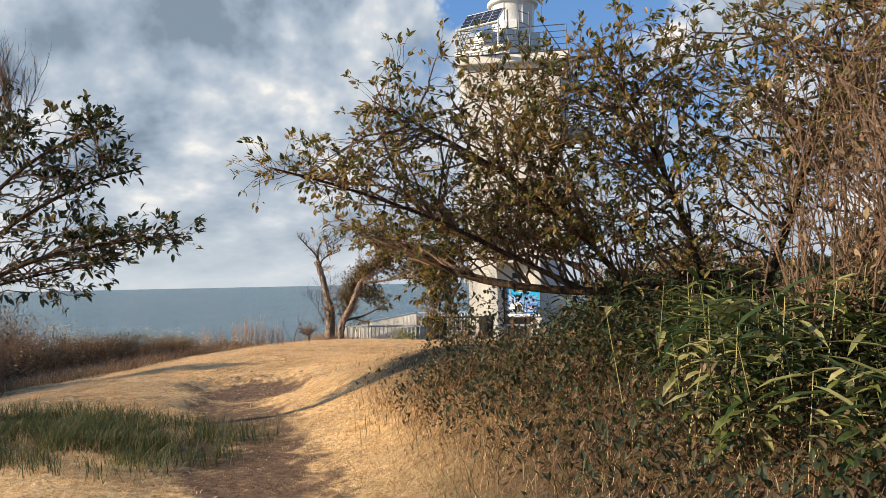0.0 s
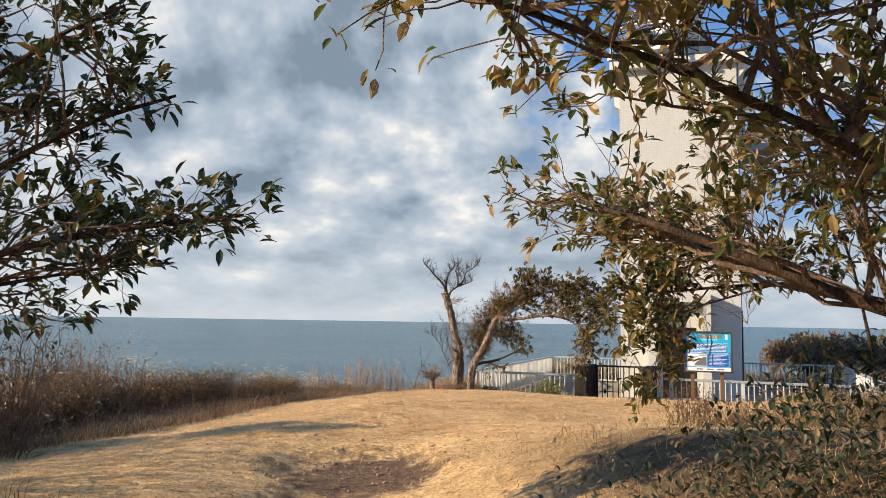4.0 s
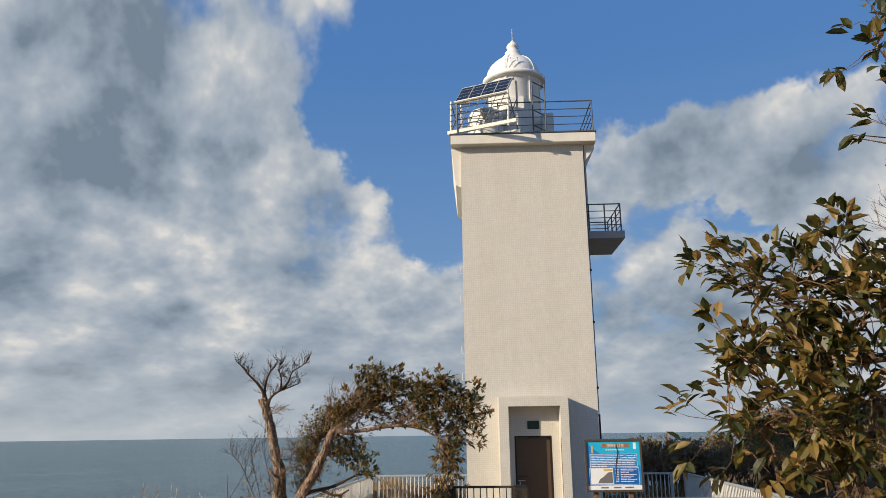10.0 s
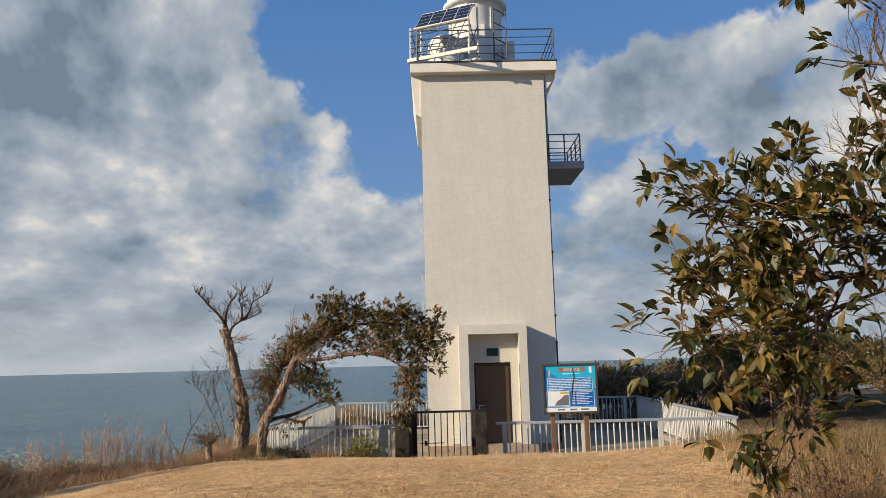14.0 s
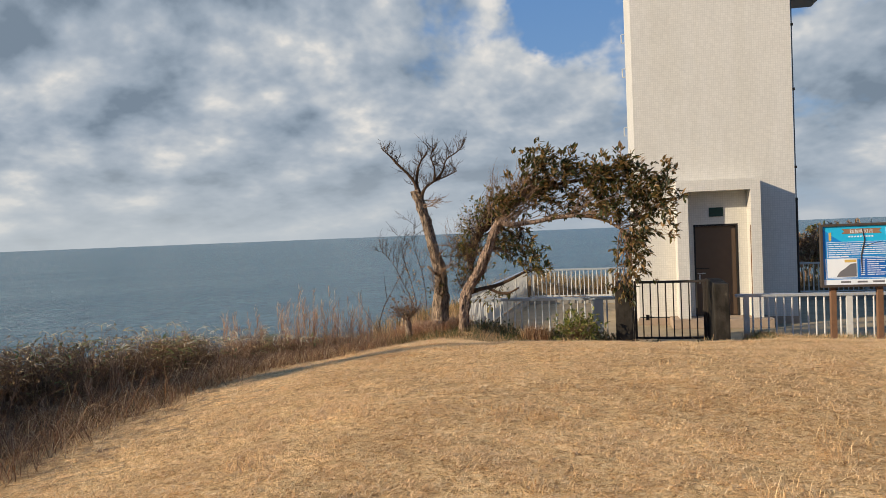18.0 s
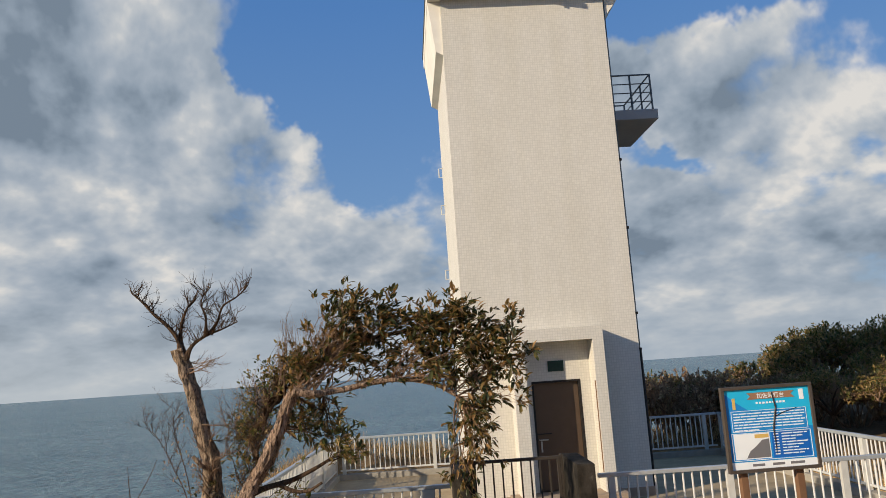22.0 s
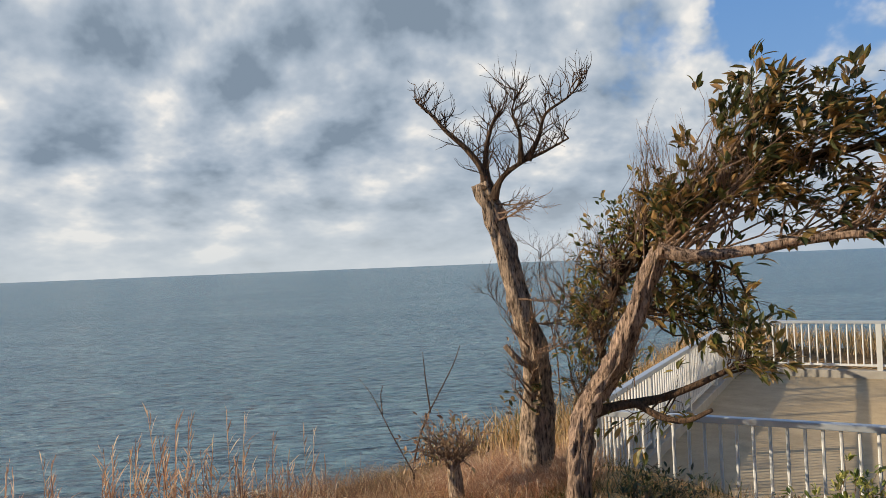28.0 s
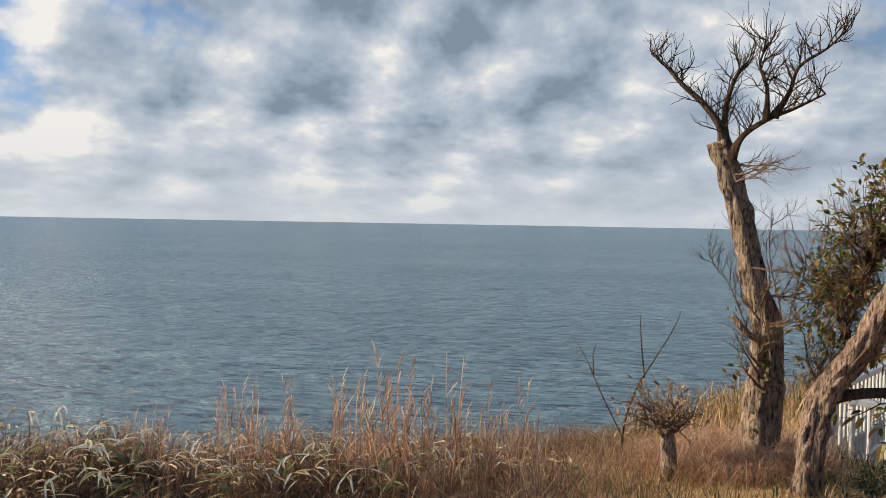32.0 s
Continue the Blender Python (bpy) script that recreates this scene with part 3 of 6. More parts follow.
tb = Build().box(tx0, tx1, ty0, ty1, -3.2, FLOOR_Z)
terrace = tagged(part("pavement", tb, M_FLOOR), "worn concrete terrace floor round the lighthouse", "terrace", kind="structure")


def kerb(x0, x1, y0, y1, z1, nm="kerb"):
    return tagged(part(nm, Build().box(x0, x1, y0, y1, FLOOR_Z - 0.6, z1), M_KERB, bevel=0.012), "low weathered concrete kerb under the fence", "kerb", kind="structure")


kerb(tx0 - 0.02, -2.08, ty0 - 0.02, ty0 + 0.2, FLOOR_Z + 0.14)
kerb(-0.24, tx1 + 0.02, ty0 - 0.02, ty0 + 0.2, FLOOR_Z + 0.14)
kerb(tx0 - 0.02, tx0 + 0.18, ty0 + 0.203, ty1, FLOOR_Z + 0.14)
kerb(tx1 - 0.18, tx1 + 0.02, ty0 + 0.203, ty1, FLOOR_Z + 0.14)
kerb(tx0 + 0.183, tx1 - 0.183, ty1 - 0.18, ty1 + 0.02, FLOOR_Z + 0.14)

RAIL_Z = 0.845


def fence_run(a, b, label, posts, wide=0.0, spacing=0.125, bar_r=0.0145):
    """A run of fence between two plan points: flat top rail, lower rail, square posts and upright bars."""
    a, b = Vector((*a, 0)), Vector((*b, 0))
    d = b - a
    L, ang = d.length, math.atan2(d.y, d.x)
    root = thing("terrace_fence", label, "fence", "fence round the terrace")
    root.matrix_world = Matrix.Translation((a.x, a.y, 0)) @ Matrix.Rotation(ang, 4, "Z")
    base = FLOOR_Z + 0.14
    part("top_rail", Build().box(-0.03, L + 0.03, -0.04, 0.04, RAIL_Z - 0.055, RAIL_Z), M_RAILTOP, root, "pale flat top rail", bevel=0.008)
    part("lower_rail", Build().box(0, L, -0.018, 0.018, base + 0.07, base + 0.11), M_RAIL, root)
    post_me = Build().box(-0.045, 0.045, -0.035, 0.035, base, RAIL_Z - 0.056).mesh("post", M_POST)
    for s in posts:
        o = new("post", post_me)
        o.parent, o.location = root, (s * L, 0, 0)
    bar_me = Build().tube([(0, 0, base + 0.111), (0, 0, RAIL_Z - 0.056)], bar_r, 8).mesh("bar", M_RAIL)
    if wide:
        part("end_post", Build().box(wide * L - 0.09, wide * L + 0.09, -0.05, 0.05, base - 0.1, RAIL_Z - 0.058), M_POST, root, "broad grey end post", bevel=0.006)
    n = int(L / spacing)
    for i in range(1, n):
        s = L * i / n
        if any(abs(s - q * L) < 0.07 for q in posts):
            continue
        o = new("bar", bar_me)
        o.parent, o.location = root, (s, 0, 0)
    return root


FX0, FX1, FY0, FY1 = -4.95, 4.85, -4.36, 4.86
fence_run((FX0, FY0), (-2.12, FY0), "white aluminium bar fence with pale blue top rail", (0.02,), 0.90)
fence_run((-0.05, FY0), (FX1, FY0), "white aluminium bar fence beside the gate", (0.03, 0.36, 0.68, 0.985))
fence_run((FX0, FY0 + 0.1), (FX0, FY1), "long white aluminium fence on the sea side", (0.25, 0.5, 0.75, 0.99))
fence_run((FX1, FY0 + 0.1), (FX1, FY1), "long white aluminium fence beside the scrub", (0.25, 0.5, 0.75, 0.99))
fence_run((FX0 + 0.1, FY1), (FX1 - 0.1, FY1), "white aluminium fence behind the lighthouse", (0.01, 0.25, 0.5, 0.75, 0.97))

# gate with its side walls
for nm, x0, x1 in (("gate_wall", -2.08, -1.80), ("gate_wall", -0.50, -0.27)):
    w = part(nm, Build().box(x0, x1, -5.27, -3.98, -0.6, 1.10), M_WALL, bevel=0.02)
    tagged(w, "blackened mossy concrete wall beside the gate", "wall", "walls of the gate")
gate = thing("metal_gate", "closed dark iron bar gate between concrete walls", "gate")
gate.location = (0, -4.02, 0)
GX0, GX1, GZ0, GZ1 = -1.77, -0.53, 0.02, 1.08
part("gate_rail", Build().box(GX0, GX1, -0.02, 0.02, GZ1 - 0.045, GZ1), M_GATE, gate, bevel=0.004)
part("gate_rail", Build().box(GX0, GX1, -0.02, 0.02, GZ0, GZ0 + 0.045), M_GATE, gate, bevel=0.004)
for x in (GX0, GX1 - 0.045):
    part("gate_stile", Build().box(x, x + 0.045, -0.0205, 0.0205, GZ0 - 0.003, GZ1 + 0.003), M_GATE, gate, bevel=0.004)
gbar = Build().box(-0.011, 0.011, -0.011, 0.011, GZ0 + 0.045, GZ1 - 0.045).mesh("gate_bar", M_GATE)
for i in range(1, 9):
    o = new("gate_bar", gbar)
    o.parent, o.location = gate, (GX0 + 0.02 + (GX1 - GX0 - 0.04) * i / 9, 0, 0)
part("latch", Build().tube([(GX0 + 0.1, -0.035, 0.42), (GX0 + 0.62, -0.035, 0.42)], 0.009, 8), M_GATE, gate)
part("latch_plate", Build().box(GX0 + 0.2, GX0 + 0.26, -0.045, -0.022, 0.37, 0.47), M_GATE, gate)
part("gate_post", Build().box(GX1 + 0.003, GX1 + 0.028, -0.045, 0.045, -0.3, GZ1 + 0.02), M_GATE, gate)
part("gate_post", Build().box(GX0 - 0.028, GX0 - 0.003, -0.045, 0.045, -0.3, GZ1 + 0.02), M_GATE, gate)
# the wall's dark material gives this step the gateway's shadow as colour
tagged(part("gate_step", Build().box(-1.795, -0.505, -5.2, -3.9, -0.5, -0.06), M_WALL, bevel=0.015), "concrete step in the gateway, shadow in its dark colour", "step")

# ---- lighthouse ----
TX0, TX1, TY0, TY1 = -1.66, 1.72, -0.30, 3.08
TC = (0.03, 1.39)
house = thing("lighthouse", "square off-white tiled lighthouse tower with domed lantern", "lighthouse")
for x0, x1, y0, y1, z0 in ((TX0, -0.45, TY0, TY0 + 0.3, FLOOR_Z), (0.51, TX1, TY0, TY0 + 0.3, FLOOR_Z), (-0.45, 0.51, TY0, TY0 + 0.3, 2.05), (TX0, TX0 + 0.3, TY0 + 0.3, TY1, FLOOR_Z), (TX1 - 0.3, TX1, TY0 + 0.3, TY1, FLOOR_Z), (TX0 + 0.3, TX1 - 0.3, TY1 - 0.3, TY1, FLOOR_Z)):
    part("wall", Build().box(x0, x1, y0, y1, z0, 9.88), M_TILE, house, "off-white small-tile wall")
for x0, x1, z0, z1, nm in ((-0.832, -0.594, 0.0, 2.768, "porch_pier"), (0.70, 0.905, 0.0, 2.768, "porch_pier"), (-0.832, 0.905, 2.768, 3.006, "porch_lintel")):
    part(nm, Build().box(x0, x1, -0.83, TY0 - 0.002, z0, z1), M_TILE, house, "projecting tiled door surround")
for x0, x1, z0 in ((-0.594, -0.44, 0.0), (0.50, 0.70, 0.0), (-0.44, 0.50, 2.04)):
    part("porch_back", Build().box(x0, x1, TY0 - 0.06, TY0 - 0.003, z0, 2.768), M_TILE, house)
part("doorstep", Build().box(-1.0, 1.08, -1.02, TY0 - 0.002, FLOOR_Z, -0.003), M_STEP, house, "brown-stained concrete step", bevel=0.01)
part("plinth", Build().box(TX0 - 0.03, TX1 + 0.03, TY0 - 0.028, TY0 - 0.003, FLOOR_Z, FLOOR_Z + 0.16), M_STEP, house)
door = part("door", Build().box(-0.40, 0.46, TY0 + 0.02, TY0 + 0.07, 0.005, 2.0), M_DOOR, house, "closed brown steel door", bevel=0.004)
fr = Build().box(-0.44, -0.403, TY0 - 0.065, TY0 + 0.08, 0, 2.04).box(0.463, 0.50, TY0 - 0.065, TY0 + 0.08, 0, 2.04).box(-0.403, 0.463, TY0 - 0.065, TY0 + 0.08, 2.003, 2.04)
part("door_frame", fr, M_DARK, door)
part("door_handle", Build().tube([(-0.36, TY0 + 0.02, 0.95), (-0.36, TY0 - 0.045, 0.95), (-0.20, TY0 - 0.045, 0.95)], 0.012, 8), M_STEEL, door)
part("latch", Build().tube([(-0.43, TY0 - 0.03, 1.06), (-0.12, TY0 - 0.03, 1.06)], 0.010, 6), M_DARK, door)
part("lock_plate", Build().box(-0.34, -0.31, TY0 + 0.005, TY0 + 0.02, 0.72, 0.92), M_STEEL, door)
part("plaque", Build().box(-0.10, 0.20, TY0 - 0.085, TY0 - 0.062, 2.21, 2.41), M_PLAQUE, house, "small dark green plaque", bevel=0.004)
part("door_stay", Build().box(0.688, 0.698, -0.78, -0.74, 0.35, 2.0), M_WOOD, house, "narrow rusty strip")

slab = part("gallery_slab", Build().box(-1.93, 2.06, -0.55, 3.33, 9.88, 10.15), M_SLAB, house, "white overhanging gallery slab", bevel=0.02)
part("slab_edge", Build().box(-1.95, 2.08, -0.57, 3.35, 10.153, 10.19), M_RAILDARK, house, "dark flashing")
# brackets that widen the tower head on its west and east sides
for x0, x1, xs in ((-1.93, -1.662, -1), (1.722, 2.06, 1)):
    b = Build()
    if xs < 0:
        pr = [(x1, 8.72), (x1, 9.877), (x0 + 0.01, 9.877), (x0 + 0.12, 8.80)]
    else:
        pr = [(x0, 9.35), (x0, 9.877), (x1 - 0.01, 9.877), (x1 - 0.01, 9.78)]
    for y in (TY0 + 0.05, TY1):
        b.v += [(px, y, pz) for px, pz in pr]
    b.f = [(0, 1, 2, 3), (7, 6, 5, 4)] + [(i, i + 4, (i + 1) % 4 + 4, (i + 1) % 4) for i in range(4)]
    part("bracket", b, M_SLAB, house)

part("stair_shaft", Build().box(TX1 + 0.002, 2.0, 1.0, 3.0, 7.565, 9.876), M_SLAB, house)

lan = thing("lantern_room", "white round lantern with domed roof on the tower", "lantern")
lan.location = (TC[0] - 0.02, TC[1], 10.19)
part("drum", lathe([(0.80, 0), (0.80, 2.24), (0.84, 2.28), (0.84, 2.34)], 48), M_LANTERN, lan, smooth=True)
part("eave", lathe([(0.82, 2.28), (0.95, 2.31), (0.97, 2.36), (0.96, 2.43), (0.84, 2.47)], 48), M_LANTERN, lan, smooth=True)
dome_prof = [(0.84 * math.cos(a) ** 1.0, 2.45 + 0.78 * math.sin(a)) for a in [radians(d) for d in range(0, 66, 5)]]
dome = part("dome", lathe(dome_prof + [(0.34, 3.18), (0.33, 3.24)], 48), M_LANTERN, lan, smooth=True)
part("ventilator", lathe([(0.36, 3.15), (0.36, 3.20), (0.27, 3.24), (0.23, 3.36), (0.24, 3.40), (0.18, 3.45), (0.15, 3.55), (0.19, 3.58), (0.19, 3.62), (0.13, 3.70), (0.06, 3.77), (0.02, 3.83)], 32), M_LANTERN, lan, smooth=True)
part("spike", Build().tube([(0, 0, 3.83), (0, 0, 4.22)], [0.016, 0.008], 6), M_STEEL, lan)
for k in range(6):
    a = radians(k * 60 + 12)
    pts = [(0.85 * math.cos(radians(d)) * math.cos(a), 0.85 * math.cos(radians(d)) * math.sin(a), 2.45 + 0.79 * math.sin(radians(d))) for d in range(0, 66, 8)]
    part("rib", Build().tube(pts, 0.012, 5), M_LANTERN, dome)
for s in (-0.2, 0.0):
    part("hand_rung", Build().tube([(s - 0.1, -0.86, 2.44), (s - 0.1, -0.92, 2.72), (s + 0.08, -0.85, 2.82), (s + 0.08, -0.78, 2.60)], 0.012, 5), M_LANTERN, dome)
for a in (205, 250, 300, 335):
    c, s = math.cos(radians(a)), math.sin(radians(a))
    part("stay", Build().tube([(0.82 * c, 0.82 * s, 0.0), (0.82 * c, 0.82 * s, 2.28)], 0.018, 5), M_LANTERN, lan)
part("hatch", Build().box(-0.28, 0.22, -0.86, -0.78, 0.15, 1.55), M_LANTERN, lan, bevel=0.02)
part("equipment_box", Build().box(0.72, 1.05, -0.9, -0.45, 0.35, 1.0), M_STEEL, lan, bevel=0.02)
part("tank", lathe([(0.0, 1.22), (0.25, 1.2), (0.44, 1.10), (0.52, 0.95), (0.52, 0.0)], 32), M_LANTERN, lan, smooth=True).location = (-0.92, -0.72, 0)

rail = thing("gallery_railing", "thin grey steel railing on the gallery slab", "railing")
rail.location = (0, 0, 10.19)
corners = [(-1.74, -0.5), (2.0, -0.5), (2.0, 3.27), (-1.74, 3.27)]
for z in (0.22, 0.45, 0.67, 0.90):
    for (ax, ay), (bx, by) in ((corners[0], corners[1]), (corners[1], corners[2]), (corners[2], corners[3]), (corners[3], corners[0])):
        part("rail_bar", Build().rod((ax, ay, z), (bx, by, z), 0.017 if z > 0.8 else 0.012), M_RAILDARK, rail)
for ax, ay in corners + [(0.72, -0.5), (-0.6, -0.5), (2.0, 1.4), (-1.74, 1.4), (0.1, 3.27)]:
    part("rail_post", Build().rod((ax, ay, 0), (ax, ay, 0.915), 0.02), M_RAILDARK, rail)
for z in (0.05, 0.5, 0.95, 1.35):
    part("rail_bar", Build().rod((0.36, -0.62, z + 0.12), (0.72, -0.45, z), 0.016), M_RAILDARK, rail)
for px, py in ((0.36, -0.62), (0.72, -0.45)):
    part("rail_post", Build().rod((px, py, 0.0), (px, py, 1.45), 0.022), M_RAILDARK, rail)

solar = thing("solar_panel_array", "row of four dark solar panels on a white frame", "solar panel")
solar.matrix_world = Matrix.Translation((-0.98, -0.35, 10.19)) @ Matrix.Rotation(radians(-24), 4, "Z")
tilt = radians(50)


def panel_point(x, s, off=0.0):
    """A place on the tilted array: x along it, s up its slope."""
    return (x, -0.30 + s * math.cos(tilt) - off * math.sin(tilt), 1.03 + s * math.sin(tilt) + off * math.cos(tilt))


def slab_on_tilt(x0, x1, s0, s1, o0, o1):
    b = Build()
    b.v = [panel_point(x, s, o) for o in (o0, o1) for s in (s0, s1) for x in (x0, x1)]
    b.f = [(0, 2, 3, 1), (4, 5, 7, 6), (0, 1, 5, 4), (2, 6, 7, 3), (0, 4, 6, 2), (1, 3, 7, 5)]
    return b


for i in range(4):
    x0 = -0.72 + i * 0.385
    pn = part("panel", slab_on_tilt(x0, x0 + 0.362, 0, 0.80, 0, 0.03), M_PANEL, solar, "dark solar panel")
    part("panel_frame", slab_on_tilt(x0 - 0.012, x0 - 0.001, -0.01, 0.81, -0.01, 0.04), M_STEEL, pn)
    part("panel_frame", slab_on_tilt(x0 + 0.363, x0 + 0.374, -0.01, 0.81, -0.01, 0.04), M_STEEL, pn)
    for q in (0.21, 0.42, 0.64):
        part("cell_line", slab_on_tilt(x0 + 0.005, x0 + 0.358, q, q + 0.008, 0.0305, 0.033), M_STEEL, pn)
part("frame_rail", slab_on_tilt(-0.76, 0.84, -0.07, -0.012, -0.05, 0.05), M_SLAB, solar)
part("frame_rail", slab_on_tilt(-0.76, 0.84, 0.815, 0.85, -0.05, 0.02), M_SLAB, solar)
part("beam", Build().box(-0.95, 1.10, -0.42, -0.34, 0.06, 0.16), M_SLAB, solar)
part("beam", Build().box(-0.9, 0.92, 0.34, 0.42, 0.06, 0.16), M_SLAB, solar)
for x in (-0.86, 0.86):
    part("upright", Build().rod((x, -0.38, 0.0), (x, -0.34, 1.06), 0.03), M_SLAB, solar)
    part("upright", Build().rod((x, 0.36, 0.0), (x, 0.36, 1.62), 0.03), M_SLAB, solar)
    part("brace", Build().rod((x, -0.36, 0.15), (x, 0.34, 1.05), 0.016), M_RAILDARK, solar)
    part("brace", Build().rod((x, 0.34, 0.15), (x, -0.34, 1.0), 0.016), M_RAILDARK, solar)
for x in (-0.65, -0.4, -0.15, 0.1, 0.35, 0.6):
    part("brace", Build().rod((x - 0.2, -0.37, 0.2), (x + 0.2, -0.37, 1.0), 0.012), M_RAILDARK, solar)
for z in (0.30, 0.45, 0.62, 0.80, 0.95):
    part("side_bar", Build().rod((-0.86, -0.39, z), (0.86, -0.39, z), 0.014), M_RAILDARK, solar)

bal = thing("balcony", "small grey balcony on the tower's side", "balcony")
part("balcony_slab", Build().box(TX1 + 0.002, 2.86, 0.35, 2.45, 7.34, 7.56), M_GREYSLAB, bal, bevel=0.015)
for z in (7.75, 7.95, 8.15, 8.35):
    r = 0.018 if z > 8.3 else 0.012
    part("rail_bar", Build().tube([(TX1, 0.42, z), (2.78, 0.42, z), (2.78, 2.38, z), (TX1, 2.38, z)], r, 6), M_RAILDARK, bal)
for px, py in ((1.9, 0.42), (2.34, 0.42), (2.78, 0.42), (2.78, 1.1), (2.78, 1.75), (2.78, 2.38), (1.9, 2.38)):
    part("rail_post", Build().rod((px, py, 7.56), (px, py, 8.36), 0.02), M_RAILDARK, bal)

cable = thing("lightning_cable", "thin dark cable clipped to the tower's corner", "cable")
part("cable", Build().tube([(TX1 + 0.03, TY0 + 0.05, z) for z in (FLOOR_Z, 2, 4, 6, 7.3, 9.9)], 0.012, 6), M_RAILDARK, cable)
part("cable_guard", Build().tube([(TX1 + 0.035, TY0 + 0.04, FLOOR_Z), (TX1 + 0.035, TY0 + 0.04, 2.55)], 0.024, 8), M_DARK, cable)
for z in (2.5, 3.2, 4.9, 6.3):
    part("clip", Build().box(TX1, TX1 + 0.06, TY0 + 0.02, TY0 + 0.08, z, z + 0.05), M_DARK, cable)
hooks = []
for z in (3.75, 4.55, 6.1, 7.0):
    hk = thing("wall_hook", "small rusty steel rung on the tower wall", "hook", "rungs on the tower wall")
    part("rung", Build().tube([(TX0, 2.7, z + 0.12), (TX0 - 0.10, 2.7, z + 0.12), (TX0 - 0.10, 2.7, z - 0.1), (TX0 - 0.03, 2.7, z - 0.1)], 0.014, 6), M_STEEL, hk)
    hooks.append(hk)

# the tower and all that is fixed to it stand slightly turned to the terrace
TURN = Matrix.Translation((0.03, -0.30, 0)) @ Matrix.Rotation(radians(2.4), 4, "Z") @ Matrix.Translation((-0.03, 0.30, 0))
for ob in [house, lan, rail, solar, bal, cable] + hooks:
    ob.matrix_basis = TURN @ ob.matrix_basis

# ---- information board ----
board = thing("information_board", "blue cracked information board on two brown posts", "signboard")
board.matrix_world = Matrix.Translation((1.053, -7.50, 0)) @ Matrix.Rotation(radians(3.2), 4, "Z")
BW, B0, B1 = 0.46, 1.205, 2.025
for x in (-0.30, 0.26):
    part("post", Build().box(x - 0.035, x + 0.035, 0.0, 0.07, ground_z(1.0, -7.5) - 0.15, B0 + 0.3), M_WOOD, board, "brown timber post", bevel=0.004)
part("backboard", Build().box(-BW + 0.01, BW - 0.01, -0.03, -0.002, B0 + 0.01, B1 - 0.01), M_SIGNBACK, board)
fb = 0.032
for x0, x1, z0, z1 in ((-BW, BW, B1 - fb, B1), (-BW, BW, B0, B0 + fb), (-BW, -BW + fb, B0 + fb, B1 - fb), (BW - fb, BW, B0 + fb, B1 - fb)):
    part("frame", Build().box(x0, x1, -0.055, -0.0005, z0, z1), M_SIGNBACK, board, "dark weathered frame", bevel=0.004)


def print_on(name, x0, x1, z0, z1, mat, level, parent):
    return part(name, Build().box(x0, x1, -0.032 - 0.0012 * level, -0.0305 - 0.0012 * (level - 1), z0, z1), mat, parent)


IN = BW - fb
face = print_on("printed_sheet", -IN, IN, B0 + fb, B1 - fb, M_CYAN, 1, board)
b = Build()
hb = [(-IN, B1 - 0.06), (-IN + 0.12, B1 - 0.16), (-0.1, B1 - 0.3), (IN, B1 - 0.42), (IN, B0 + 0.10), (-IN, B0 + 0.10)]
b.v = [(x, -0.0342, z) for x, z in hb] + [(x, -0.0332, z) for x, z in hb]
b.f = [tuple(range(6))] + [(i, i + 6, (i + 1) % 6 + 6, (i + 1) % 6) for i in range(6)]
part("blue_field", b, M_BLUE, face)
print_on("white_strip", -IN, IN, B0 + fb, B0 + 0.10, M_PAPER, 2, face)
b = Build()
rib = [(-0.20, B1 - 0.068), (0.28, B1 - 0.068), (0.245, B1 - 0.10), (0.28, B1 - 0.132), (-0.20, B1 - 0.132), (-0.165, B1 - 0.10)]
b.v = [(x, -0.0358, z) for x, z in rib] + [(x, -0.0342, z) for x, z in rib]
b.f = [tuple(range(6))] + [(i, i + 6, (i + 1) % 6 + 6, (i + 1) % 6) for i in range(6)]
part("title_band", b, M_SIGNBROWN, face, "brown title ribbon")
for i in range(9):
    print_on("subtitle_mark", -0.115 + i * 0.034, -0.115 + i * 0.034 + 0.022, B1 - 0.178, B1 - 0.160, M_PAPER, 3, face)


def outline(x0, x1, z0, z1, t=0.005):
    """A thin printed border of four strips."""
    for q in ((x0, x1, z1 - t, z1), (x0, x1, z0, z0 + t), (x0, x0 + t, z0 + t, z1 - t), (x1 - t, x1, z0 + t, z1 - t)):
        print_on("border_line", *q, M_PAPER, 4, face)


sign_rnd = random.Random(3)


def text_row(x0, x1, z, h):
    """A row of printing too small to read, as bars of word length."""
    x = x0
    while x < x1 - 0.02:
        w = min(sign_rnd.uniform(0.03, 0.11), x1 - x)
        print_on("text_line", x, x + w, z - h, z, M_PAPER, 4, face)
        x += w + 0.008


print_on("text_box", -IN + 0.05, IN - 0.05, B0 + 0.385, B1 - 0.235, M_BLUE, 3, face)
outline(-IN + 0.05, IN - 0.05, B0 + 0.385, B1 - 0.235)
for i in range(7):
    text_row(-IN + 0.07, IN - 0.07 - (0.45 if i == 6 else 0), B1 - 0.258 - i * 0.0265, 0.011)
outline(-IN + 0.03, IN - 0.03, B0 + 0.112, B0 + 0.372)
print_on("map_panel", -IN + 0.05, -0.02, B0 + 0.125, B0 + 0.365, M_PAPER, 3, face)
b = Build()
b.v = [(x, -0.0372, z) for x, z in ((-0.27, B0 + 0.135), (-0.03, B0 + 0.135), (-0.03, B0 + 0.31), (-0.10, B0 + 0.30), (-0.17, B0 + 0.24), (-0.23, B0 + 0.2))]
b.f = [tuple(range(6))]
part("map_land", b, M_SIGNGREY, face)
print_on("map_label", -0.17, -0.03, B0 + 0.32, B0 + 0.355, M_SIGNYEL, 4, face)
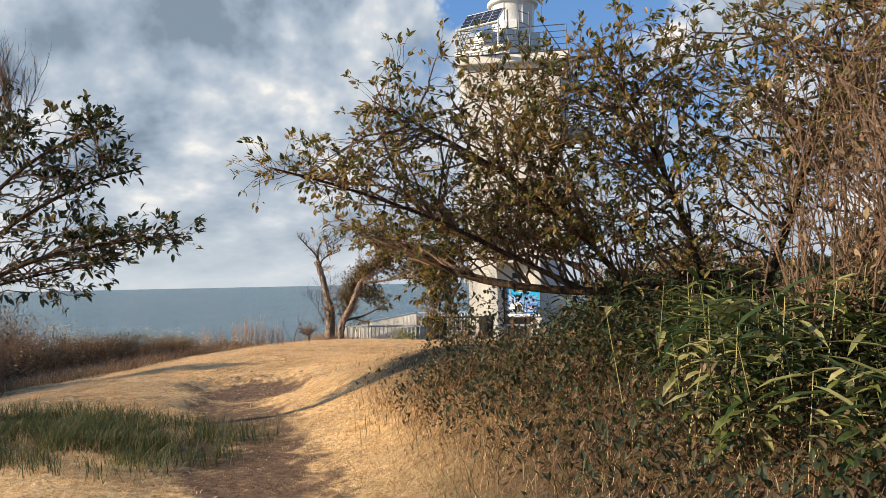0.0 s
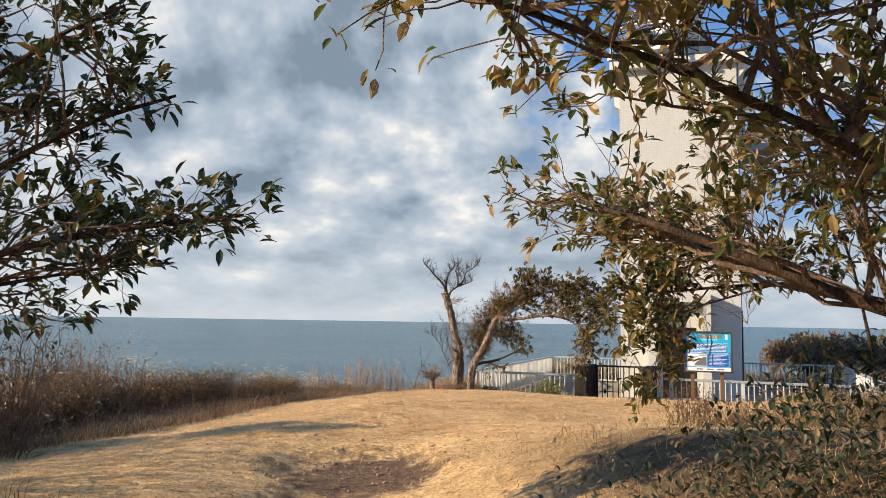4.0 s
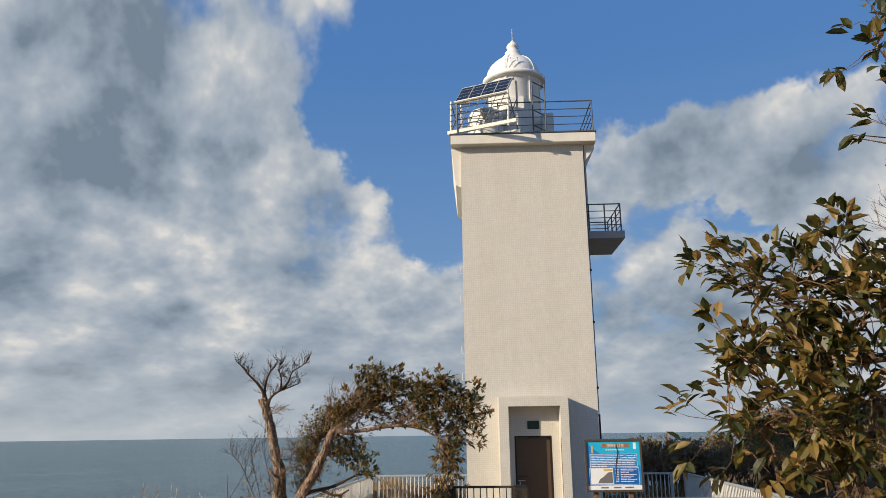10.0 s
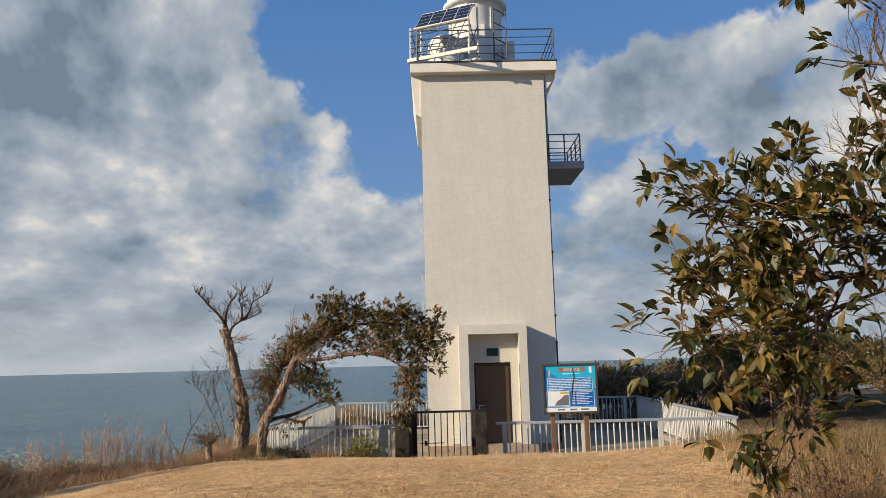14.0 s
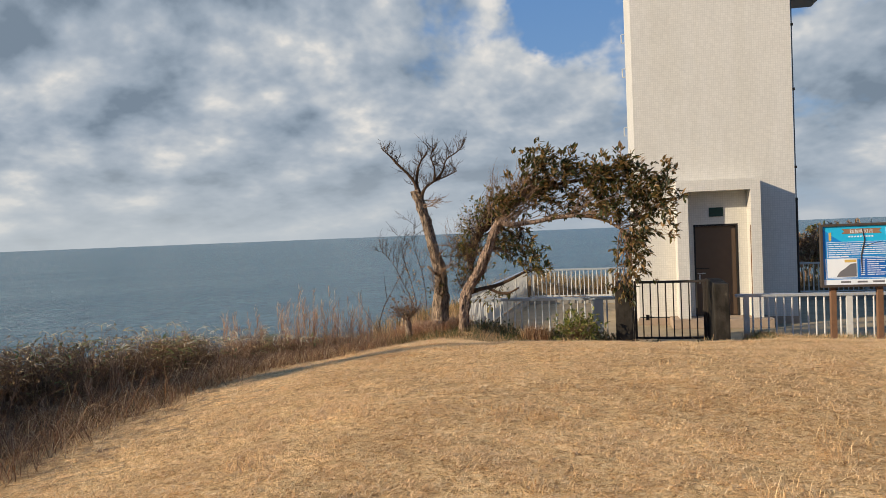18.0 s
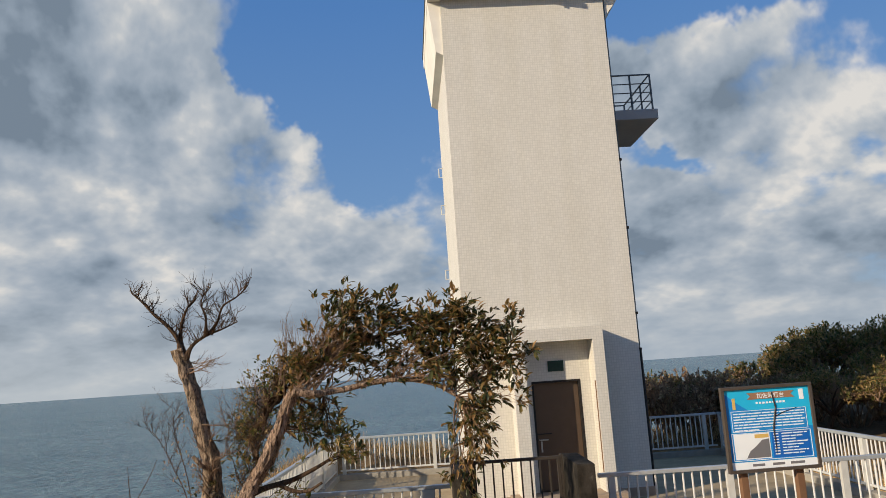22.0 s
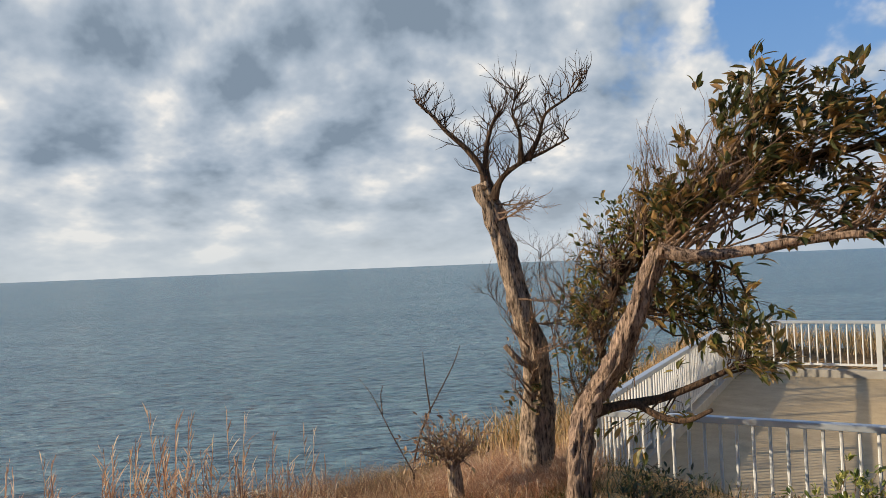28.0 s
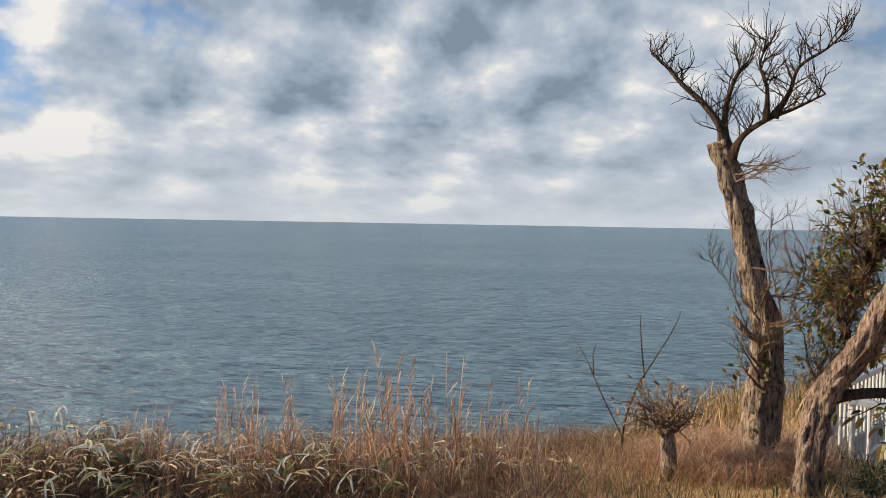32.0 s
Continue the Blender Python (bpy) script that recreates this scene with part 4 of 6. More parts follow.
print_on("data_box", 0.0, IN - 0.05, B0 + 0.125, B0 + 0.365, M_NAVY, 3, face)
for i in range(8):
    z = B0 + 0.352 - i * 0.027
    print_on("text_line", 0.02, 0.07, z - 0.011, z, M_PAPER, 4, face)
    text_row(0.10, IN - 0.07 - 0.05 * (i % 3), z, 0.010)
print_on("picture_mark", IN - 0.10, IN - 0.055, B1 - 0.16, B1 - 0.06, M_PAPER, 3, face)
print_on("lighthouse_mark", -IN + 0.075, -IN + 0.105, B1 - 0.22, B1 - 0.11, M_SIGNYEL, 3, face)
for x0, x1 in ((-0.22, -0.1), (-0.02, 0.10), (0.16, 0.30)):
    print_on("text_line", x0, x1, B0 + 0.055, B0 + 0.078, M_SIGNGREY, 3, face)
crack = [(0.05, B1 - 0.07), (0.075, B1 - 0.22), (0.055, B1 - 0.30), (0.03, B1 - 0.42), (0.035, B1 - 0.60), (0.03, B1 - 0.66)]
part("crack", Build().tube([(x, -0.0385, z) for x, z in crack], [0.006, 0.008, 0.010, 0.008, 0.005, 0.003], 5), M_DARK, face, "black crack in the sheet")
part("crack", Build().tube([(0.05, -0.0385, B1 - 0.31), (0.15, -0.0385, B1 - 0.27), (0.29, -0.0385, B1 - 0.235)], [0.005, 0.004, 0.002], 5), M_DARK, face)


def lettering(name, text, size, x, z, mat, parent, y=-0.0362):
    c = bpy.data.curves.new(name, "FONT")
    c.body, c.size, c.align_x, c.extrude = text, size, "CENTER", 0.0006
    c.materials.append(mat)
    o = new(name, c)
    o.parent = parent
    o.matrix_local = pose(x, y, z, 90, 0, 0)
    return o


lettering("title_lettering", "加佐岬灯台", 0.056, 0.04, B1 - 0.122, M_PAPER, face)


# ---- plants: how wood and leaves are grown ----
rnd = random.Random(7)


def rvec(s=1.0):
    return Vector((rnd.uniform(-s, s), rnd.uniform(-s, s), rnd.uniform(-s, s)))


def spline(points, steps):
    """A smooth line through a few places."""
    P = [Vector(p) for p in points]
    P = [P[0] * 2 - P[1]] + P + [P[-1] * 2 - P[-2]]
    out = []
    for i in range(1, len(P) - 2):
        for k in range(steps):
            t = k / steps
            a, b, c, d = P[i - 1], P[i], P[i + 1], P[i + 2]
            out.append(0.5 * ((2 * b) + (c - a) * t + (2 * a - 5 * b + 4 * c - d) * t * t + (3 * b - 3 * c + d - a) * t ** 3))
    out.append(P[-2])
    return out


def gnarled(points, r0, r1, n=16, steps=12, rough=0.28, seed=0.0):
    """A trunk with ridges, hollows and knots."""
    line = spline(points, steps)
    b = Build()
    m = len(line)
    b.tube(line, [r0 + (r1 - r0) * i / (m - 1) for i in range(m)], n, True)
    for i in range(m):
        c = line[i]
        flare = 1.0 + 0.25 * max(0.0, 1 - i / (0.12 * m)) ** 2
        for k in range(n):
            q = Vector(b.v[i * n + k]) - c
            a = 2 * math.pi * k / n
            h = noise.noise(Vector((math.cos(a) * 1.6, math.sin(a) * 1.6, i * 0.07 + seed)))
            g = noise.noise(Vector((math.cos(a) * 4.5, math.sin(a) * 4.5, i * 0.22 + seed)))
            e = noise.noise(Vector((math.cos(a) * 9.0, math.sin(a) * 9.0, i * 0.06 + seed * 3)))
            q *= flare * (1 + rough * h + rough * 0.75 * g + rough * 0.55 * e)
            b.v[i * n + k] = tuple(c + q)
    return b, line


def wander(p, target, bend, n=5, wob=0.06):
    """A crooked line from p to target that first leaves along bend."""
    p, target = Vector(p), Vector(target)
    L = (target - p).length
    out = []
    for i in range(n + 1):
        t = i / n
        q = p.lerp(target, t) + bend * (L * 0.55 * t * (1 - t))
        if 0 < i < n:
            q = q + rvec(wob * L)
        out.append(q)
    return out


def taper(n, r0, r1):
    return [r0 + (r1 - r0) * i / (n - 1) for i in range(n)]


def cluster(leaves, p, d, count, size, spread=0.9, slim=0.42):
    """Leaves round the end of a twig."""
    for _ in range(count):
        dd = (d.normalized() + rvec(spread)).normalized()
        up = (Vector((0, 0, 1)) + rvec(0.6)).normalized()
        s = size * rnd.uniform(0.65, 1.2)
        leaves.leaf(p + rvec(size * 0.35), dd, up, s, s * slim * rnd.uniform(0.8, 1.15))


def inside(c, r):
    while True:
        v = rvec(1.0)
        if v.length < 1:
            return Vector((c[0] + v.x * r[0], c[1] + v.y * r[1], c[2] + v.z * r[2]))


def furnish(wood, leaves, limb, blobs, twig_r=0.012, leaf=0.085, twigs=5, per=6, bend=(0, 0, 0.5), keep=None, reach_r=0.022, slim=0.42, back=(0, 0, 0), along=False):
    """Branches from the limb into each blob (centre, radii, branches), with twigs and leaves at their ends."""
    limb = [Vector(q) for q in limb]
    for c, r, count in blobs:
        for _ in range(count):
            target = inside(c, r)
            if keep and not keep(target):
                continue
            aim = target - Vector(back)
            near = sorted(limb, key=lambda q: (q - aim).length)[:max(2, len(limb) // 6)]
            start = rnd.choice(near)
            if along:
                side_of = [q for q in limb if target.x - 1.3 < q.x < target.x - 0.15]
                start = rnd.choice(side_of or near)
            line = wander(start, target, Vector(bend) + rvec(0.25), 5, 0.07)
            L = (target - start).length
            wood.tube(line, taper(len(line), min(reach_r, 0.008 + 0.012 * L), twig_r * 0.45), 5, False)
            for _ in range(twigs):
                q = line[rnd.choice((2, 3, 4, 5))]
                e = q + (rvec(1.0) + Vector((0, 0, 0.35)) + (target - start).normalized() * 0.7).normalized() * rnd.uniform(0.10, 0.30)
                if keep and not keep(e):
                    continue
                tl = wander(q, e, rvec(0.3), 3, 0.08)
                wood.tube(tl, taper(4, twig_r * 0.45, twig_r * 0.2), 4, False)
                if per:
                    cluster(leaves, e, e - q, rnd.randint(max(1, per - 2), per + 2), leaf, 0.9, slim)
            if per:
                cluster(leaves, target, target - line[-2], per, leaf, 0.8, slim)


def bare_crown(wood, p, d, length, r, level, spread=0.75, lift=0.25):
    """Leafless branching, ever finer."""
    d = d.normalized()
    line = [Vector(p)]
    n = 4
    for i in range(n):
        d = (d + rvec(0.28) + Vector((0, 0, lift * 0.3))).normalized()
        line.append(line[-1] + d * (length / n))
    wood.tube(line, taper(n + 1, r, r * 0.5), 5 if r > 0.01 else 4, False)
    if level == 0:
        return
    for q in line[1:]:
        for _ in range(rnd.choice((1, 1, 2))):
            dd = (d + rvec(spread) + Vector((0, 0, lift))).normalized()
            bare_crown(wood, q, dd, length * rnd.uniform(0.45, 0.75), r * 0.5, level - 1, spread, lift)


# ---- the old dead-topped tree by the terrace ----
g1 = ground_z(-4.98, -5.2)
tree = thing("dead_topped_tree", "old leaning tree with rough grey bark and bare crown", "tree", at=(-0.09, 0, 0))
b, line = gnarled([(-5.05, -5.12, g1 - 0.15), (-5.03, -5.12, 0.9), (-5.01, -5.12, 1.30), (-5.14, -5.15, 1.95), (-5.27, -5.2, 2.45), (-5.38, -5.25, 2.88)], 0.128, 0.072, 28, 16, 0.46, 1.3)
part("trunk", b, M_BARK_OLD, tree, "rough broken-off trunk", True)
top = Vector((-5.37, -5.25, 2.82))
for pts, r in (([top, (-5.42, -5.25, 3.02), (-5.55, -5.28, 3.22), (-5.72, -5.32, 3.40), (-5.86, -5.35, 3.58), (-5.98, -5.38, 3.70)], 0.042),
               ([top, (-5.40, -5.2, 3.05), (-5.38, -5.2, 3.25), (-5.30, -5.22, 3.45), (-5.22, -5.2, 3.56)], 0.040),
               ([top + Vector((0.05, 0, -0.08)), (-5.22, -5.25, 2.92), (-5.05, -5.2, 3.05), (-4.85, -5.2, 3.12), (-4.62, -5.2, 3.22)], 0.036),
               ([(-5.0, -5.2, 3.07), (-4.88, -5.22, 3.25), (-4.80, -5.25, 3.45), (-4.62, -5.2, 3.58), (-4.50, -5.18, 3.70)], 0.026),
               ([(-5.05, -5.22, 3.04), (-5.02, -5.3, 3.3), (-5.08, -5.3, 3.5), (-5.02, -5.3, 3.68)], 0.022)):
    w = Build()
    pts = [Vector((top.x + (p[0] - top.x) * 0.95 + 0.03, p[1], top.z + (p[2] - top.z) * 0.90)) for p in pts]
    ln = spline(pts, 4)
    w.tube(ln, [r * (0.20 + 0.62 * (1 - i / (len(ln) - 1)) + 0.75 * max(0.0, 1 - i / 4.0) ** 2) for i in range(len(ln))], 8, False)
    for q in ln[3:]:
        for _ in range(rnd.choice((1, 2, 2))):
            bare_crown(w, q, Vector((rnd.uniform(-0.9, 0.9), rnd.uniform(-0.9, 0.9), rnd.uniform(0.3, 1.0))), rnd.uniform(0.12, 0.27), 0.0062, 1, 1.0, 0.25)
    part("limb", w, M_BARK_DARK, tree)
for z in (2.55, 2.62, 2.7, 1.9, 1.7, 1.45):
    w = Build()
    bare_crown(w, Vector((-5.25 + (2.5 - z) * 0.25, -5.25, z)), Vector((0.9, rnd.uniform(-0.5, 0.3), 0.05)), 0.28, 0.009, 2, 0.5, 0.05)
    part("side_shoot", w, M_TWIG, tree)
for z in (1.0, 1.1, 1.15, 1.2, 1.3, 1.35, 1.5, 1.6):
    w = Build()
    bare_crown(w, Vector((-5.02, -5.25, z)), Vector((rnd.uniform(-1, 0.6), -0.6, 0.5)), 0.25, 0.010, 2, 0.7, 0.2)
    part("side_shoot", w, M_TWIG, tree)
part("cut_branch", Build().tube([(-4.98, -5.25, 1.34), (-5.08, -5.34, 1.40), (-5.17, -5.40, 1.53)], [0.034, 0.028, 0.024], 9), M_BARK_OLD, tree, "sawn branch stub", True)
lv = Build()
for _ in range(26):
    cluster(lv, inside((-5.05, -5.3, 1.15), (0.2, 0.14, 0.25)), Vector((-0.4, -0.6, 0.6)), 3, 0.06)
part("foliage", lv, M_LEAF, tree)

# ---- the leaning tree whose crown arches over the gate ----
g2 = ground_z(-4.52, -5.68)
tree = thing("leaning_tree", "pale-barked tree bent into an arch of leathery leaves", "tree", at=(-0.09, 0, 0))
b, line = gnarled([(-4.52, -5.68, g2 - 0.15), (-4.50, -5.66, 0.75), (-4.42, -5.62, 1.12), (-4.20, -5.6, 1.45), (-4.02, -5.62, 1.85), (-3.90, -5.64, 2.15), (-3.82, -5.65, 2.28)], 0.088, 0.056, 36, 18, 0.50, 4.7)
part("trunk", b, M_BARK_PALE, tree, "pale peeling trunk", True)
arch = [(-3.86, -5.65, 2.24), (-3.62, -5.62, 2.20), (-3.30, -5.55, 2.22), (-2.95, -5.5, 2.28), (-2.55, -5.45, 2.30), (-2.15, -5.42, 2.22), (-1.85, -5.42, 2.05)]
b, arch_line = gnarled(arch, 0.050, 0.016, 12, 8, 0.34, 9.1)
part("limb", b, M_BARK_PALE, tree, "pale arching limb", True)
b, l2 = gnarled([(-4.02, -5.62, 1.85), (-3.9, -5.35, 2.3), (-3.5, -5.2, 2.62), (-2.9, -5.15, 2.85), (-2.2, -5.2, 2.9), (-1.6, -5.3, 2.8)], 0.045, 0.014, 8, 8, 0.2, 3.3)
part("limb", b, M_BARK_DARK, tree, "", True)
b, l3 = gnarled([(-4.42, -5.6, 1.06), (-4.2, -5.5, 1.12), (-3.95, -5.45, 1.17), (-3.7, -5.42, 1.27), (-3.48, -5.4, 1.38)], 0.044, 0.018, 8, 8, 0.25, 6.1)
part("limb", b, M_BARK_DARK, tree, "low dark limb", True)
b, l4 = gnarled([(-4.1, -5.5, 1.14), (-3.92, -5.5, 1.05), (-3.74, -5.52, 1.04), (-3.56, -5.55, 1.13)], 0.028, 0.014, 8, 6, 0.25, 7.7)
part("limb", b, M_BARK_DARK, tree, "", True)
wd, lv = Build(), Build()
furnish(wd, lv, arch_line + l2, [((-3.75, -5.4, 2.55), (0.30, 0.4, 0.24), 9), ((-3.30, -5.35, 2.70), (0.30, 0.35, 0.24), 12), ((-3.15, -5.35, 3.22), (0.26, 0.25, 0.14), 11), ((-2.80, -5.35, 2.48), (0.36, 0.35, 0.14), 8), ((-2.72, -5.35, 3.02), (0.26, 0.3, 0.24), 15),
                                 ((-2.2, -5.4, 2.88), (0.32, 0.35, 0.26), 17), ((-2.2, -5.4, 2.42), (0.32, 0.35, 0.14), 8), ((-1.80, -5.4, 3.02), (0.18, 0.25, 0.12), 8), ((-1.62, -5.4, 2.66), (0.30, 0.3, 0.24), 14), ((-1.35, -5.45, 2.92), (0.18, 0.22, 0.12), 6), ((-1.28, -5.45, 2.48), (0.20, 0.25, 0.14), 7), ((-1.62, -5.45, 2.08), (0.18, 0.25, 0.24), 9)], 0.006, 0.122, 5, 7, (0, 0, 0.5), None, 0.009, 0.36, (0.55, 0, 0.25), True)
furnish(wd, lv, arch_line, [((-1.05, -5.5, 2.98), (0.07, 0.1, 0.05), 2), ((-0.95, -5.5, 2.52), (0.10, 0.12, 0.06), 3), ((-1.08, -5.5, 2.0), (0.10, 0.12, 0.10), 4)], 0.006, 0.122, 3, 6, (0, 0, 0.3), None, 0.007, 0.38)
part("crown", lv, M_LEAF, tree, "dense leathery olive and russet leaves")
part("twig_work", wd, M_TWIG, tree)
wd, lv = Build(), Build()
furnish(wd, lv, [(-1.85, -5.42, 2.05), (-1.75, -5.42, 1.95), (-1.7, -5.43, 2.2)], [((-1.62, -5.45, 1.72), (0.20, 0.22, 0.25), 14), ((-1.68, -5.45, 1.38), (0.16, 0.18, 0.2), 9), ((-1.12, -5.5, 2.72), (0.14, 0.2, 0.12), 4), ((-1.12, -5.5, 2.35), (0.14, 0.2, 0.2), 5), ((-1.82, -5.45, 1.08), (0.18, 0.16, 0.14), 7)], 0.007, 0.112, 3, 6, (0, 0, 0.15), None, 0.012, 0.36)
part("hanging_spray", lv, M_LEAF, tree, "hanging dark leaves")
part("hanging_twig_work", wd, M_TWIG, tree)
wd, lv = Build(), Build()
furnish(wd, lv, [(-4.5, -5.4, 1.0), (-4.4, -5.3, 1.5), (-4.3, -5.3, 1.9), (-4.1, -5.3, 2.2)], [((-4.42, -5.1, 1.95), (0.28, 0.3, 0.42), 26), ((-4.58, -5.05, 1.45), (0.25, 0.3, 0.42), 20), ((-4.05, -5.1, 2.45), (0.28, 0.3, 0.30), 30)], 0.006, 0.066, 9, 3)
furnish(wd, lv, [(-4.15, -5.5, 1.6), (-4.05, -5.45, 1.8), (-3.95, -5.5, 2.0), (-3.8, -5.5, 2.15), (-3.5, -5.5, 2.15)], [((-3.75, -5.2, 1.90), (0.36, 0.35, 0.28), 24), ((-3.45, -5.25, 1.70), (0.30, 0.3, 0.22), 10)], 0.007, 0.105, 4, 5, (0, 0, 0.1), None, 0.012, 0.36)
furnish(wd, lv, l3[-10:], [((-3.30, -5.35, 1.42), (0.20, 0.2, 0.10), 7), ((-4.1, -5.45, 0.98), (0.25, 0.2, 0.12), 3)], 0.007, 0.105, 4, 5, (0, 0, 0.4), None, 0.012, 0.36)
part("inner_foliage", lv, M_LEAF_NEAR, tree, "olive-brown inner leaves")
part("inner_twig_work", wd, M_BARK_DARK, tree)
wd = Build()
for x, z in ((-4.05, 2.5), (-3.85, 2.6), (-3.75, 2.45), (-3.6, 2.75), (-3.4, 2.6), (-3.2, 2.8)):
    for _ in range(3):
        bare_crown(wd, Vector((x + rnd.uniform(-0.08, 0.08), -5.5, z - 0.25)), Vector((rnd.uniform(-0.25, 0.3), rnd.uniform(-0.3, 0.3), 1)), rnd.uniform(0.32, 0.55), 0.007, 2, 0.35, 0.4)
lead = spline([(-3.55, -5.5, 2.5), (-3.35, -5.5, 2.95), (-3.1, -5.5, 3.2), (-2.75, -5.5, 3.38)], 5)
wd.tube(lead, taper(len(lead), 0.016, 0.006), 6, False)
for _ in range(60):
    bare_crown(wd, inside((-4.5, -5.05, 1.55), (0.42, 0.2, 0.65)), Vector((rnd.uniform(-0.6, 0.6), rnd.uniform(-0.5, 0.5), rnd.uniform(0.1, 1))), rnd.uniform(0.18, 0.36), 0.006, 2, 0.6, 0.15)
part("bare_twig_work", wd, M_TWIG, tree)
lv = Build()
for q in lead[8:]:
    for _ in range(3):
        cluster(lv, q + rvec(0.07), Vector((0.6, 0, 0.5)), 4, 0.085)
part("top_spray", lv, M_LEAF, tree)

# ---- small woody plants on the cliff edge ----
sap = thing("forked_sapling", "thin leafless forked sapling in dry grass", "sapling")
sx, sy = -6.30, -5.20
sz = ground_z(sx, sy)
w = Build()
w.tube(spline([(sx, sy, sz - 0.05), (sx + 0.03, sy, sz + 0.3), (sx + 0.13, sy + 0.03, sz + 0.62), (sx + 0.24, sy + 0.02, sz + 0.80), (sx + 0.42, sy + 0.05, sz + 1.12), (sx + 0.50, sy + 0.05, sz + 1.30)], 5), taper(26, 0.011, 0.003), 6, False)
w.tube(spline([(sx + 0.19, sy + 0.03, sz + 0.70), (sx + 0.17, sy, sz + 0.98), (sx + 0.15, sy, sz + 1.24)], 4), taper(9, 0.008, 0.003), 5, False)
w.tube(spline([(sx + 0.01, sy, sz + 0.15), (sx - 0.2, sy - 0.02, sz + 0.5), (sx - 0.4, sy, sz + 0.82), (sx - 0.55, sy, sz + 0.98)], 4), taper(13, 0.007, 0.0025), 6, False)
w.tube(spline([(sx - 0.3, sy, sz + 0.66), (sx - 0.31, sy, sz + 0.84), (sx - 0.28, sy, sz + 0.93)], 3), taper(7, 0.006, 0.003), 5, False)
part("stem", w, M_BARK_DARK, sap)
stump = thing("gnarled_stump", "short gnarled stump with twigs and few leaves", "stump")
qx, qy = -5.52, -5.85
qz = ground_z(qx, qy)
b, _ = gnarled([(qx, qy, qz - 0.1), (qx - 0.01, qy, qz + 0.2), (qx - 0.03, qy, qz + 0.42)], 0.055, 0.045, 12, 6, 0.3, 2.2)
part("trunk", b, M_BARK_OLD, stump, "", True)
w, lv = Build(), Build()
furnish(w, lv, [(qx - 0.02, qy, qz + 0.3), (qx - 0.03, qy, qz + 0.42)], [((qx - 0.1, qy, qz + 0.52), (0.22, 0.2, 0.12), 14), ((qx + 0.12, qy, qz + 0.45), (0.18, 0.15, 0.1), 8)], 0.012, 0.055, 4, 2)
part("twig_work", w, M_TWIG, stump)
part("foliage", lv, M_LEAF_DRY, stump)

thicket = thing("bare_shrub", "leafless grey-brown shrub on the slope behind the old tree", "shrub")
w = Build()
for _ in range(2):
    bare_crown(w, Vector((-5.35 + rnd.uniform(-0.45, 0.25), -4.5 + rnd.uniform(-0.3, 0.3), -0.8)), Vector((rnd.uniform(-0.6, 0.4), rnd.uniform(-0.3, 0.3), 1)), rnd.uniform(0.5, 0.8), 0.012, 3, 0.65, 0.15)
for pts in ([(-5.65, -4.4, -0.8), (-5.8, -4.35, 0.6), (-6.05, -4.3, 1.2), (-6.3, -4.2, 1.62), (-6.5, -4.2, 1.80)], [(-5.7, -4.3, -0.8), (-5.8, -4.3, 0.8), (-6.0, -4.3, 1.6), (-6.05, -4.3, 2.05)],
            [(-5.6, -4.3, -0.8), (-5.62, -4.25, 1.0), (-5.8, -4.2, 1.8), (-5.82, -4.2, 2.30)]):
    ln = spline(pts, 5)
    w.tube(ln, taper(len(ln), 0.011, 0.003), 5, False)
    for q in ln[7:]:
        for _ in range(1):
            bare_crown(w, q, Vector((rnd.uniform(-0.9, 0.6), rnd.uniform(-0.6, 0.6), rnd.uniform(0.2, 1.0))), rnd.uniform(0.16, 0.32), 0.005, 2, 0.7, 0.2)
part("stem_work", w, M_BARK_DARK, thicket)
lv = Build()
for _ in range(70):
    cluster(lv, inside((-5.75, -4.5, 1.35), (0.35, 0.45, 0.6)), Vector((0, 0, 1)), 2, 0.05)
part("foliage", lv, M_LEAF_DRY, thicket)
thicket.matrix_basis = Matrix.Translation((0.558, 5.565, -0.682)) @ Matrix.Diagonal((1.31, 1.31, 1.31, 1))

bush = thing("evergreen_bush", "small yellow-green evergreen bush before the fence", "bush")
bx, by = -2.72, -5.45
bz = ground_z(bx, by)
w, lv = Build(), Build()
furnish(w, lv, [(bx, by, bz), (bx, by, bz + 0.12)], [((bx, by, bz + 0.24), (0.32, 0.26, 0.15), 40)], 0.008, 0.062, 4, 6, (0, 0, 0.2))
part("stem_work", w, M_TWIG, bush)
part("foliage", lv, M_BUSH, bush, "yellow-green leaves")

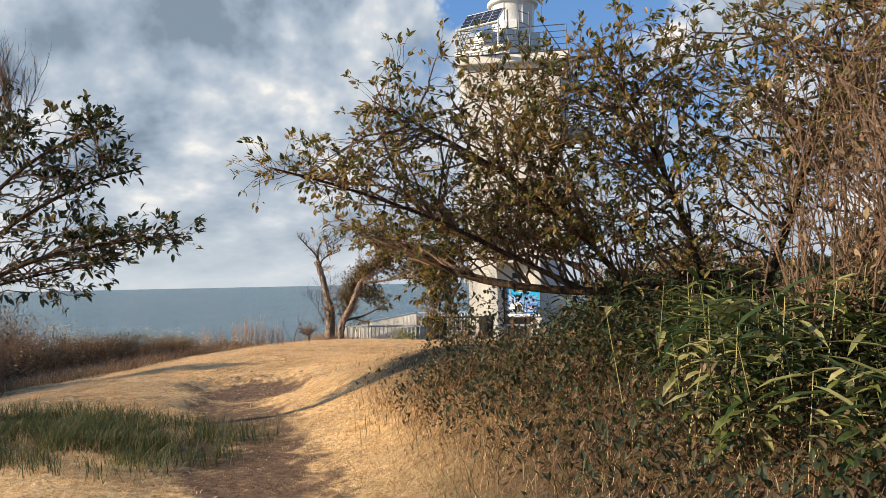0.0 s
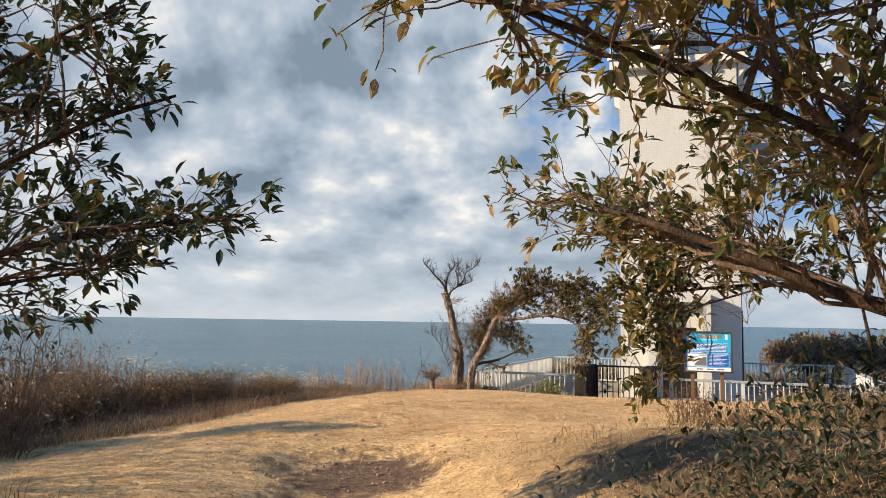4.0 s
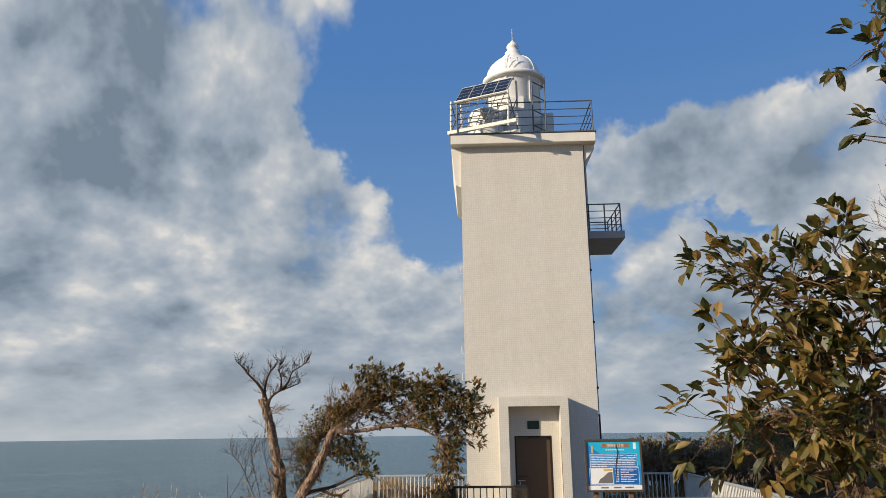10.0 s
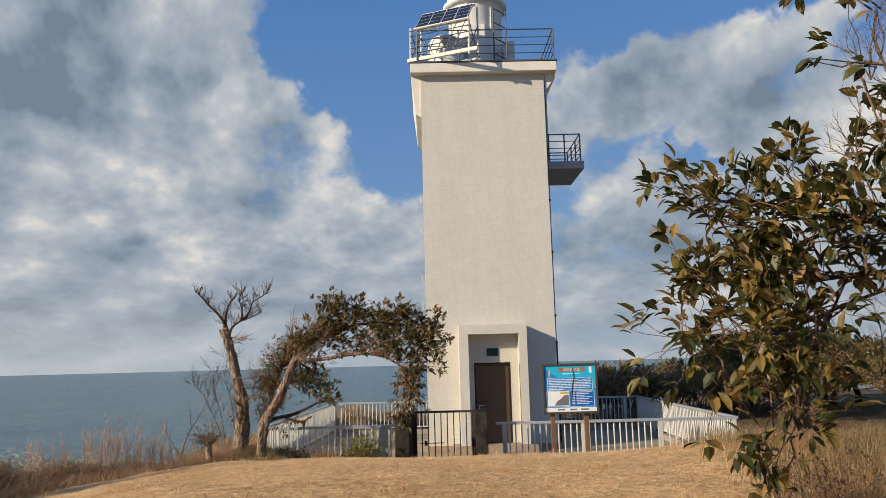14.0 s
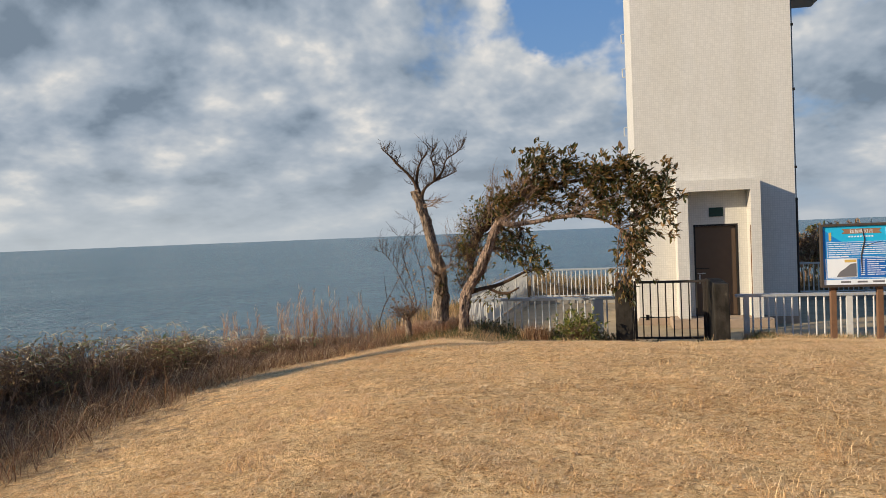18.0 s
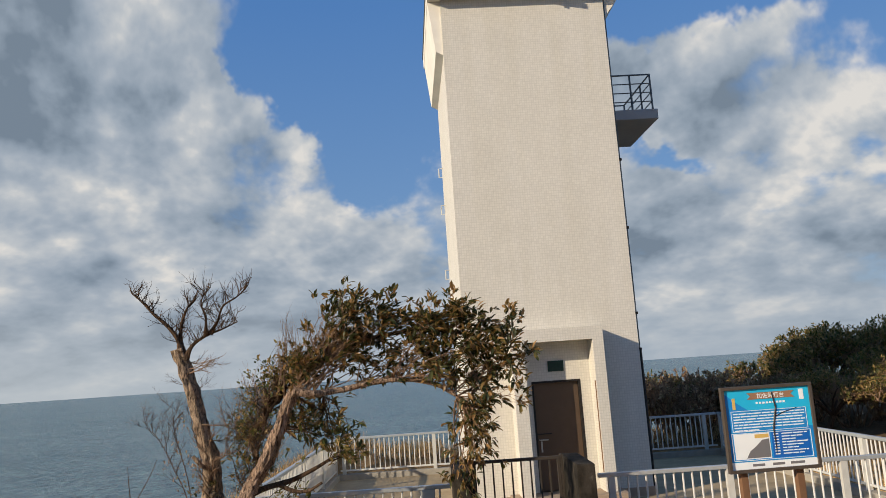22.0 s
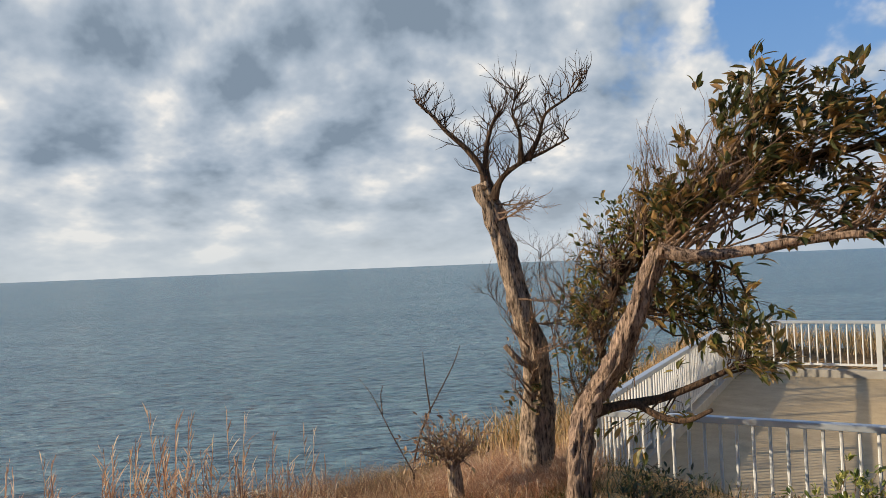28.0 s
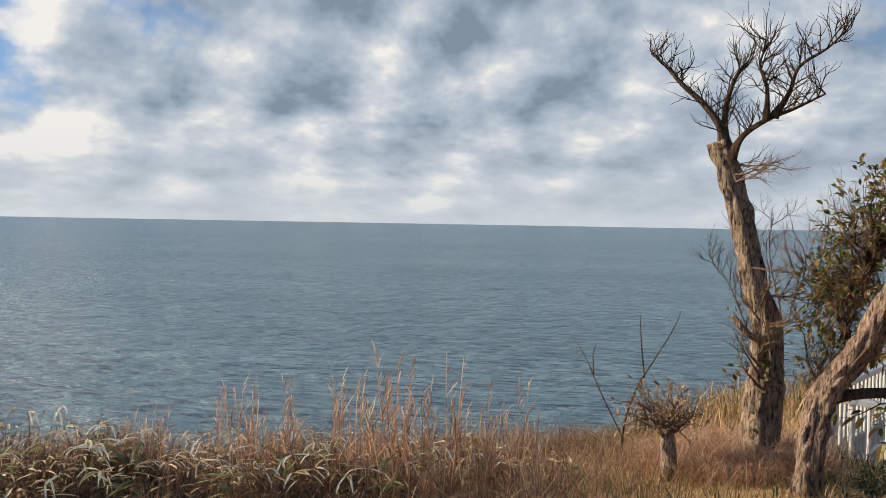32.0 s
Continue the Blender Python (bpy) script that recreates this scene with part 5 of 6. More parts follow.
# ---- large trees beside the path ----
ta = thing("spreading_tree", "broad low-limbed tree with olive and brown leaves", "tree")
ga = ground_z(4.9, -20.4)
b, trunk_a = gnarled([(4.9, -20.4, ga - 0.2), (4.75, -20.45, 1.8), (4.35, -20.6, 2.12), (3.8, -20.75, 2.18)], 0.13, 0.085, 14, 10, 0.25, 12.0)
part("trunk", b, M_BARK_DARK, ta, "", True)
limbs_a = []
for pts, r in (([(3.85, -20.74, 2.17), (3.2, -20.9, 2.12), (2.6, -20.95, 2.16), (2.1, -20.95, 2.25), (1.5, -21.0, 2.5), (1.0, -20.8, 2.70)], 0.062),
               ([(3.0, -20.92, 2.14), (2.5, -21.1, 2.4), (1.9, -21.5, 2.72), (1.3, -21.9, 2.95), (0.85, -22.2, 3.08)], 0.036),
               ([(3.4, -20.85, 2.14), (3.0, -21.0, 2.6), (2.4, -21.3, 3.1), (1.9, -21.6, 3.4), (1.5, -21.75, 3.62)], 0.034),
               ([(4.0, -20.7, 2.17), (3.8, -20.9, 2.8), (3.5, -21.0, 3.5), (3.2, -21.1, 4.1)], 0.04),
               ([(4.5, -20.5, 2.05), (4.7, -20.8, 2.8), (4.9, -21.0, 3.6), (5.1, -21.1, 4.4)], 0.045),
               ([(4.7, -20.5, 1.9), (5.3, -20.9, 2.5), (6.0, -21.2, 3.2), (6.6, -21.4, 3.9)], 0.045),
               ([(2.6, -20.95, 2.16), (2.0, -20.7, 2.3), (1.3, -20.45, 2.6), (0.75, -20.35, 2.80)], 0.026)):
    b, ln = gnarled(pts, r * 0.72, r * 0.16, 8, 7, 0.18, r * 90)
    part("limb", b, M_BARK_DARK, ta, "", True)
    limbs_a += ln


def off_path(q):
    """Keeps leaves clear of where people walk."""
    return not (abs(path_side(q.x, q.y)) < 0.75 and q.z < 2.8) and path_side(q.x, q.y) > -0.35 and q.z > (2.42 if q.x < 3.0 else 2.25)


wd, lv = Build(), Build()
furnish(wd, lv, limbs_a, [((1.35, -21.9, 2.98), (0.50, 0.4, 0.18), 15), ((0.95, -22.15, 3.06), (0.22, 0.2, 0.08), 6), ((1.7, -21.7, 3.4), (0.35, 0.35, 0.25), 12), ((1.2, -20.5, 2.68), (0.50, 0.4, 0.20), 13),
                          ((0.7, -20.4, 2.80), (0.2, 0.2, 0.08), 4), ((2.0, -21.2, 2.75), (0.6, 0.6, 0.36), 26), ((2.7, -21.2, 3.05), (0.8, 0.7, 0.6), 36), ((2.4, -20.7, 2.62), (0.7, 0.6, 0.20), 12), ((1.70, -21.6, 3.70), (0.30, 0.3, 0.22), 6), ((2.3, -21.6, 3.85), (0.40, 0.4, 0.30), 9), ((3.0, -21.5, 4.0), (0.5, 0.5, 0.45), 14), ((2.6, -21.4, 3.45), (0.6, 0.5, 0.4), 14)], 0.007, 0.062, 9, 6, (0, 0, 0.35), off_path, 0.012, 0.42, (-0.5, 0, 0.2))
part("crown", lv, M_LEAF_NEAR, ta, "olive and brown leaf sprays")
part("twig_work", wd, M_TWIG, ta)
wd, lv = Build(), Build()
furnish(wd, lv, limbs_a, [((3.4, -21.2, 3.35), (0.9, 0.8, 0.8), 42), ((4.4, -21.2, 3.6), (1.0, 0.9, 1.0), 64), ((5.5, -21.3, 3.7), (1.1, 1.0, 1.1), 74), ((6.8, -21.5, 3.8), (1.2, 1.1, 1.2), 74), ((3.6, -20.9, 2.6), (0.9, 0.7, 0.35), 30)], 0.007, 0.066, 9, 6, (0, 0, 0.35), off_path, 0.012, 0.42, (-0.5, 0, 0.2))
part("upper_crown", lv, M_LEAF_NEAR, ta, "dense olive and brown crown")
part("upper_twig_work", wd, M_TWIG, ta)

tb_ = thing("lawn_edge_tree", "low tree with large yellowing leaves beside the lawn", "tree")
gb_ = ground_z(2.7, -16.6)
b, ln0 = gnarled([(2.7, -16.6, gb_ - 0.2), (2.72, -16.62, 1.6), (2.6, -16.7, 2.4)], 0.07, 0.045, 12, 8, 0.25, 20.0)
part("trunk", b, M_BARK_DARK, tb_, "", True)
limbs_b = list(ln0)
for pts, r in (([(2.6, -16.7, 2.38), (1.9, -16.75, 2.52), (1.3, -16.75, 2.50), (0.85, -16.78, 2.46), (0.45, -16.75, 2.50)], 0.020),
               ([(2.6, -16.7, 2.3), (2.0, -16.8, 2.6), (1.5, -16.9, 2.68), (1.0, -16.85, 2.82), (0.58, -16.8, 2.88)], 0.024),
               ([(1.7, -16.75, 2.52), (1.2, -16.8, 2.36), (0.8, -16.85, 2.22), (0.38, -16.8, 2.18)], 0.010),
               ([(2.42, -16.7, 2.0), (2.2, -16.9, 2.9), (1.75, -17.0, 3.6), (1.4, -17.05, 4.05)], 0.013),
               ([(1.2, -16.78, 2.48), (0.98, -16.9, 2.15), (0.85, -16.92, 1.82), (0.66, -16.92, 1.58)], 0.007),
               ([(1.8, -17.0, 3.5), (1.4, -17.05, 3.45), (1.0, -17.05, 3.50)], 0.008)):
    b, ln = gnarled(pts, r, r * 0.25, 8, 7, 0.18, r * 70)
    part("limb", b, M_BARK_DARK, tb_, "", True)
    limbs_b += ln
wd, lv = Build(), Build()
furnish(wd, lv, limbs_b, [((0.48, -16.75, 2.52), (0.14, 0.16, 0.07), 5), ((0.58, -16.82, 2.90), (0.15, 0.16, 0.07), 5), ((0.38, -16.82, 2.19), (0.14, 0.16, 0.06), 4), ((0.85, -16.78, 2.50), (0.25, 0.25, 0.10), 10), ((0.95, -16.8, 2.82), (0.28, 0.25, 0.12), 10),
                          ((0.75, -16.85, 2.18), (0.22, 0.25, 0.08), 6), ((1.30, -16.85, 2.98), (0.36, 0.4, 0.10), 9), ((1.40, -16.85, 2.56), (0.36, 0.4, 0.10), 8), ((0.80, -16.95, 2.30), (0.16, 0.25, 0.15), 8), ((2.0, -16.8, 3.22), (0.5, 0.5, 0.14), 9), ((2.0, -16.8, 2.74), (0.5, 0.5, 0.12), 8), ((1.4, -17.05, 4.05), (0.25, 0.2, 0.22), 3), ((1.25, -17.05, 3.55), (0.25, 0.2, 0.12), 2),
                          ((2.6, -16.8, 3.4), (0.7, 0.7, 0.2), 8), ((2.6, -16.8, 2.8), (0.7, 0.7, 0.2), 8), ((0.72, -16.92, 1.62), (0.10, 0.10, 0.07), 4), ((0.85, -16.92, 1.84), (0.08, 0.10, 0.08), 4)], 0.006, 0.098, 5, 5, (0, 0, 0.2), lambda q: q.x < 1.02 or q.z > 1.75, 0.008, 0.44, (-0.18, 0, 0.02))
for x, z in ((1.3, 3.4), (1.45, 3.6), (1.6, 3.3), (1.2, 3.0), (1.5, 2.2), (1.2, 2.0), (1.8, 2.4)):
    for _ in range(3):
        bare_crown(wd, Vector((x, -17.0, z)), Vector((rnd.uniform(-0.9, 0.2), rnd.uniform(-0.3, 0.3), rnd.uniform(0.2, 0.9))), rnd.uniform(0.14, 0.28), 0.0035, 2, 0.7, 0.15)
part("crown", lv, M_LEAF_LARGE, tb_, "large yellowing and olive leaves")
part("twig_work", wd, M_TWIG, tb_)
tb_.matrix_basis = Matrix.Translation((0.04, 2.06, -0.218)) @ Matrix.Diagonal((1.1, 1.1, 1.1, 1))

tc = thing("cliff_side_tree", "dark-leaved tree reaching over the lawn's edge", "tree")
gc = ground_z(-3.2, -21.3)
b, ln0 = gnarled([(-3.2, -21.3, gc - 0.2), (-3.15, -21.3, 1.5), (-3.0, -21.2, 2.2), (-2.9, -21.1, 3.0)], 0.10, 0.05, 12, 8, 0.22, 31.0)
part("trunk", b, M_BARK_DARK, tc, "", True)
limbs_c = list(ln0)
for pts, r in (([(-3.05, -21.2, 2.0), (-2.4, -20.9, 2.45), (-1.7, -20.65, 2.65), (-1.1, -20.5, 2.72), (-0.85, -20.5, 2.74)], 0.028),
               ([(-3.0, -21.2, 2.3), (-2.4, -20.9, 2.9), (-1.8, -20.7, 3.25), (-1.25, -20.6, 3.40)], 0.026),
               ([(-2.95, -21.1, 2.7), (-2.4, -21.0, 3.3), (-1.8, -20.95, 3.65), (-1.3, -20.95, 3.78)], 0.024),
               ([(-3.0, -21.2, 2.1), (-2.6, -20.8, 2.3), (-2.1, -20.4, 2.45), (-1.7, -20.2, 2.52)], 0.018),
               ([(-2.9, -21.1, 3.0), (-2.7, -21.0, 3.7), (-2.5, -20.9, 4.3)], 0.022)):
    b, ln = gnarled(pts, r, r * 0.3, 8, 7, 0.18, r * 50)
    part("limb", b, M_BARK_DARK, tc, "", True)
    limbs_c += ln
wd, lv = Build(), Build()
furnish(wd, lv, limbs_c, [((-1.1, -20.5, 2.73), (0.32, 0.25, 0.06), 10), ((-1.7, -20.6, 2.72), (0.45, 0.35, 0.12), 15), ((-1.5, -20.65, 3.38), (0.3, 0.25, 0.07), 9), ((-2.0, -20.7, 3.2), (0.4, 0.35, 0.18), 12), ((-1.55, -20.95, 3.75), (0.3, 0.25, 0.09), 9),
                          ((-2.2, -20.9, 3.6), (0.5, 0.4, 0.25), 14), ((-1.9, -20.3, 2.5), (0.3, 0.25, 0.08), 10), ((-2.6, -20.8, 2.6), (0.6, 0.5, 0.35), 9), ((-2.9, -20.9, 3.6), (0.7, 0.6, 0.6), 13), ((-2.3, -20.4, 2.2), (0.35, 0.3, 0.10), 6), ((-3.4, -21.0, 4.2), (0.8, 0.8, 0.5), 17)], 0.007, 0.092, 5, 5, (0, 0, 0.1), None, 0.010, 0.42, (0.4, 0.1, 0.1))
part("crown", lv, M_LEAF_SHADE, tc, "dark green drooping leaves")
for x in (-2.9, -2.6, -2.4, -3.2):
    for _ in range(3):
        bare_crown(wd, Vector((x, -20.9, 3.7)), Vector((rnd.uniform(-0.3, 0.3), 0, 1)), 0.6, 0.008, 2, 0.35, 0.4)
part("twig_work", wd, M_TWIG, tc)


# ---- shrubs ----
def withered_shrub(name, label, height, width, leaf_mat, stems=26, per=3, leaf=0.05, cat="shrub", group="withered shrubs on the cliff edge"):
    root = thing(name, label, cat, group)
    w, lv = Build(), Build()
    for _ in range(stems):
        a, rr = rnd.uniform(0, 6.28), width * 0.5 * math.sqrt(rnd.random())
        p = Vector((rr * 0.6 * math.cos(a), rr * 0.6 * math.sin(a), -0.08))
        tip = Vector((rr * 1.1 * math.cos(a), rr * 1.1 * math.sin(a), height * rnd.uniform(0.55, 1.05)))
        line = wander(p, tip, rvec(0.3), 5, 0.06)
        w.tube(line, taper(6, 0.008, 0.003), 4, False)
        for _ in range(6):
            q = line[rnd.randint(1, 5)]
            e = q + (rvec(1) + Vector((0, 0, 0.5))).normalized() * rnd.uniform(0.08, 0.22) * max(0.7, height)
            w.tube([q, q.lerp(e, 0.5) + rvec(0.02), e], [0.004, 0.003, 0.0015], 3, False)
            if per:
                cluster(lv, e, e - q, rnd.randint(1, per), leaf, 1.0, 0.45)
    part("stem_work", w, M_TWIG, root)
    if per:
        part("foliage", lv, leaf_mat, root)
    return root


kinds = [withered_shrub("withered_shrub", "tangled brown shrub with withered leaves", 0.75, 1.0, M_LEAF_HEDGE, 44, 5, 0.048),
         withered_shrub("withered_shrub", "tangled brown shrub with withered leaves", 0.6, 1.2, M_LEAF_HEDGE, 48, 5, 0.048),
         withered_shrub("withered_shrub", "twiggy brown shrub with few leaves", 0.85, 0.9, M_LEAF_DRY, 28, 2),
         withered_shrub("withered_shrub", "low dull green shrub on the cliff edge", 0.5, 1.1, M_LEAF, 28, 4)]
spots = []


def along(y, table):
    """A value between the steps of a short table of (y, value)."""
    for (y0, v0), (y1, v1) in zip(table, table[1:]):
        if y <= y1:
            return v0 + (v1 - v0) * min(1.0, max(0.0, (y - y0) / (y1 - y0)))
    return table[-1][1]


HEDGE_FRONT = ((-20.5, -5.9), (-17.0, -6.7), (-14.0, -7.4), (-12.0, -7.15), (-10.4, -6.75), (-9.0, -6.6), (-7.3, -6.35), (-6.1, -5.75))
HEDGE_TALL = ((-20.5, 1.25), (-17.0, 1.05), (-14.0, 0.95), (-12.0, 0.80), (-10.4, 0.68), (-9.0, 0.52), (-7.3, 0.34), (-6.1, 0.28))
for i in range(118):
    y = -20.5 + i * 0.121
    x = along(y, HEDGE_FRONT) - 0.28 - rnd.random() ** 1.3 * 1.25
    spots.append((x, y, rnd.choice((0, 0, 1, 1, 2, 3)), along(y, HEDGE_TALL) * rnd.uniform(0.75, 1.15)))
for i in range(10):
    spots.append((-5.6 - rnd.random() * 2.4, -22.5 + i * 0.22, rnd.choice((0, 1, 2)), rnd.uniform(1.0, 1.35)))
used = set()
for x, y, k, s in spots:
    m = Matrix.Translation((x, y, ground_z(x, y))) @ Matrix.Rotation(rnd.uniform(0, 6.28), 4, "Z") @ Matrix.Diagonal((s, s, s, 1))
    if k not in used:
        kinds[k].matrix_basis = m
        used.add(k)
    else:
        o = copy_thing(kinds[k], Matrix.Identity(4))
        o.matrix_basis = m

tall = withered_shrub("tall_bare_shrub", "tall grey-brown shrub at the lawn's edge", 1.5, 1.5, M_LEAF_DRY, 60, 4, 0.06, "shrub", "tall bare shrubs")
tall.location = (-5.9, -17.9, ground_z(-5.9, -17.9))
for x, y, s in ((-7.6, -15.4, 0.75), (-8.0, -14.5, 0.8), (-7.0, -16.6, 0.8), (-5.6, -19.2, 1.05), (-6.8, -18.6, 1.0), (-4.9, -20.4, 0.95)):
    o = copy_thing(tall, Matrix.Identity(4))
    o.matrix_basis = Matrix.Translation((x, y, ground_z(x, y))) @ Matrix.Rotation(s * 9, 4, "Z") @ Matrix.Diagonal((s, s, s, 1))

# brown thicket on the bank beside the path
for x, y, h, wdt in ((4.75, -22.5, 1.9, 1.4), (5.0, -23.5, 1.6, 1.3), (5.3, -22.9, 2.3, 1.8), (6.4, -23.4, 2.5, 2.0), (6.3, -22.2, 2.6, 2.0), (7.6, -22.6, 2.7, 2.2)):
    t = withered_shrub("bank_thicket", "tall reddish-brown thicket of dry twigs", h, wdt, M_LEAF_DRY, 60, 3, 0.06, "shrub", "thickets on the bank")
    t.location = (x, y, ground_z(x, y))

for x, y, k, s in ((3.2, -17.6, 0, 0.9), (3.6, -16.3, 2, 1.2), (3.6, -18.6, 1, 1.2), (4.2, -17.6, 0, 1.5), (2.6, -15.6, 2, 0.7), (3.2, -15.0, 1, 0.9), (4.6, -18.8, 2, 1.5), (1.5, -15.6, 1, 0.55), (1.2, -16.6, 0, 0.5), (1.8, -14.6, 1, 0.6)):
    o = copy_thing(kinds[k], Matrix.Identity(4))
    o.matrix_basis = Matrix.Translation((x, y, ground_z(x, y))) @ Matrix.Rotation(x * 3, 4, "Z") @ Matrix.Diagonal((s, s, s, 1))

# slender tree rooted on the cliff, whose long shadow crosses the lawn
tp = thing("cliff_tree", "slender dark tree rooted on the cliff slope", "tree")
gp = ground_z(-13.0, -15.35)
b, lp = gnarled([(-13.0, -15.35, gp - 0.3), (-12.95, -15.35, gp + 3.0), (-13.0, -15.35, 3.0), (-13.0, -15.35, 5.2)], 0.16, 0.03, 10, 12, 0.2, 40.0)
part("trunk", b, M_BARK_DARK, tp, "", True)
wd, lv = Build(), Build()
furnish(wd, lv, lp[20:], [((-13.0, -15.35, 3.4), (0.3, 0.3, 0.5), 16), ((-13.0, -15.35, 4.3), (0.26, 0.3, 0.5), 16), ((-13.0, -15.35, 5.2), (0.2, 0.2, 0.4), 10)], 0.01, 0.10, 6, 6)
part("crown", lv, M_LEAF_SHADE, tp)
part("twig_work", wd, M_TWIG, tp)

tq = thing("cliff_tree", "broken-crowned dark tree rooted on the cliff slope", "tree")
gq = ground_z(-9.6, -19.7)
b, lq = gnarled([(-9.6, -19.7, gq - 0.3), (-9.55, -19.7, 1.2), (-9.6, -19.7, 2.2), (-9.5, -19.6, 3.4)], 0.13, 0.03, 10, 10, 0.2, 44.0)
part("trunk", b, M_BARK_DARK, tq, "", True)
wd, lv = Build(), Build()
furnish(wd, lv, lq[8:], [((-9.3, -19.2, 2.2), (0.35, 0.3, 0.18), 16), ((-9.9, -20.4, 2.7), (0.35, 0.45, 0.20), 18), ((-9.5, -19.6, 3.35), (0.35, 0.40, 0.14), 16), ((-9.8, -20.3, 1.8), (0.4, 0.6, 0.25), 20), ((-9.4, -20.0, 3.8), (0.22, 0.3, 0.10), 8)], 0.01, 0.10, 7, 6)
part("crown", lv, M_LEAF_SHADE, tq)
part("twig_work", wd, M_TWIG, tq)

# scrub and trees beyond the terrace
def dome_scrub(label, mat, height, width, lumps, leaf):
    root = thing("scrub_tree", label, "tree", "scrub beyond the terrace")
    w, lv = Build(), Build()
    for _ in range(lumps):
        a, rr = rnd.uniform(0, 6.283), width * 0.36 * math.sqrt(rnd.random())
        top = height * (0.92 - 0.5 * (rr / (width * 0.5)) ** 2)
        c = Vector((rr * math.cos(a), rr * math.sin(a), top - 0.3 * height * rnd.uniform(0.5, 1.2)))
        r = Vector((width * rnd.uniform(0.13, 0.2), width * rnd.uniform(0.13, 0.2), height * rnd.uniform(0.16, 0.26)))
        stem = wander((c.x * 0.2, c.y * 0.2, -0.2), c, Vector((c.x, c.y, 0)).normalized() * 0.2, 5, 0.05)
        w.tube(stem, taper(6, 0.035, 0.010), 5, False)
        for _ in range(46):
            v = rvec(1.0).normalized() * rnd.uniform(0.55, 1.05)
            p = c + Vector((v.x * r.x, v.y * r.y, v.z * r.z))
            w.tube([c.lerp(p, 0.2), c.lerp(p, 0.65) + rvec(0.04), p], [0.009, 0.006, 0.003], 3, False)
            cluster(lv, p, v, 7, leaf, 1.0, 0.5)
    part("stem_work", w, M_TWIG, root)
    part("foliage", lv, mat, root)
    return root


def wind_tree(label, height, width, mat):
    """A low forked trunk that carries a flat, ragged, wind-combed crown."""
    root = thing("scrub_tree", label, "tree", "scrub beyond the terrace")
    b, t0 = gnarled([(0, 0, -0.3), (0.08, 0, height * 0.15), (-0.05, 0.05, height * 0.34)], 0.11, 0.08, 10, 6, 0.25, 51.0)
    part("trunk", b, M_BARK_DARK, root, "", True)
    limbs = []
    for i in range(9):
        a = i * 2.4 + rnd.uniform(-0.3, 0.3)
        reach = width * 0.5 * rnd.uniform(0.55, 1.0)
        top = height * (1.0 - 0.30 * (reach / (width * 0.5)) ** 2) * rnd.uniform(0.86, 0.97)
        c, d = math.cos(a), math.sin(a)
        b, ln = gnarled([(-0.05, 0.05, height * 0.33), (c * reach * 0.35, d * reach * 0.35, height * 0.55), (c * reach * 0.7, d * reach * 0.7, top * 0.82), (c * reach, d * reach, top * 0.92)], 0.048, 0.012, 7, 5, 0.2, i * 1.7)
        part("limb", b, M_BARK_DARK, root, "", True)
        limbs += ln[6:]
    w, lv = Build(), Build()
    blobs = []
    for i in range(22):
        a, rr = rnd.uniform(0, 6.283), width * 0.48 * math.sqrt(rnd.random())
        top = height * (0.95 - 0.34 * (rr / (width * 0.5)) ** 2)
        blobs.append(((rr * math.cos(a), rr * math.sin(a), top), (0.42, 0.42, 0.20), 9))
    furnish(w, lv, limbs, blobs, 0.010, 0.10, 6, 6, (0, 0, 0.25), None, 0.016, 0.42)
    part("crown", lv, mat, root)
    part("twig_work", w, M_TWIG, root)
    return root


far_kinds = [wind_tree("wind-shaped dark olive tree with open crown beyond the fence", 2.1, 3.6, M_LEAF_NEAR), dome_scrub("brown twiggy scrub beyond the fence", M_LEAF_DRY, 1.4, 2.6, 12, 0.085),
             dome_scrub("russet and green shrub beyond the fence", M_LEAF_NEAR, 1.7, 2.8, 13, 0.10)]
far_used = set()
for x, y, k, s in ((3.3, 6.3, 1, 1.0), (4.3, 6.5, 1, 1.1), (5.1, 7.0, 1, 1.15), (4.4, 7.6, 2, 1.0), (6.2, 6.8, 1, 0.9), (7.6, 7.4, 1, 1.0), (5.6, 8.4, 1, 0.95), (7.0, 9.2, 2, 0.95), (8.8, 8.6, 2, 1.05), (10.2, 9.4, 0, 1.1), (11.8, 8.8, 0, 1.15), (12.0, 6.6, 0, 1.0), (13.4, 8.0, 0, 1.0), (10.4, 7.2, 2, 1.0), (9.0, 6.2, 1, 0.9),
                   (14.8, 7.0, 0, 0.85), (11.0, 11.0, 0, 1.15), (7.4, 4.2, 0, 0.72), (8.9, 2.4, 0, 0.78), (10.0, 4.4, 0, 0.9), (9.4, 11.0, 2, 1.1), (12.8, 4.6, 0, 0.8), (13.5, 10.5, 0, 1.1), (11.5, 1.5, 0, 0.8), (8.0, 0.0, 1, 0.55), (10.0, -2.0, 1, 0.6), (8.5, -4.5, 1, 0.5), (7.4, -7.5, 1, 0.5), (9.5, -9.0, 2, 0.6), (7.0, -11.0, 1, 0.6), (6.0, -13.5, 1, 0.7), (8.0, -14.0, 2, 0.8), (5.5, -15.5, 1, 0.8), (4.3, -17.6, 2, 0.8), (6.5, -18.0, 2, 0.9)):
    t_ = s * ((1.12 if k == 0 else 1.35) if y > 5.5 else 1.0)
    m = Matrix.Translation((x, y, ground_z(x, y))) @ Matrix.Rotation(x * 5 + y, 4, "Z") @ Matrix.Diagonal((s, s, t_, 1))
    if k not in far_used:
        far_kinds[k].matrix_basis = m
        far_used.add(k)
    else:
        o = copy_thing(far_kinds[k], Matrix.Identity(4))
        o.matrix_basis = m

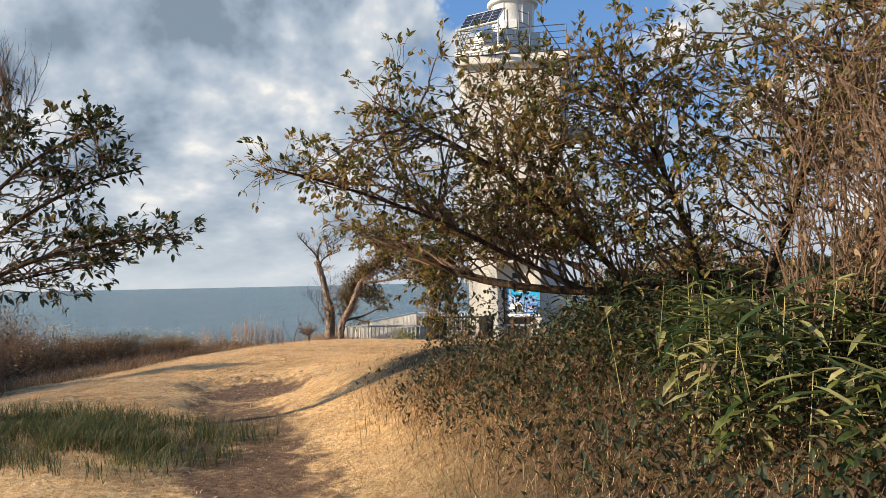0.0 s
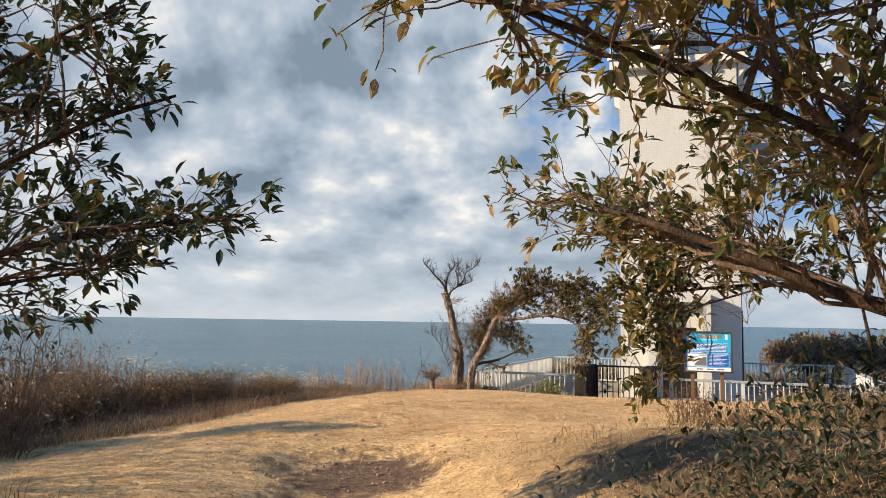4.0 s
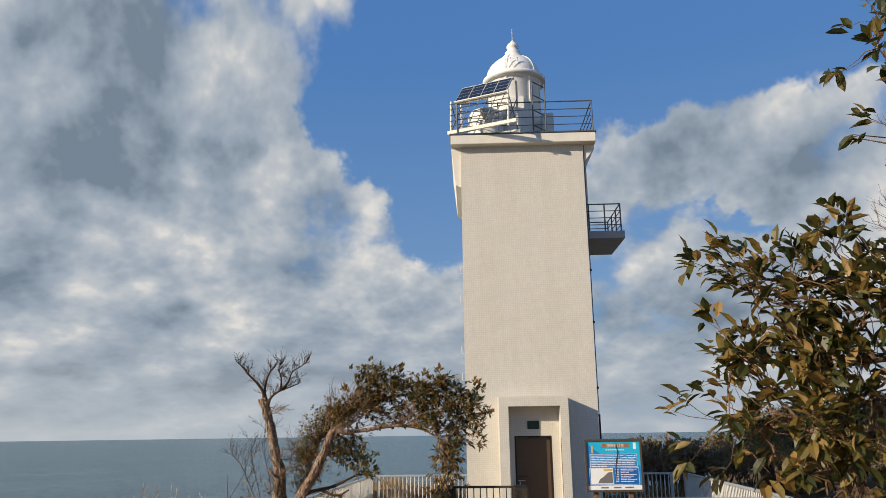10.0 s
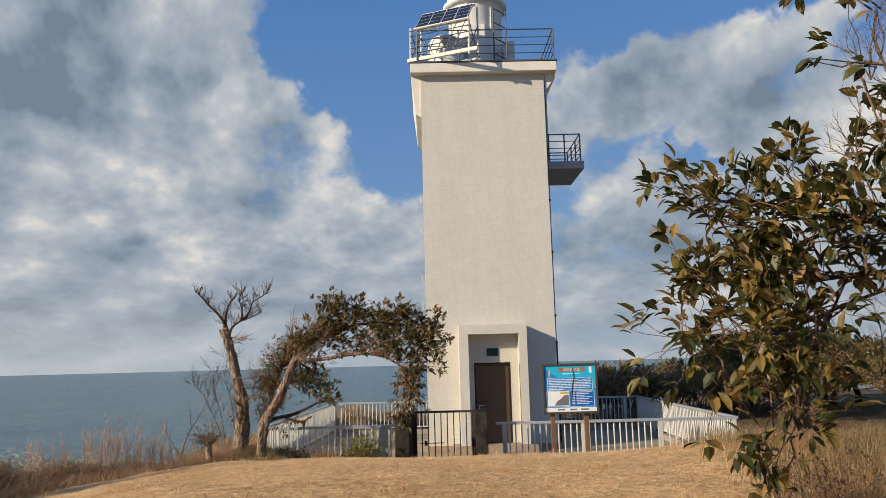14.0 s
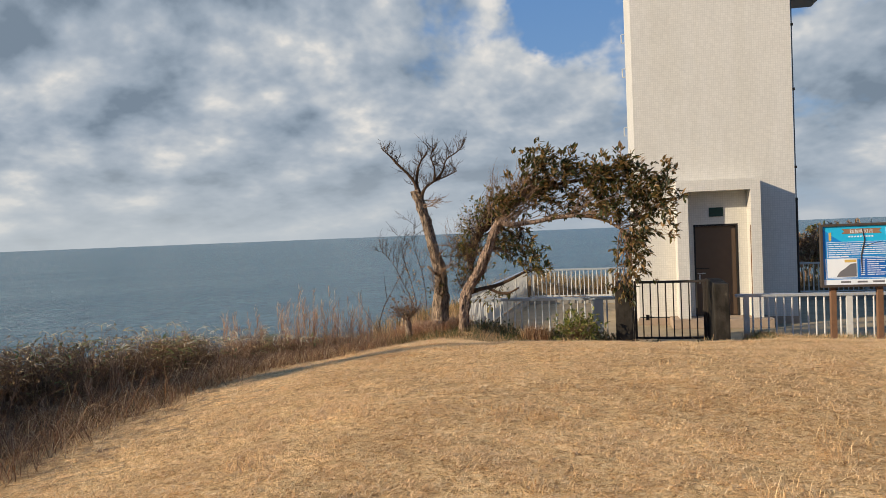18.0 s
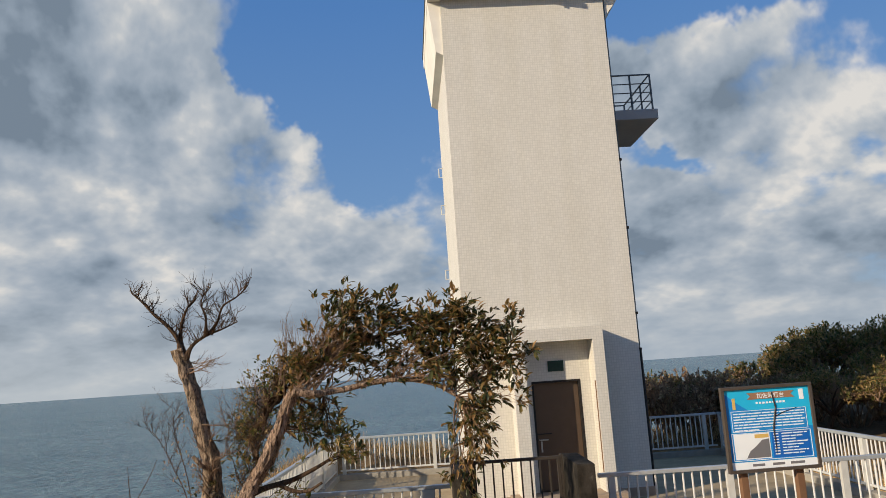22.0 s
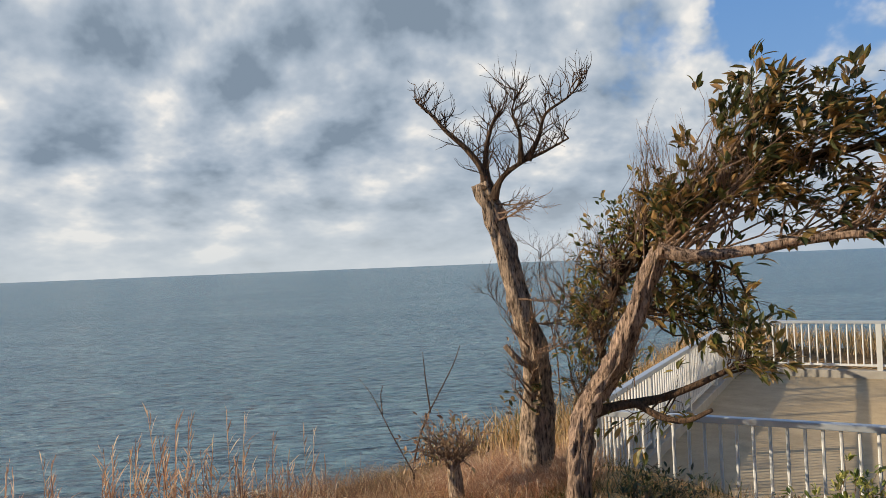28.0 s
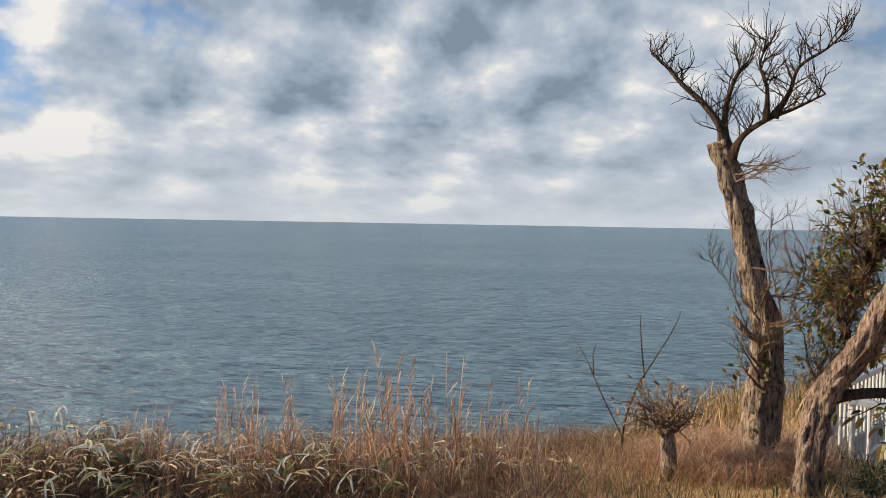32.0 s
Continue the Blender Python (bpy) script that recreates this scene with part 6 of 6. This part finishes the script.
# ---- grasses ----
def strew(name, label, mat, count, area, height, width, lean, allow, cat="grass", droop=0.15, comb=0.0):
    b = Build()
    x0, x1, y0, y1 = area
    made = tries = 0
    while made < count and tries < count * 6:
        tries += 1
        x, y = rnd.uniform(x0, x1), rnd.uniform(y0, y1)
        if rnd.random() > allow(x, y):
            continue
        a = rnd.uniform(0, 6.283)
        if comb:
            a = comb * noise.noise(Vector((x * 0.8, y * 0.8, 21.0))) * 5.0 + rnd.gauss(0, 1.5)
        h = height * rnd.uniform(0.5, 1.25)
        l = lean * h * rnd.uniform(0.3, 1.3)
        b.blade(Vector((x, y, ground_z(x, y) - 0.004)), Vector((math.cos(a) * l, math.sin(a) * l, 0)), h, width * rnd.uniform(0.7, 1.3), droop * rnd.uniform(0, 2))
        made += 1
    o = new(name, b.mesh(name, mat))
    return tagged(o, label, cat, kind="stuff")


def lawn_here(x, y):
    if in_terrace(x, y, 0.05):
        return 0.0
    return max(0.0, 1 - wildness(x, y) * 0.8) * max(0.03, 1 - 1.15 * bareness(x, y)) * (0.10 + 0.90 * smooth01(-0.12, 0.25, noise.noise(Vector((x * 7.0, y * 7.0, 8.0))) + 0.5 * noise.noise(Vector((x * 2.2, y * 2.2, 3.0)))))


strew("lawn_grass", "short dry straw-coloured mown grass", M_STRAW, 290000, (-7.0, 4.0, -22.5, -5.0), 0.026, 0.0044, 3.4, lawn_here, droop=0.3, comb=1.0)
strew("lawn_grass", "short dry straw-coloured mown grass", M_STRAW, 26000, (-4.0, 6.0, -27.5, -22.5), 0.030, 0.0044, 3.0, lawn_here, droop=0.3, comb=1.0)


def rough_here(x, y):
    if in_terrace(x, y, 0.02) or x < left_edge(y) - 1.2:
        return 0.0
    w = wildness(x, y)
    band = smooth01(0.05, 0.5, w)
    fence = max(smooth01(-6.3, -5.0, y), smooth01(-7.6, -6.4, y) * smooth01(-3.9, -4.6, x)) * (0 if -2.2 < x < -0.2 else 1)
    tuft = smooth01(0.0, 0.35, noise.noise(Vector((x * 1.7, y * 1.7, 3.0))))
    right = 0.5 * smooth01(1.6, 3.0, x - 0.12 * (y + 12)) * smooth01(-6.5, -8.5, y) * smooth01(-20, -17, y)
    fence *= 0.45 if x > -0.3 else 1.0
    return max(band * (0.4 + 0.6 * tuft) * (0.16 if path_side(x, y) > 0 and y < -13 and x > -2 else 1), fence * (0.3 + 0.7 * tuft), right * tuft)


def tuft_here(x, y):
    return lawn_here(x, y) * smooth01(0.28, 0.5, noise.noise(Vector((x * 2.1, y * 2.1, 31.0))))


strew("grass_tuft", "taller pale tufts in the dry lawn", M_STRAW, 14000, (-6.0, 3.0, -18.5, -5.6), 0.085, 0.0035, 1.0, tuft_here)
strew("russet_tangle", "russet and straw tangle of dry stems on the cliff edge", M_TANGLE, 46000, (-9.0, -4.6, -21.0, -5.0), 0.22, 0.0040, 1.6, lambda x, y: 0.0 if in_terrace(x, y, 0.05) or x < left_edge(y) - 1.0 else smooth01(-5.5, -6.4, x + 0.28 * math.sin(y * 0.9) - 0.5 * smooth01(-9, -6, y)))
strew("orange_tuft", "orange dry grass tuft before the fence", M_TANGLE, 700, (-3.7, -3.1, -5.75, -5.35), 0.36, 0.005, 0.6, lambda x, y: smooth01(0.32, 0.1, math.hypot(x + 3.4, y + 5.55)))
strew("orange_tuft", "orange-brown dry grass mound under the old tree", M_REED, 5200, (-6.3, -4.55, -6.0, -4.5), 0.30, 0.005, 1.3, lambda x, y: 0.0 if in_terrace(x, y, 0.03) else smooth01(0.85, 0.3, math.hypot((x + 5.3), (y + 5.2))), droop=0.3)
strew("weed", "low green and brown weeds along the fence", M_GREENGRASS, 4500, (-5.6, 4.8, -6.4, -4.5), 0.13, 0.008, 0.9, lambda x, y: 0.0 if in_terrace(x, y, 0.03) else smooth01(-6.2, -5.2, y) * (0.15 if -2.0 < x < -0.4 else 1) * smooth01(-0.2, 0.25, noise.noise(Vector((x * 2.0, y * 2.0, 12.0)))))
strew("rough_grass", "long dry brown grass at the lawn's edge", M_ROUGH, 64000, (-9.2, 6.5, -27.0, -4.4), 0.15, 0.0042, 1.7, rough_here)
strew("rough_grass", "long dry brown grass round the terrace", M_ROUGH, 9000, (-6.8, 5.8, -4.4, 7.4), 0.42, 0.012, 0.7, rough_here)


def green_here(x, y):
    a = 1.0 * math.exp(-(((x + 1.75) / 0.85) ** 2 + ((y + 21.1) / 0.85) ** 2))
    b2 = 0.45 * smooth01(1.2, 2.0, path_side(x, y)) * smooth01(4.0, 2.4, path_side(x, y)) * smooth01(-18.8, -20.8, y)
    c = 0.9 * math.exp(-(((x + 5.0) / 0.9) ** 2 + ((y + 6.5) / 0.5) ** 2))
    return max(a, b2 * 0.8, c)


strew("green_grass", "tufts of green and yellow grass", M_GREENGRASS, 20000, (-6.5, 6.0, -27.0, -5.5), 0.17, 0.005, 0.9, green_here)


def straw_tall(x, y):
    return smooth01(1.7, 2.8, x - 0.14 * (y + 12)) * smooth01(-7, -8.5, y) * smooth01(-16.8, -15.5, y)


strew("tall_dry_grass", "tall pale dry grass beside the lawn", M_ROUGH, 26000, (0.5, 6.5, -19.0, -7.0), 0.27, 0.0032, 0.8, straw_tall)

strew("bank_grass", "russet and straw dry grass at the foot of the bank", M_TANGLE, 8000, (-0.5, 4.5, -26.5, -17.5), 0.12, 0.0042, 1.3, lambda x, y: smooth01(1.4, 1.9, path_side(x, y)) * smooth01(3.2, 2.3, path_side(x, y)) * smooth01(-18.8, -20.5, y), droop=0.2)
strew("green_tussock", "dense green grass tussocks beside the path", M_GREENGRASS, 15000, (-3.6, 0.3, -22.8, -19.8), 0.17, 0.0055, 0.9, lambda x, y: math.exp(-(((x + 1.7) / 1.2) ** 2 + ((y + 21.3) / 0.85) ** 2)) * smooth01(-0.3, 0.2, noise.noise(Vector((x * 2.2, y * 2.2, 44.0)))))
strew("fence_straw", "long curling straw tufts at the foot of the fence", M_STRAW, 9000, (-0.1, 4.9, -6.0, -4.5), 0.13, 0.0045, 1.3, lambda x, y: 0.0 if in_terrace(x, y, 0.03) else smooth01(-5.9, -5.0, y) * smooth01(-0.1, 0.3, noise.noise(Vector((x * 2.4, y * 2.4, 17.0)))), droop=0.35)

wb = Build()
for _ in range(5200):
    x, y = rnd.uniform(-4.4, -0.3), rnd.uniform(-6.1, -4.55)
    if rnd.random() > smooth01(-6.1, -5.4, y) * smooth01(-0.25, 0.2, noise.noise(Vector((x * 1.8, y * 1.8, 70.0)))):
        continue
    p = Vector((x, y, ground_z(x, y) + rnd.uniform(0.0, 0.13)))
    wb.leaf(p, (rvec(1) + Vector((0, 0, 0.5))).normalized(), Vector((0, 0, 1)), rnd.uniform(0.04, 0.085), rnd.uniform(0.015, 0.03))
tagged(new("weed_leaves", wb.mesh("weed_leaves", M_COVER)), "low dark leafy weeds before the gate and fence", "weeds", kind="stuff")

# reeds on the cliff edge
reed_kinds = []
for v in range(3):
    root = thing("reed_clump", "russet dry reed stalks with pale plumes", "reeds", "reeds on the cliff edge")
    st, pl = Build(), Build()
    for _ in range(9 + 3 * v):
        a, rr = rnd.uniform(0, 6.28), 0.2 * math.sqrt(rnd.random())
        p = Vector((rr * math.cos(a), rr * math.sin(a), -0.05))
        h = rnd.uniform(0.5, 0.95)
        tip = p + Vector((rnd.uniform(-0.1, 0.1), rnd.uniform(-0.1, 0.1), h))
        st.tube([p, p.lerp(tip, 0.5) + rvec(0.015), tip], [0.0036, 0.003, 0.0016], 4, False)
        dr = Vector((rnd.uniform(-0.5, 1.0), rnd.uniform(-0.5, 0.5), 0.1)).normalized()
        for k in range(9):
            q = p.lerp(tip, 0.55 + 0.05 * k)
            pl.leaf(q, (dr * 0.5 + rvec(0.3) + Vector((0, 0, 0.9))).normalized(), rvec(1).normalized(), rnd.uniform(0.07, 0.14), 0.0075)
        for _ in range(4):
            q = p.lerp(tip, rnd.uniform(0.1, 0.7))
            pl.leaf(q, (rvec(0.9) + Vector((0, 0, 0.8))).normalized(), Vector((0, 0, 1)), rnd.uniform(0.15, 0.3), 0.010)
    part("stalk", st, M_REED, root)
    part("plume", pl, M_REED, root)
    reed_kinds.append(root)
reed_used = set()
reed_spots = [(-6.6, -7.7, 1.25), (-6.80, -7.85, 1.05), (-6.38, -7.60, 1.12), (-7.2, -8.05, 0.95), (-7.5, -8.3, 0.9), (-5.95, -7.3, 0.95), (-5.75, -7.2, 0.7), (-6.15, -7.4, 0.8)]
for i in range(24):
    u = rnd.random()
    reed_spots.append((-8.2 + 2.3 * u + rnd.gauss(0, 0.15), -9.1 + 2.1 * u + rnd.gauss(0, 0.2), rnd.uniform(0.35, 0.65)))
for i in range(16):
    reed_spots.append((-7.4 + rnd.uniform(-0.8, 0.5), -13.0 + i * 0.3, rnd.uniform(0.28, 0.55)))
for i, (x, y, s) in enumerate(reed_spots):
    k = i % 3
    m = Matrix.Translation((x, y, ground_z(x, y))) @ Matrix.Rotation(rnd.uniform(-0.5, 0.5), 4, "Z") @ Matrix.Diagonal((s, s, s, 1))
    if k not in reed_used:
        reed_kinds[k].matrix_basis = m
        reed_used.add(k)
    else:
        o = copy_thing(reed_kinds[k], Matrix.Identity(4))
        o.matrix_basis = m

# withered pale leaves among the edge plants
pb = Build()
for _ in range(2400):
    y = rnd.uniform(-18.0, -6.2)
    x = along(y, HEDGE_FRONT) - 0.1 - rnd.random() * 1.4
    top = along(y, HEDGE_TALL) * 0.72
    p = Vector((x, y, ground_z(x, y) + top * (0.35 + 0.75 * rnd.random() ** 0.6)))
    a = rnd.uniform(0, 6.283)
    pb.leaf(p, Vector((math.cos(a), math.sin(a), rnd.uniform(-0.3, 0.45))), Vector((0, 0, 1)), rnd.uniform(0.05, 0.15), rnd.uniform(0.008, 0.020))
tagged(new("withered_leaves", pb.mesh("withered_leaves", M_STRAW)), "pale withered bamboo leaves on the cliff edge", "dead leaves", kind="stuff")

# bleached leaves in loose heads on bent stems, bowed over by the wind
bl, bs = Build(), Build()
for _ in range(150):
    y = rnd.uniform(-14.5, -6.6)
    x = along(y, HEDGE_FRONT) - 0.05 - rnd.random() * 1.1
    g = ground_z(x, y)
    top = Vector((x + rnd.gauss(0.06, 0.08), y + rnd.gauss(0, 0.08), g + along(y, HEDGE_TALL) * rnd.uniform(0.55, 1.0) + 0.05))
    base = Vector((x, y, g - 0.05))
    bs.tube([base, base.lerp(top, 0.55) + rvec(0.03), top], [0.004, 0.0032, 0.002], 4, False)
    for _ in range(rnd.randint(2, 5)):
        a = rnd.gauss(0.2, 1.1)
        d = Vector((math.cos(a), math.sin(a), rnd.uniform(-0.05, 0.6))).normalized()
        long, wide = rnd.uniform(0.07, 0.15), rnd.uniform(0.010, 0.022)
        mid = top + d * long * 0.85
        bl.leaf(top, d, Vector((0, 0, 1)) + rvec(0.4), long, wide)
        bl.leaf(mid, (d + Vector((0, 0, -rnd.uniform(0.5, 1.0)))).normalized(), d + Vector((0, 0, 0.5)), long * 0.8, wide * 0.8)
tagged(new("bleached_leaves", bl.mesh("bleached_leaves", M_PALELEAF)), "bleached bamboo leaves bowed over the cliff edge", "dead leaves", kind="stuff")
tagged(new("bamboo_stems", bs.mesh("bamboo_stems", M_TWIG)), "thin brown bamboo stems on the cliff edge", "stems", kind="stuff")

tf = Build()
for _ in range(46):
    y = rnd.uniform(-12.5, -6.4)
    x = along(y, HEDGE_FRONT) + 0.15 - rnd.random() * 1.2
    for _ in range(rnd.randint(4, 8)):
        a = rnd.uniform(0, 6.283)
        p = Vector((x + rnd.uniform(-0.05, 0.05), y + rnd.uniform(-0.05, 0.05), ground_z(x, y) + along(y, HEDGE_TALL) * rnd.uniform(0.3, 0.85)))
        tf.leaf(p, Vector((math.cos(a), math.sin(a), rnd.uniform(-0.1, 0.6))), Vector((0, 0, 1)), rnd.uniform(0.10, 0.22), rnd.uniform(0.016, 0.032))
tagged(new("bamboo_tufts", tf.mesh("bamboo_tufts", M_BUSH)), "yellow-green bamboo leaves among the cliff plants", "bamboo grass", kind="stuff")

tw = Build()
for _ in range(1100):
    y = rnd.uniform(-20.0, -6.0)
    x = -5.9 - rnd.random() * 2.2 + (max(0, y + 9) * 0.25)
    p = Vector((x, y, ground_z(x, y) - 0.03))
    e = p + Vector((rnd.uniform(-0.45, 0.45), rnd.uniform(-0.45, 0.45), rnd.uniform(0.15, 0.55)))
    m = p.lerp(e, 0.55) + Vector((0, 0, 0.12)) + rvec(0.05)
    tw.tube([p, p.lerp(m, 0.5) + rvec(0.02), m, m.lerp(e, 0.5) + rvec(0.03), e], taper(5, 0.0026, 0.0010), 3, False)
tagged(new("bramble_stems", tw.mesh("bramble_stems", M_TANGLE)), "thin dark arching bramble stems on the cliff edge", "bramble", kind="stuff")

# bamboo grass on the bank
sb = Build()
for _ in range(1300):
    x, y = rnd.uniform(2.6, 6.5), rnd.uniform(-26.2, -18.5)
    if path_side(x, y) < (2.3 if y < -22.5 else 2.9) or (y > -22 and rnd.random() < 0.6):
        continue
    z = ground_z(x, y)
    h = rnd.uniform(0.25, 0.72) * smooth01(1.2, 2.6, path_side(x, y))
    tip = Vector((x + rnd.uniform(-0.15, 0.15), y + rnd.uniform(-0.15, 0.15), z + h))
    sb.tube([(x, y, z - 0.03), tip], [0.004, 0.002], 3, False)
    for k in range(6):
        q = Vector((x, y, z)).lerp(tip, rnd.uniform(0.45, 1.0))
        a = rnd.uniform(0, 6.28)
        sb.leaf(q, Vector((math.cos(a), math.sin(a), rnd.uniform(-0.3, 0.6))), Vector((0, 0, 1)), rnd.uniform(0.16, 0.34), rnd.uniform(0.032, 0.058))
tagged(new("bamboo_grass", sb.mesh("bamboo_grass", M_SASA)), "broad-leaved bamboo grass on the bank", "bamboo grass", kind="stuff")
cb_ = Build()
for _ in range(110000):
    x, y = rnd.uniform(0.0, 6.0), rnd.uniform(-26.5, -16.5)
    s = path_side(x, y)
    mound = smooth01(-0.25, 0.35, noise.noise(Vector((x * 1.3, y * 1.3, 61.0))))
    if s < 1.6 or rnd.random() > (0.35 + 0.65 * mound) * smooth01(1.6, 2.3, s) * smooth01(-18.5, -20.5, y):
        continue
    p = Vector((x, y, ground_z(x, y) + rnd.uniform(0.01, 0.25 + 0.42 * mound) * smooth01(1.3, 2.6, s)))
    cb_.leaf(p, (rvec(1) + Vector((0, 0, 0.3))).normalized(), Vector((0, 0, 1)), rnd.uniform(0.035, 0.075), rnd.uniform(0.018, 0.035))
tagged(new("ground_cover", cb_.mesh("ground_cover", M_COVER)), "low leafy creeper on the bank, darkened for shade", "ground cover", kind="stuff")

# stones and clods on the worn earth
stone_me = []
for v in range(4):
    bm = bmesh.new()
    bmesh.ops.create_icosphere(bm, subdivisions=2, radius=1.0)
    for vert in bm.verts:
        vert.co *= 1 + 0.35 * noise.noise(vert.co * 1.3 + Vector((v * 7, 0, 0)))
        vert.co.z *= 0.6
    me = bpy.data.meshes.new("stone")
    bm.to_mesh(me)
    bm.free()
    me.materials.append(M_STONE)
    stone_me.append(me)
for i in range(150):
    x, y = rnd.gauss(-1.5, 0.8), rnd.gauss(-17.2, 0.5)
    if i > 110:
        s_ = rnd.uniform(0, 7)
        x, y = 3.0 - 0.503 * s_ + rnd.gauss(0, 0.3), -27 + 0.864 * s_ + rnd.gauss(0, 0.3)
    o = new("stone", stone_me[i % 4])
    r = rnd.uniform(0.008, 0.020) if i > 6 else rnd.uniform(0.022, 0.034)
    o.matrix_world = Matrix.Translation((x, y, ground_z(x, y) + r * 0.25)) @ Matrix.Rotation(rnd.uniform(0, 6), 4, "Z") @ Matrix.Diagonal((r, r * 0.8, r, 1))
    tagged(o, "small pale stone on bare earth", "stone", "stones on the path")
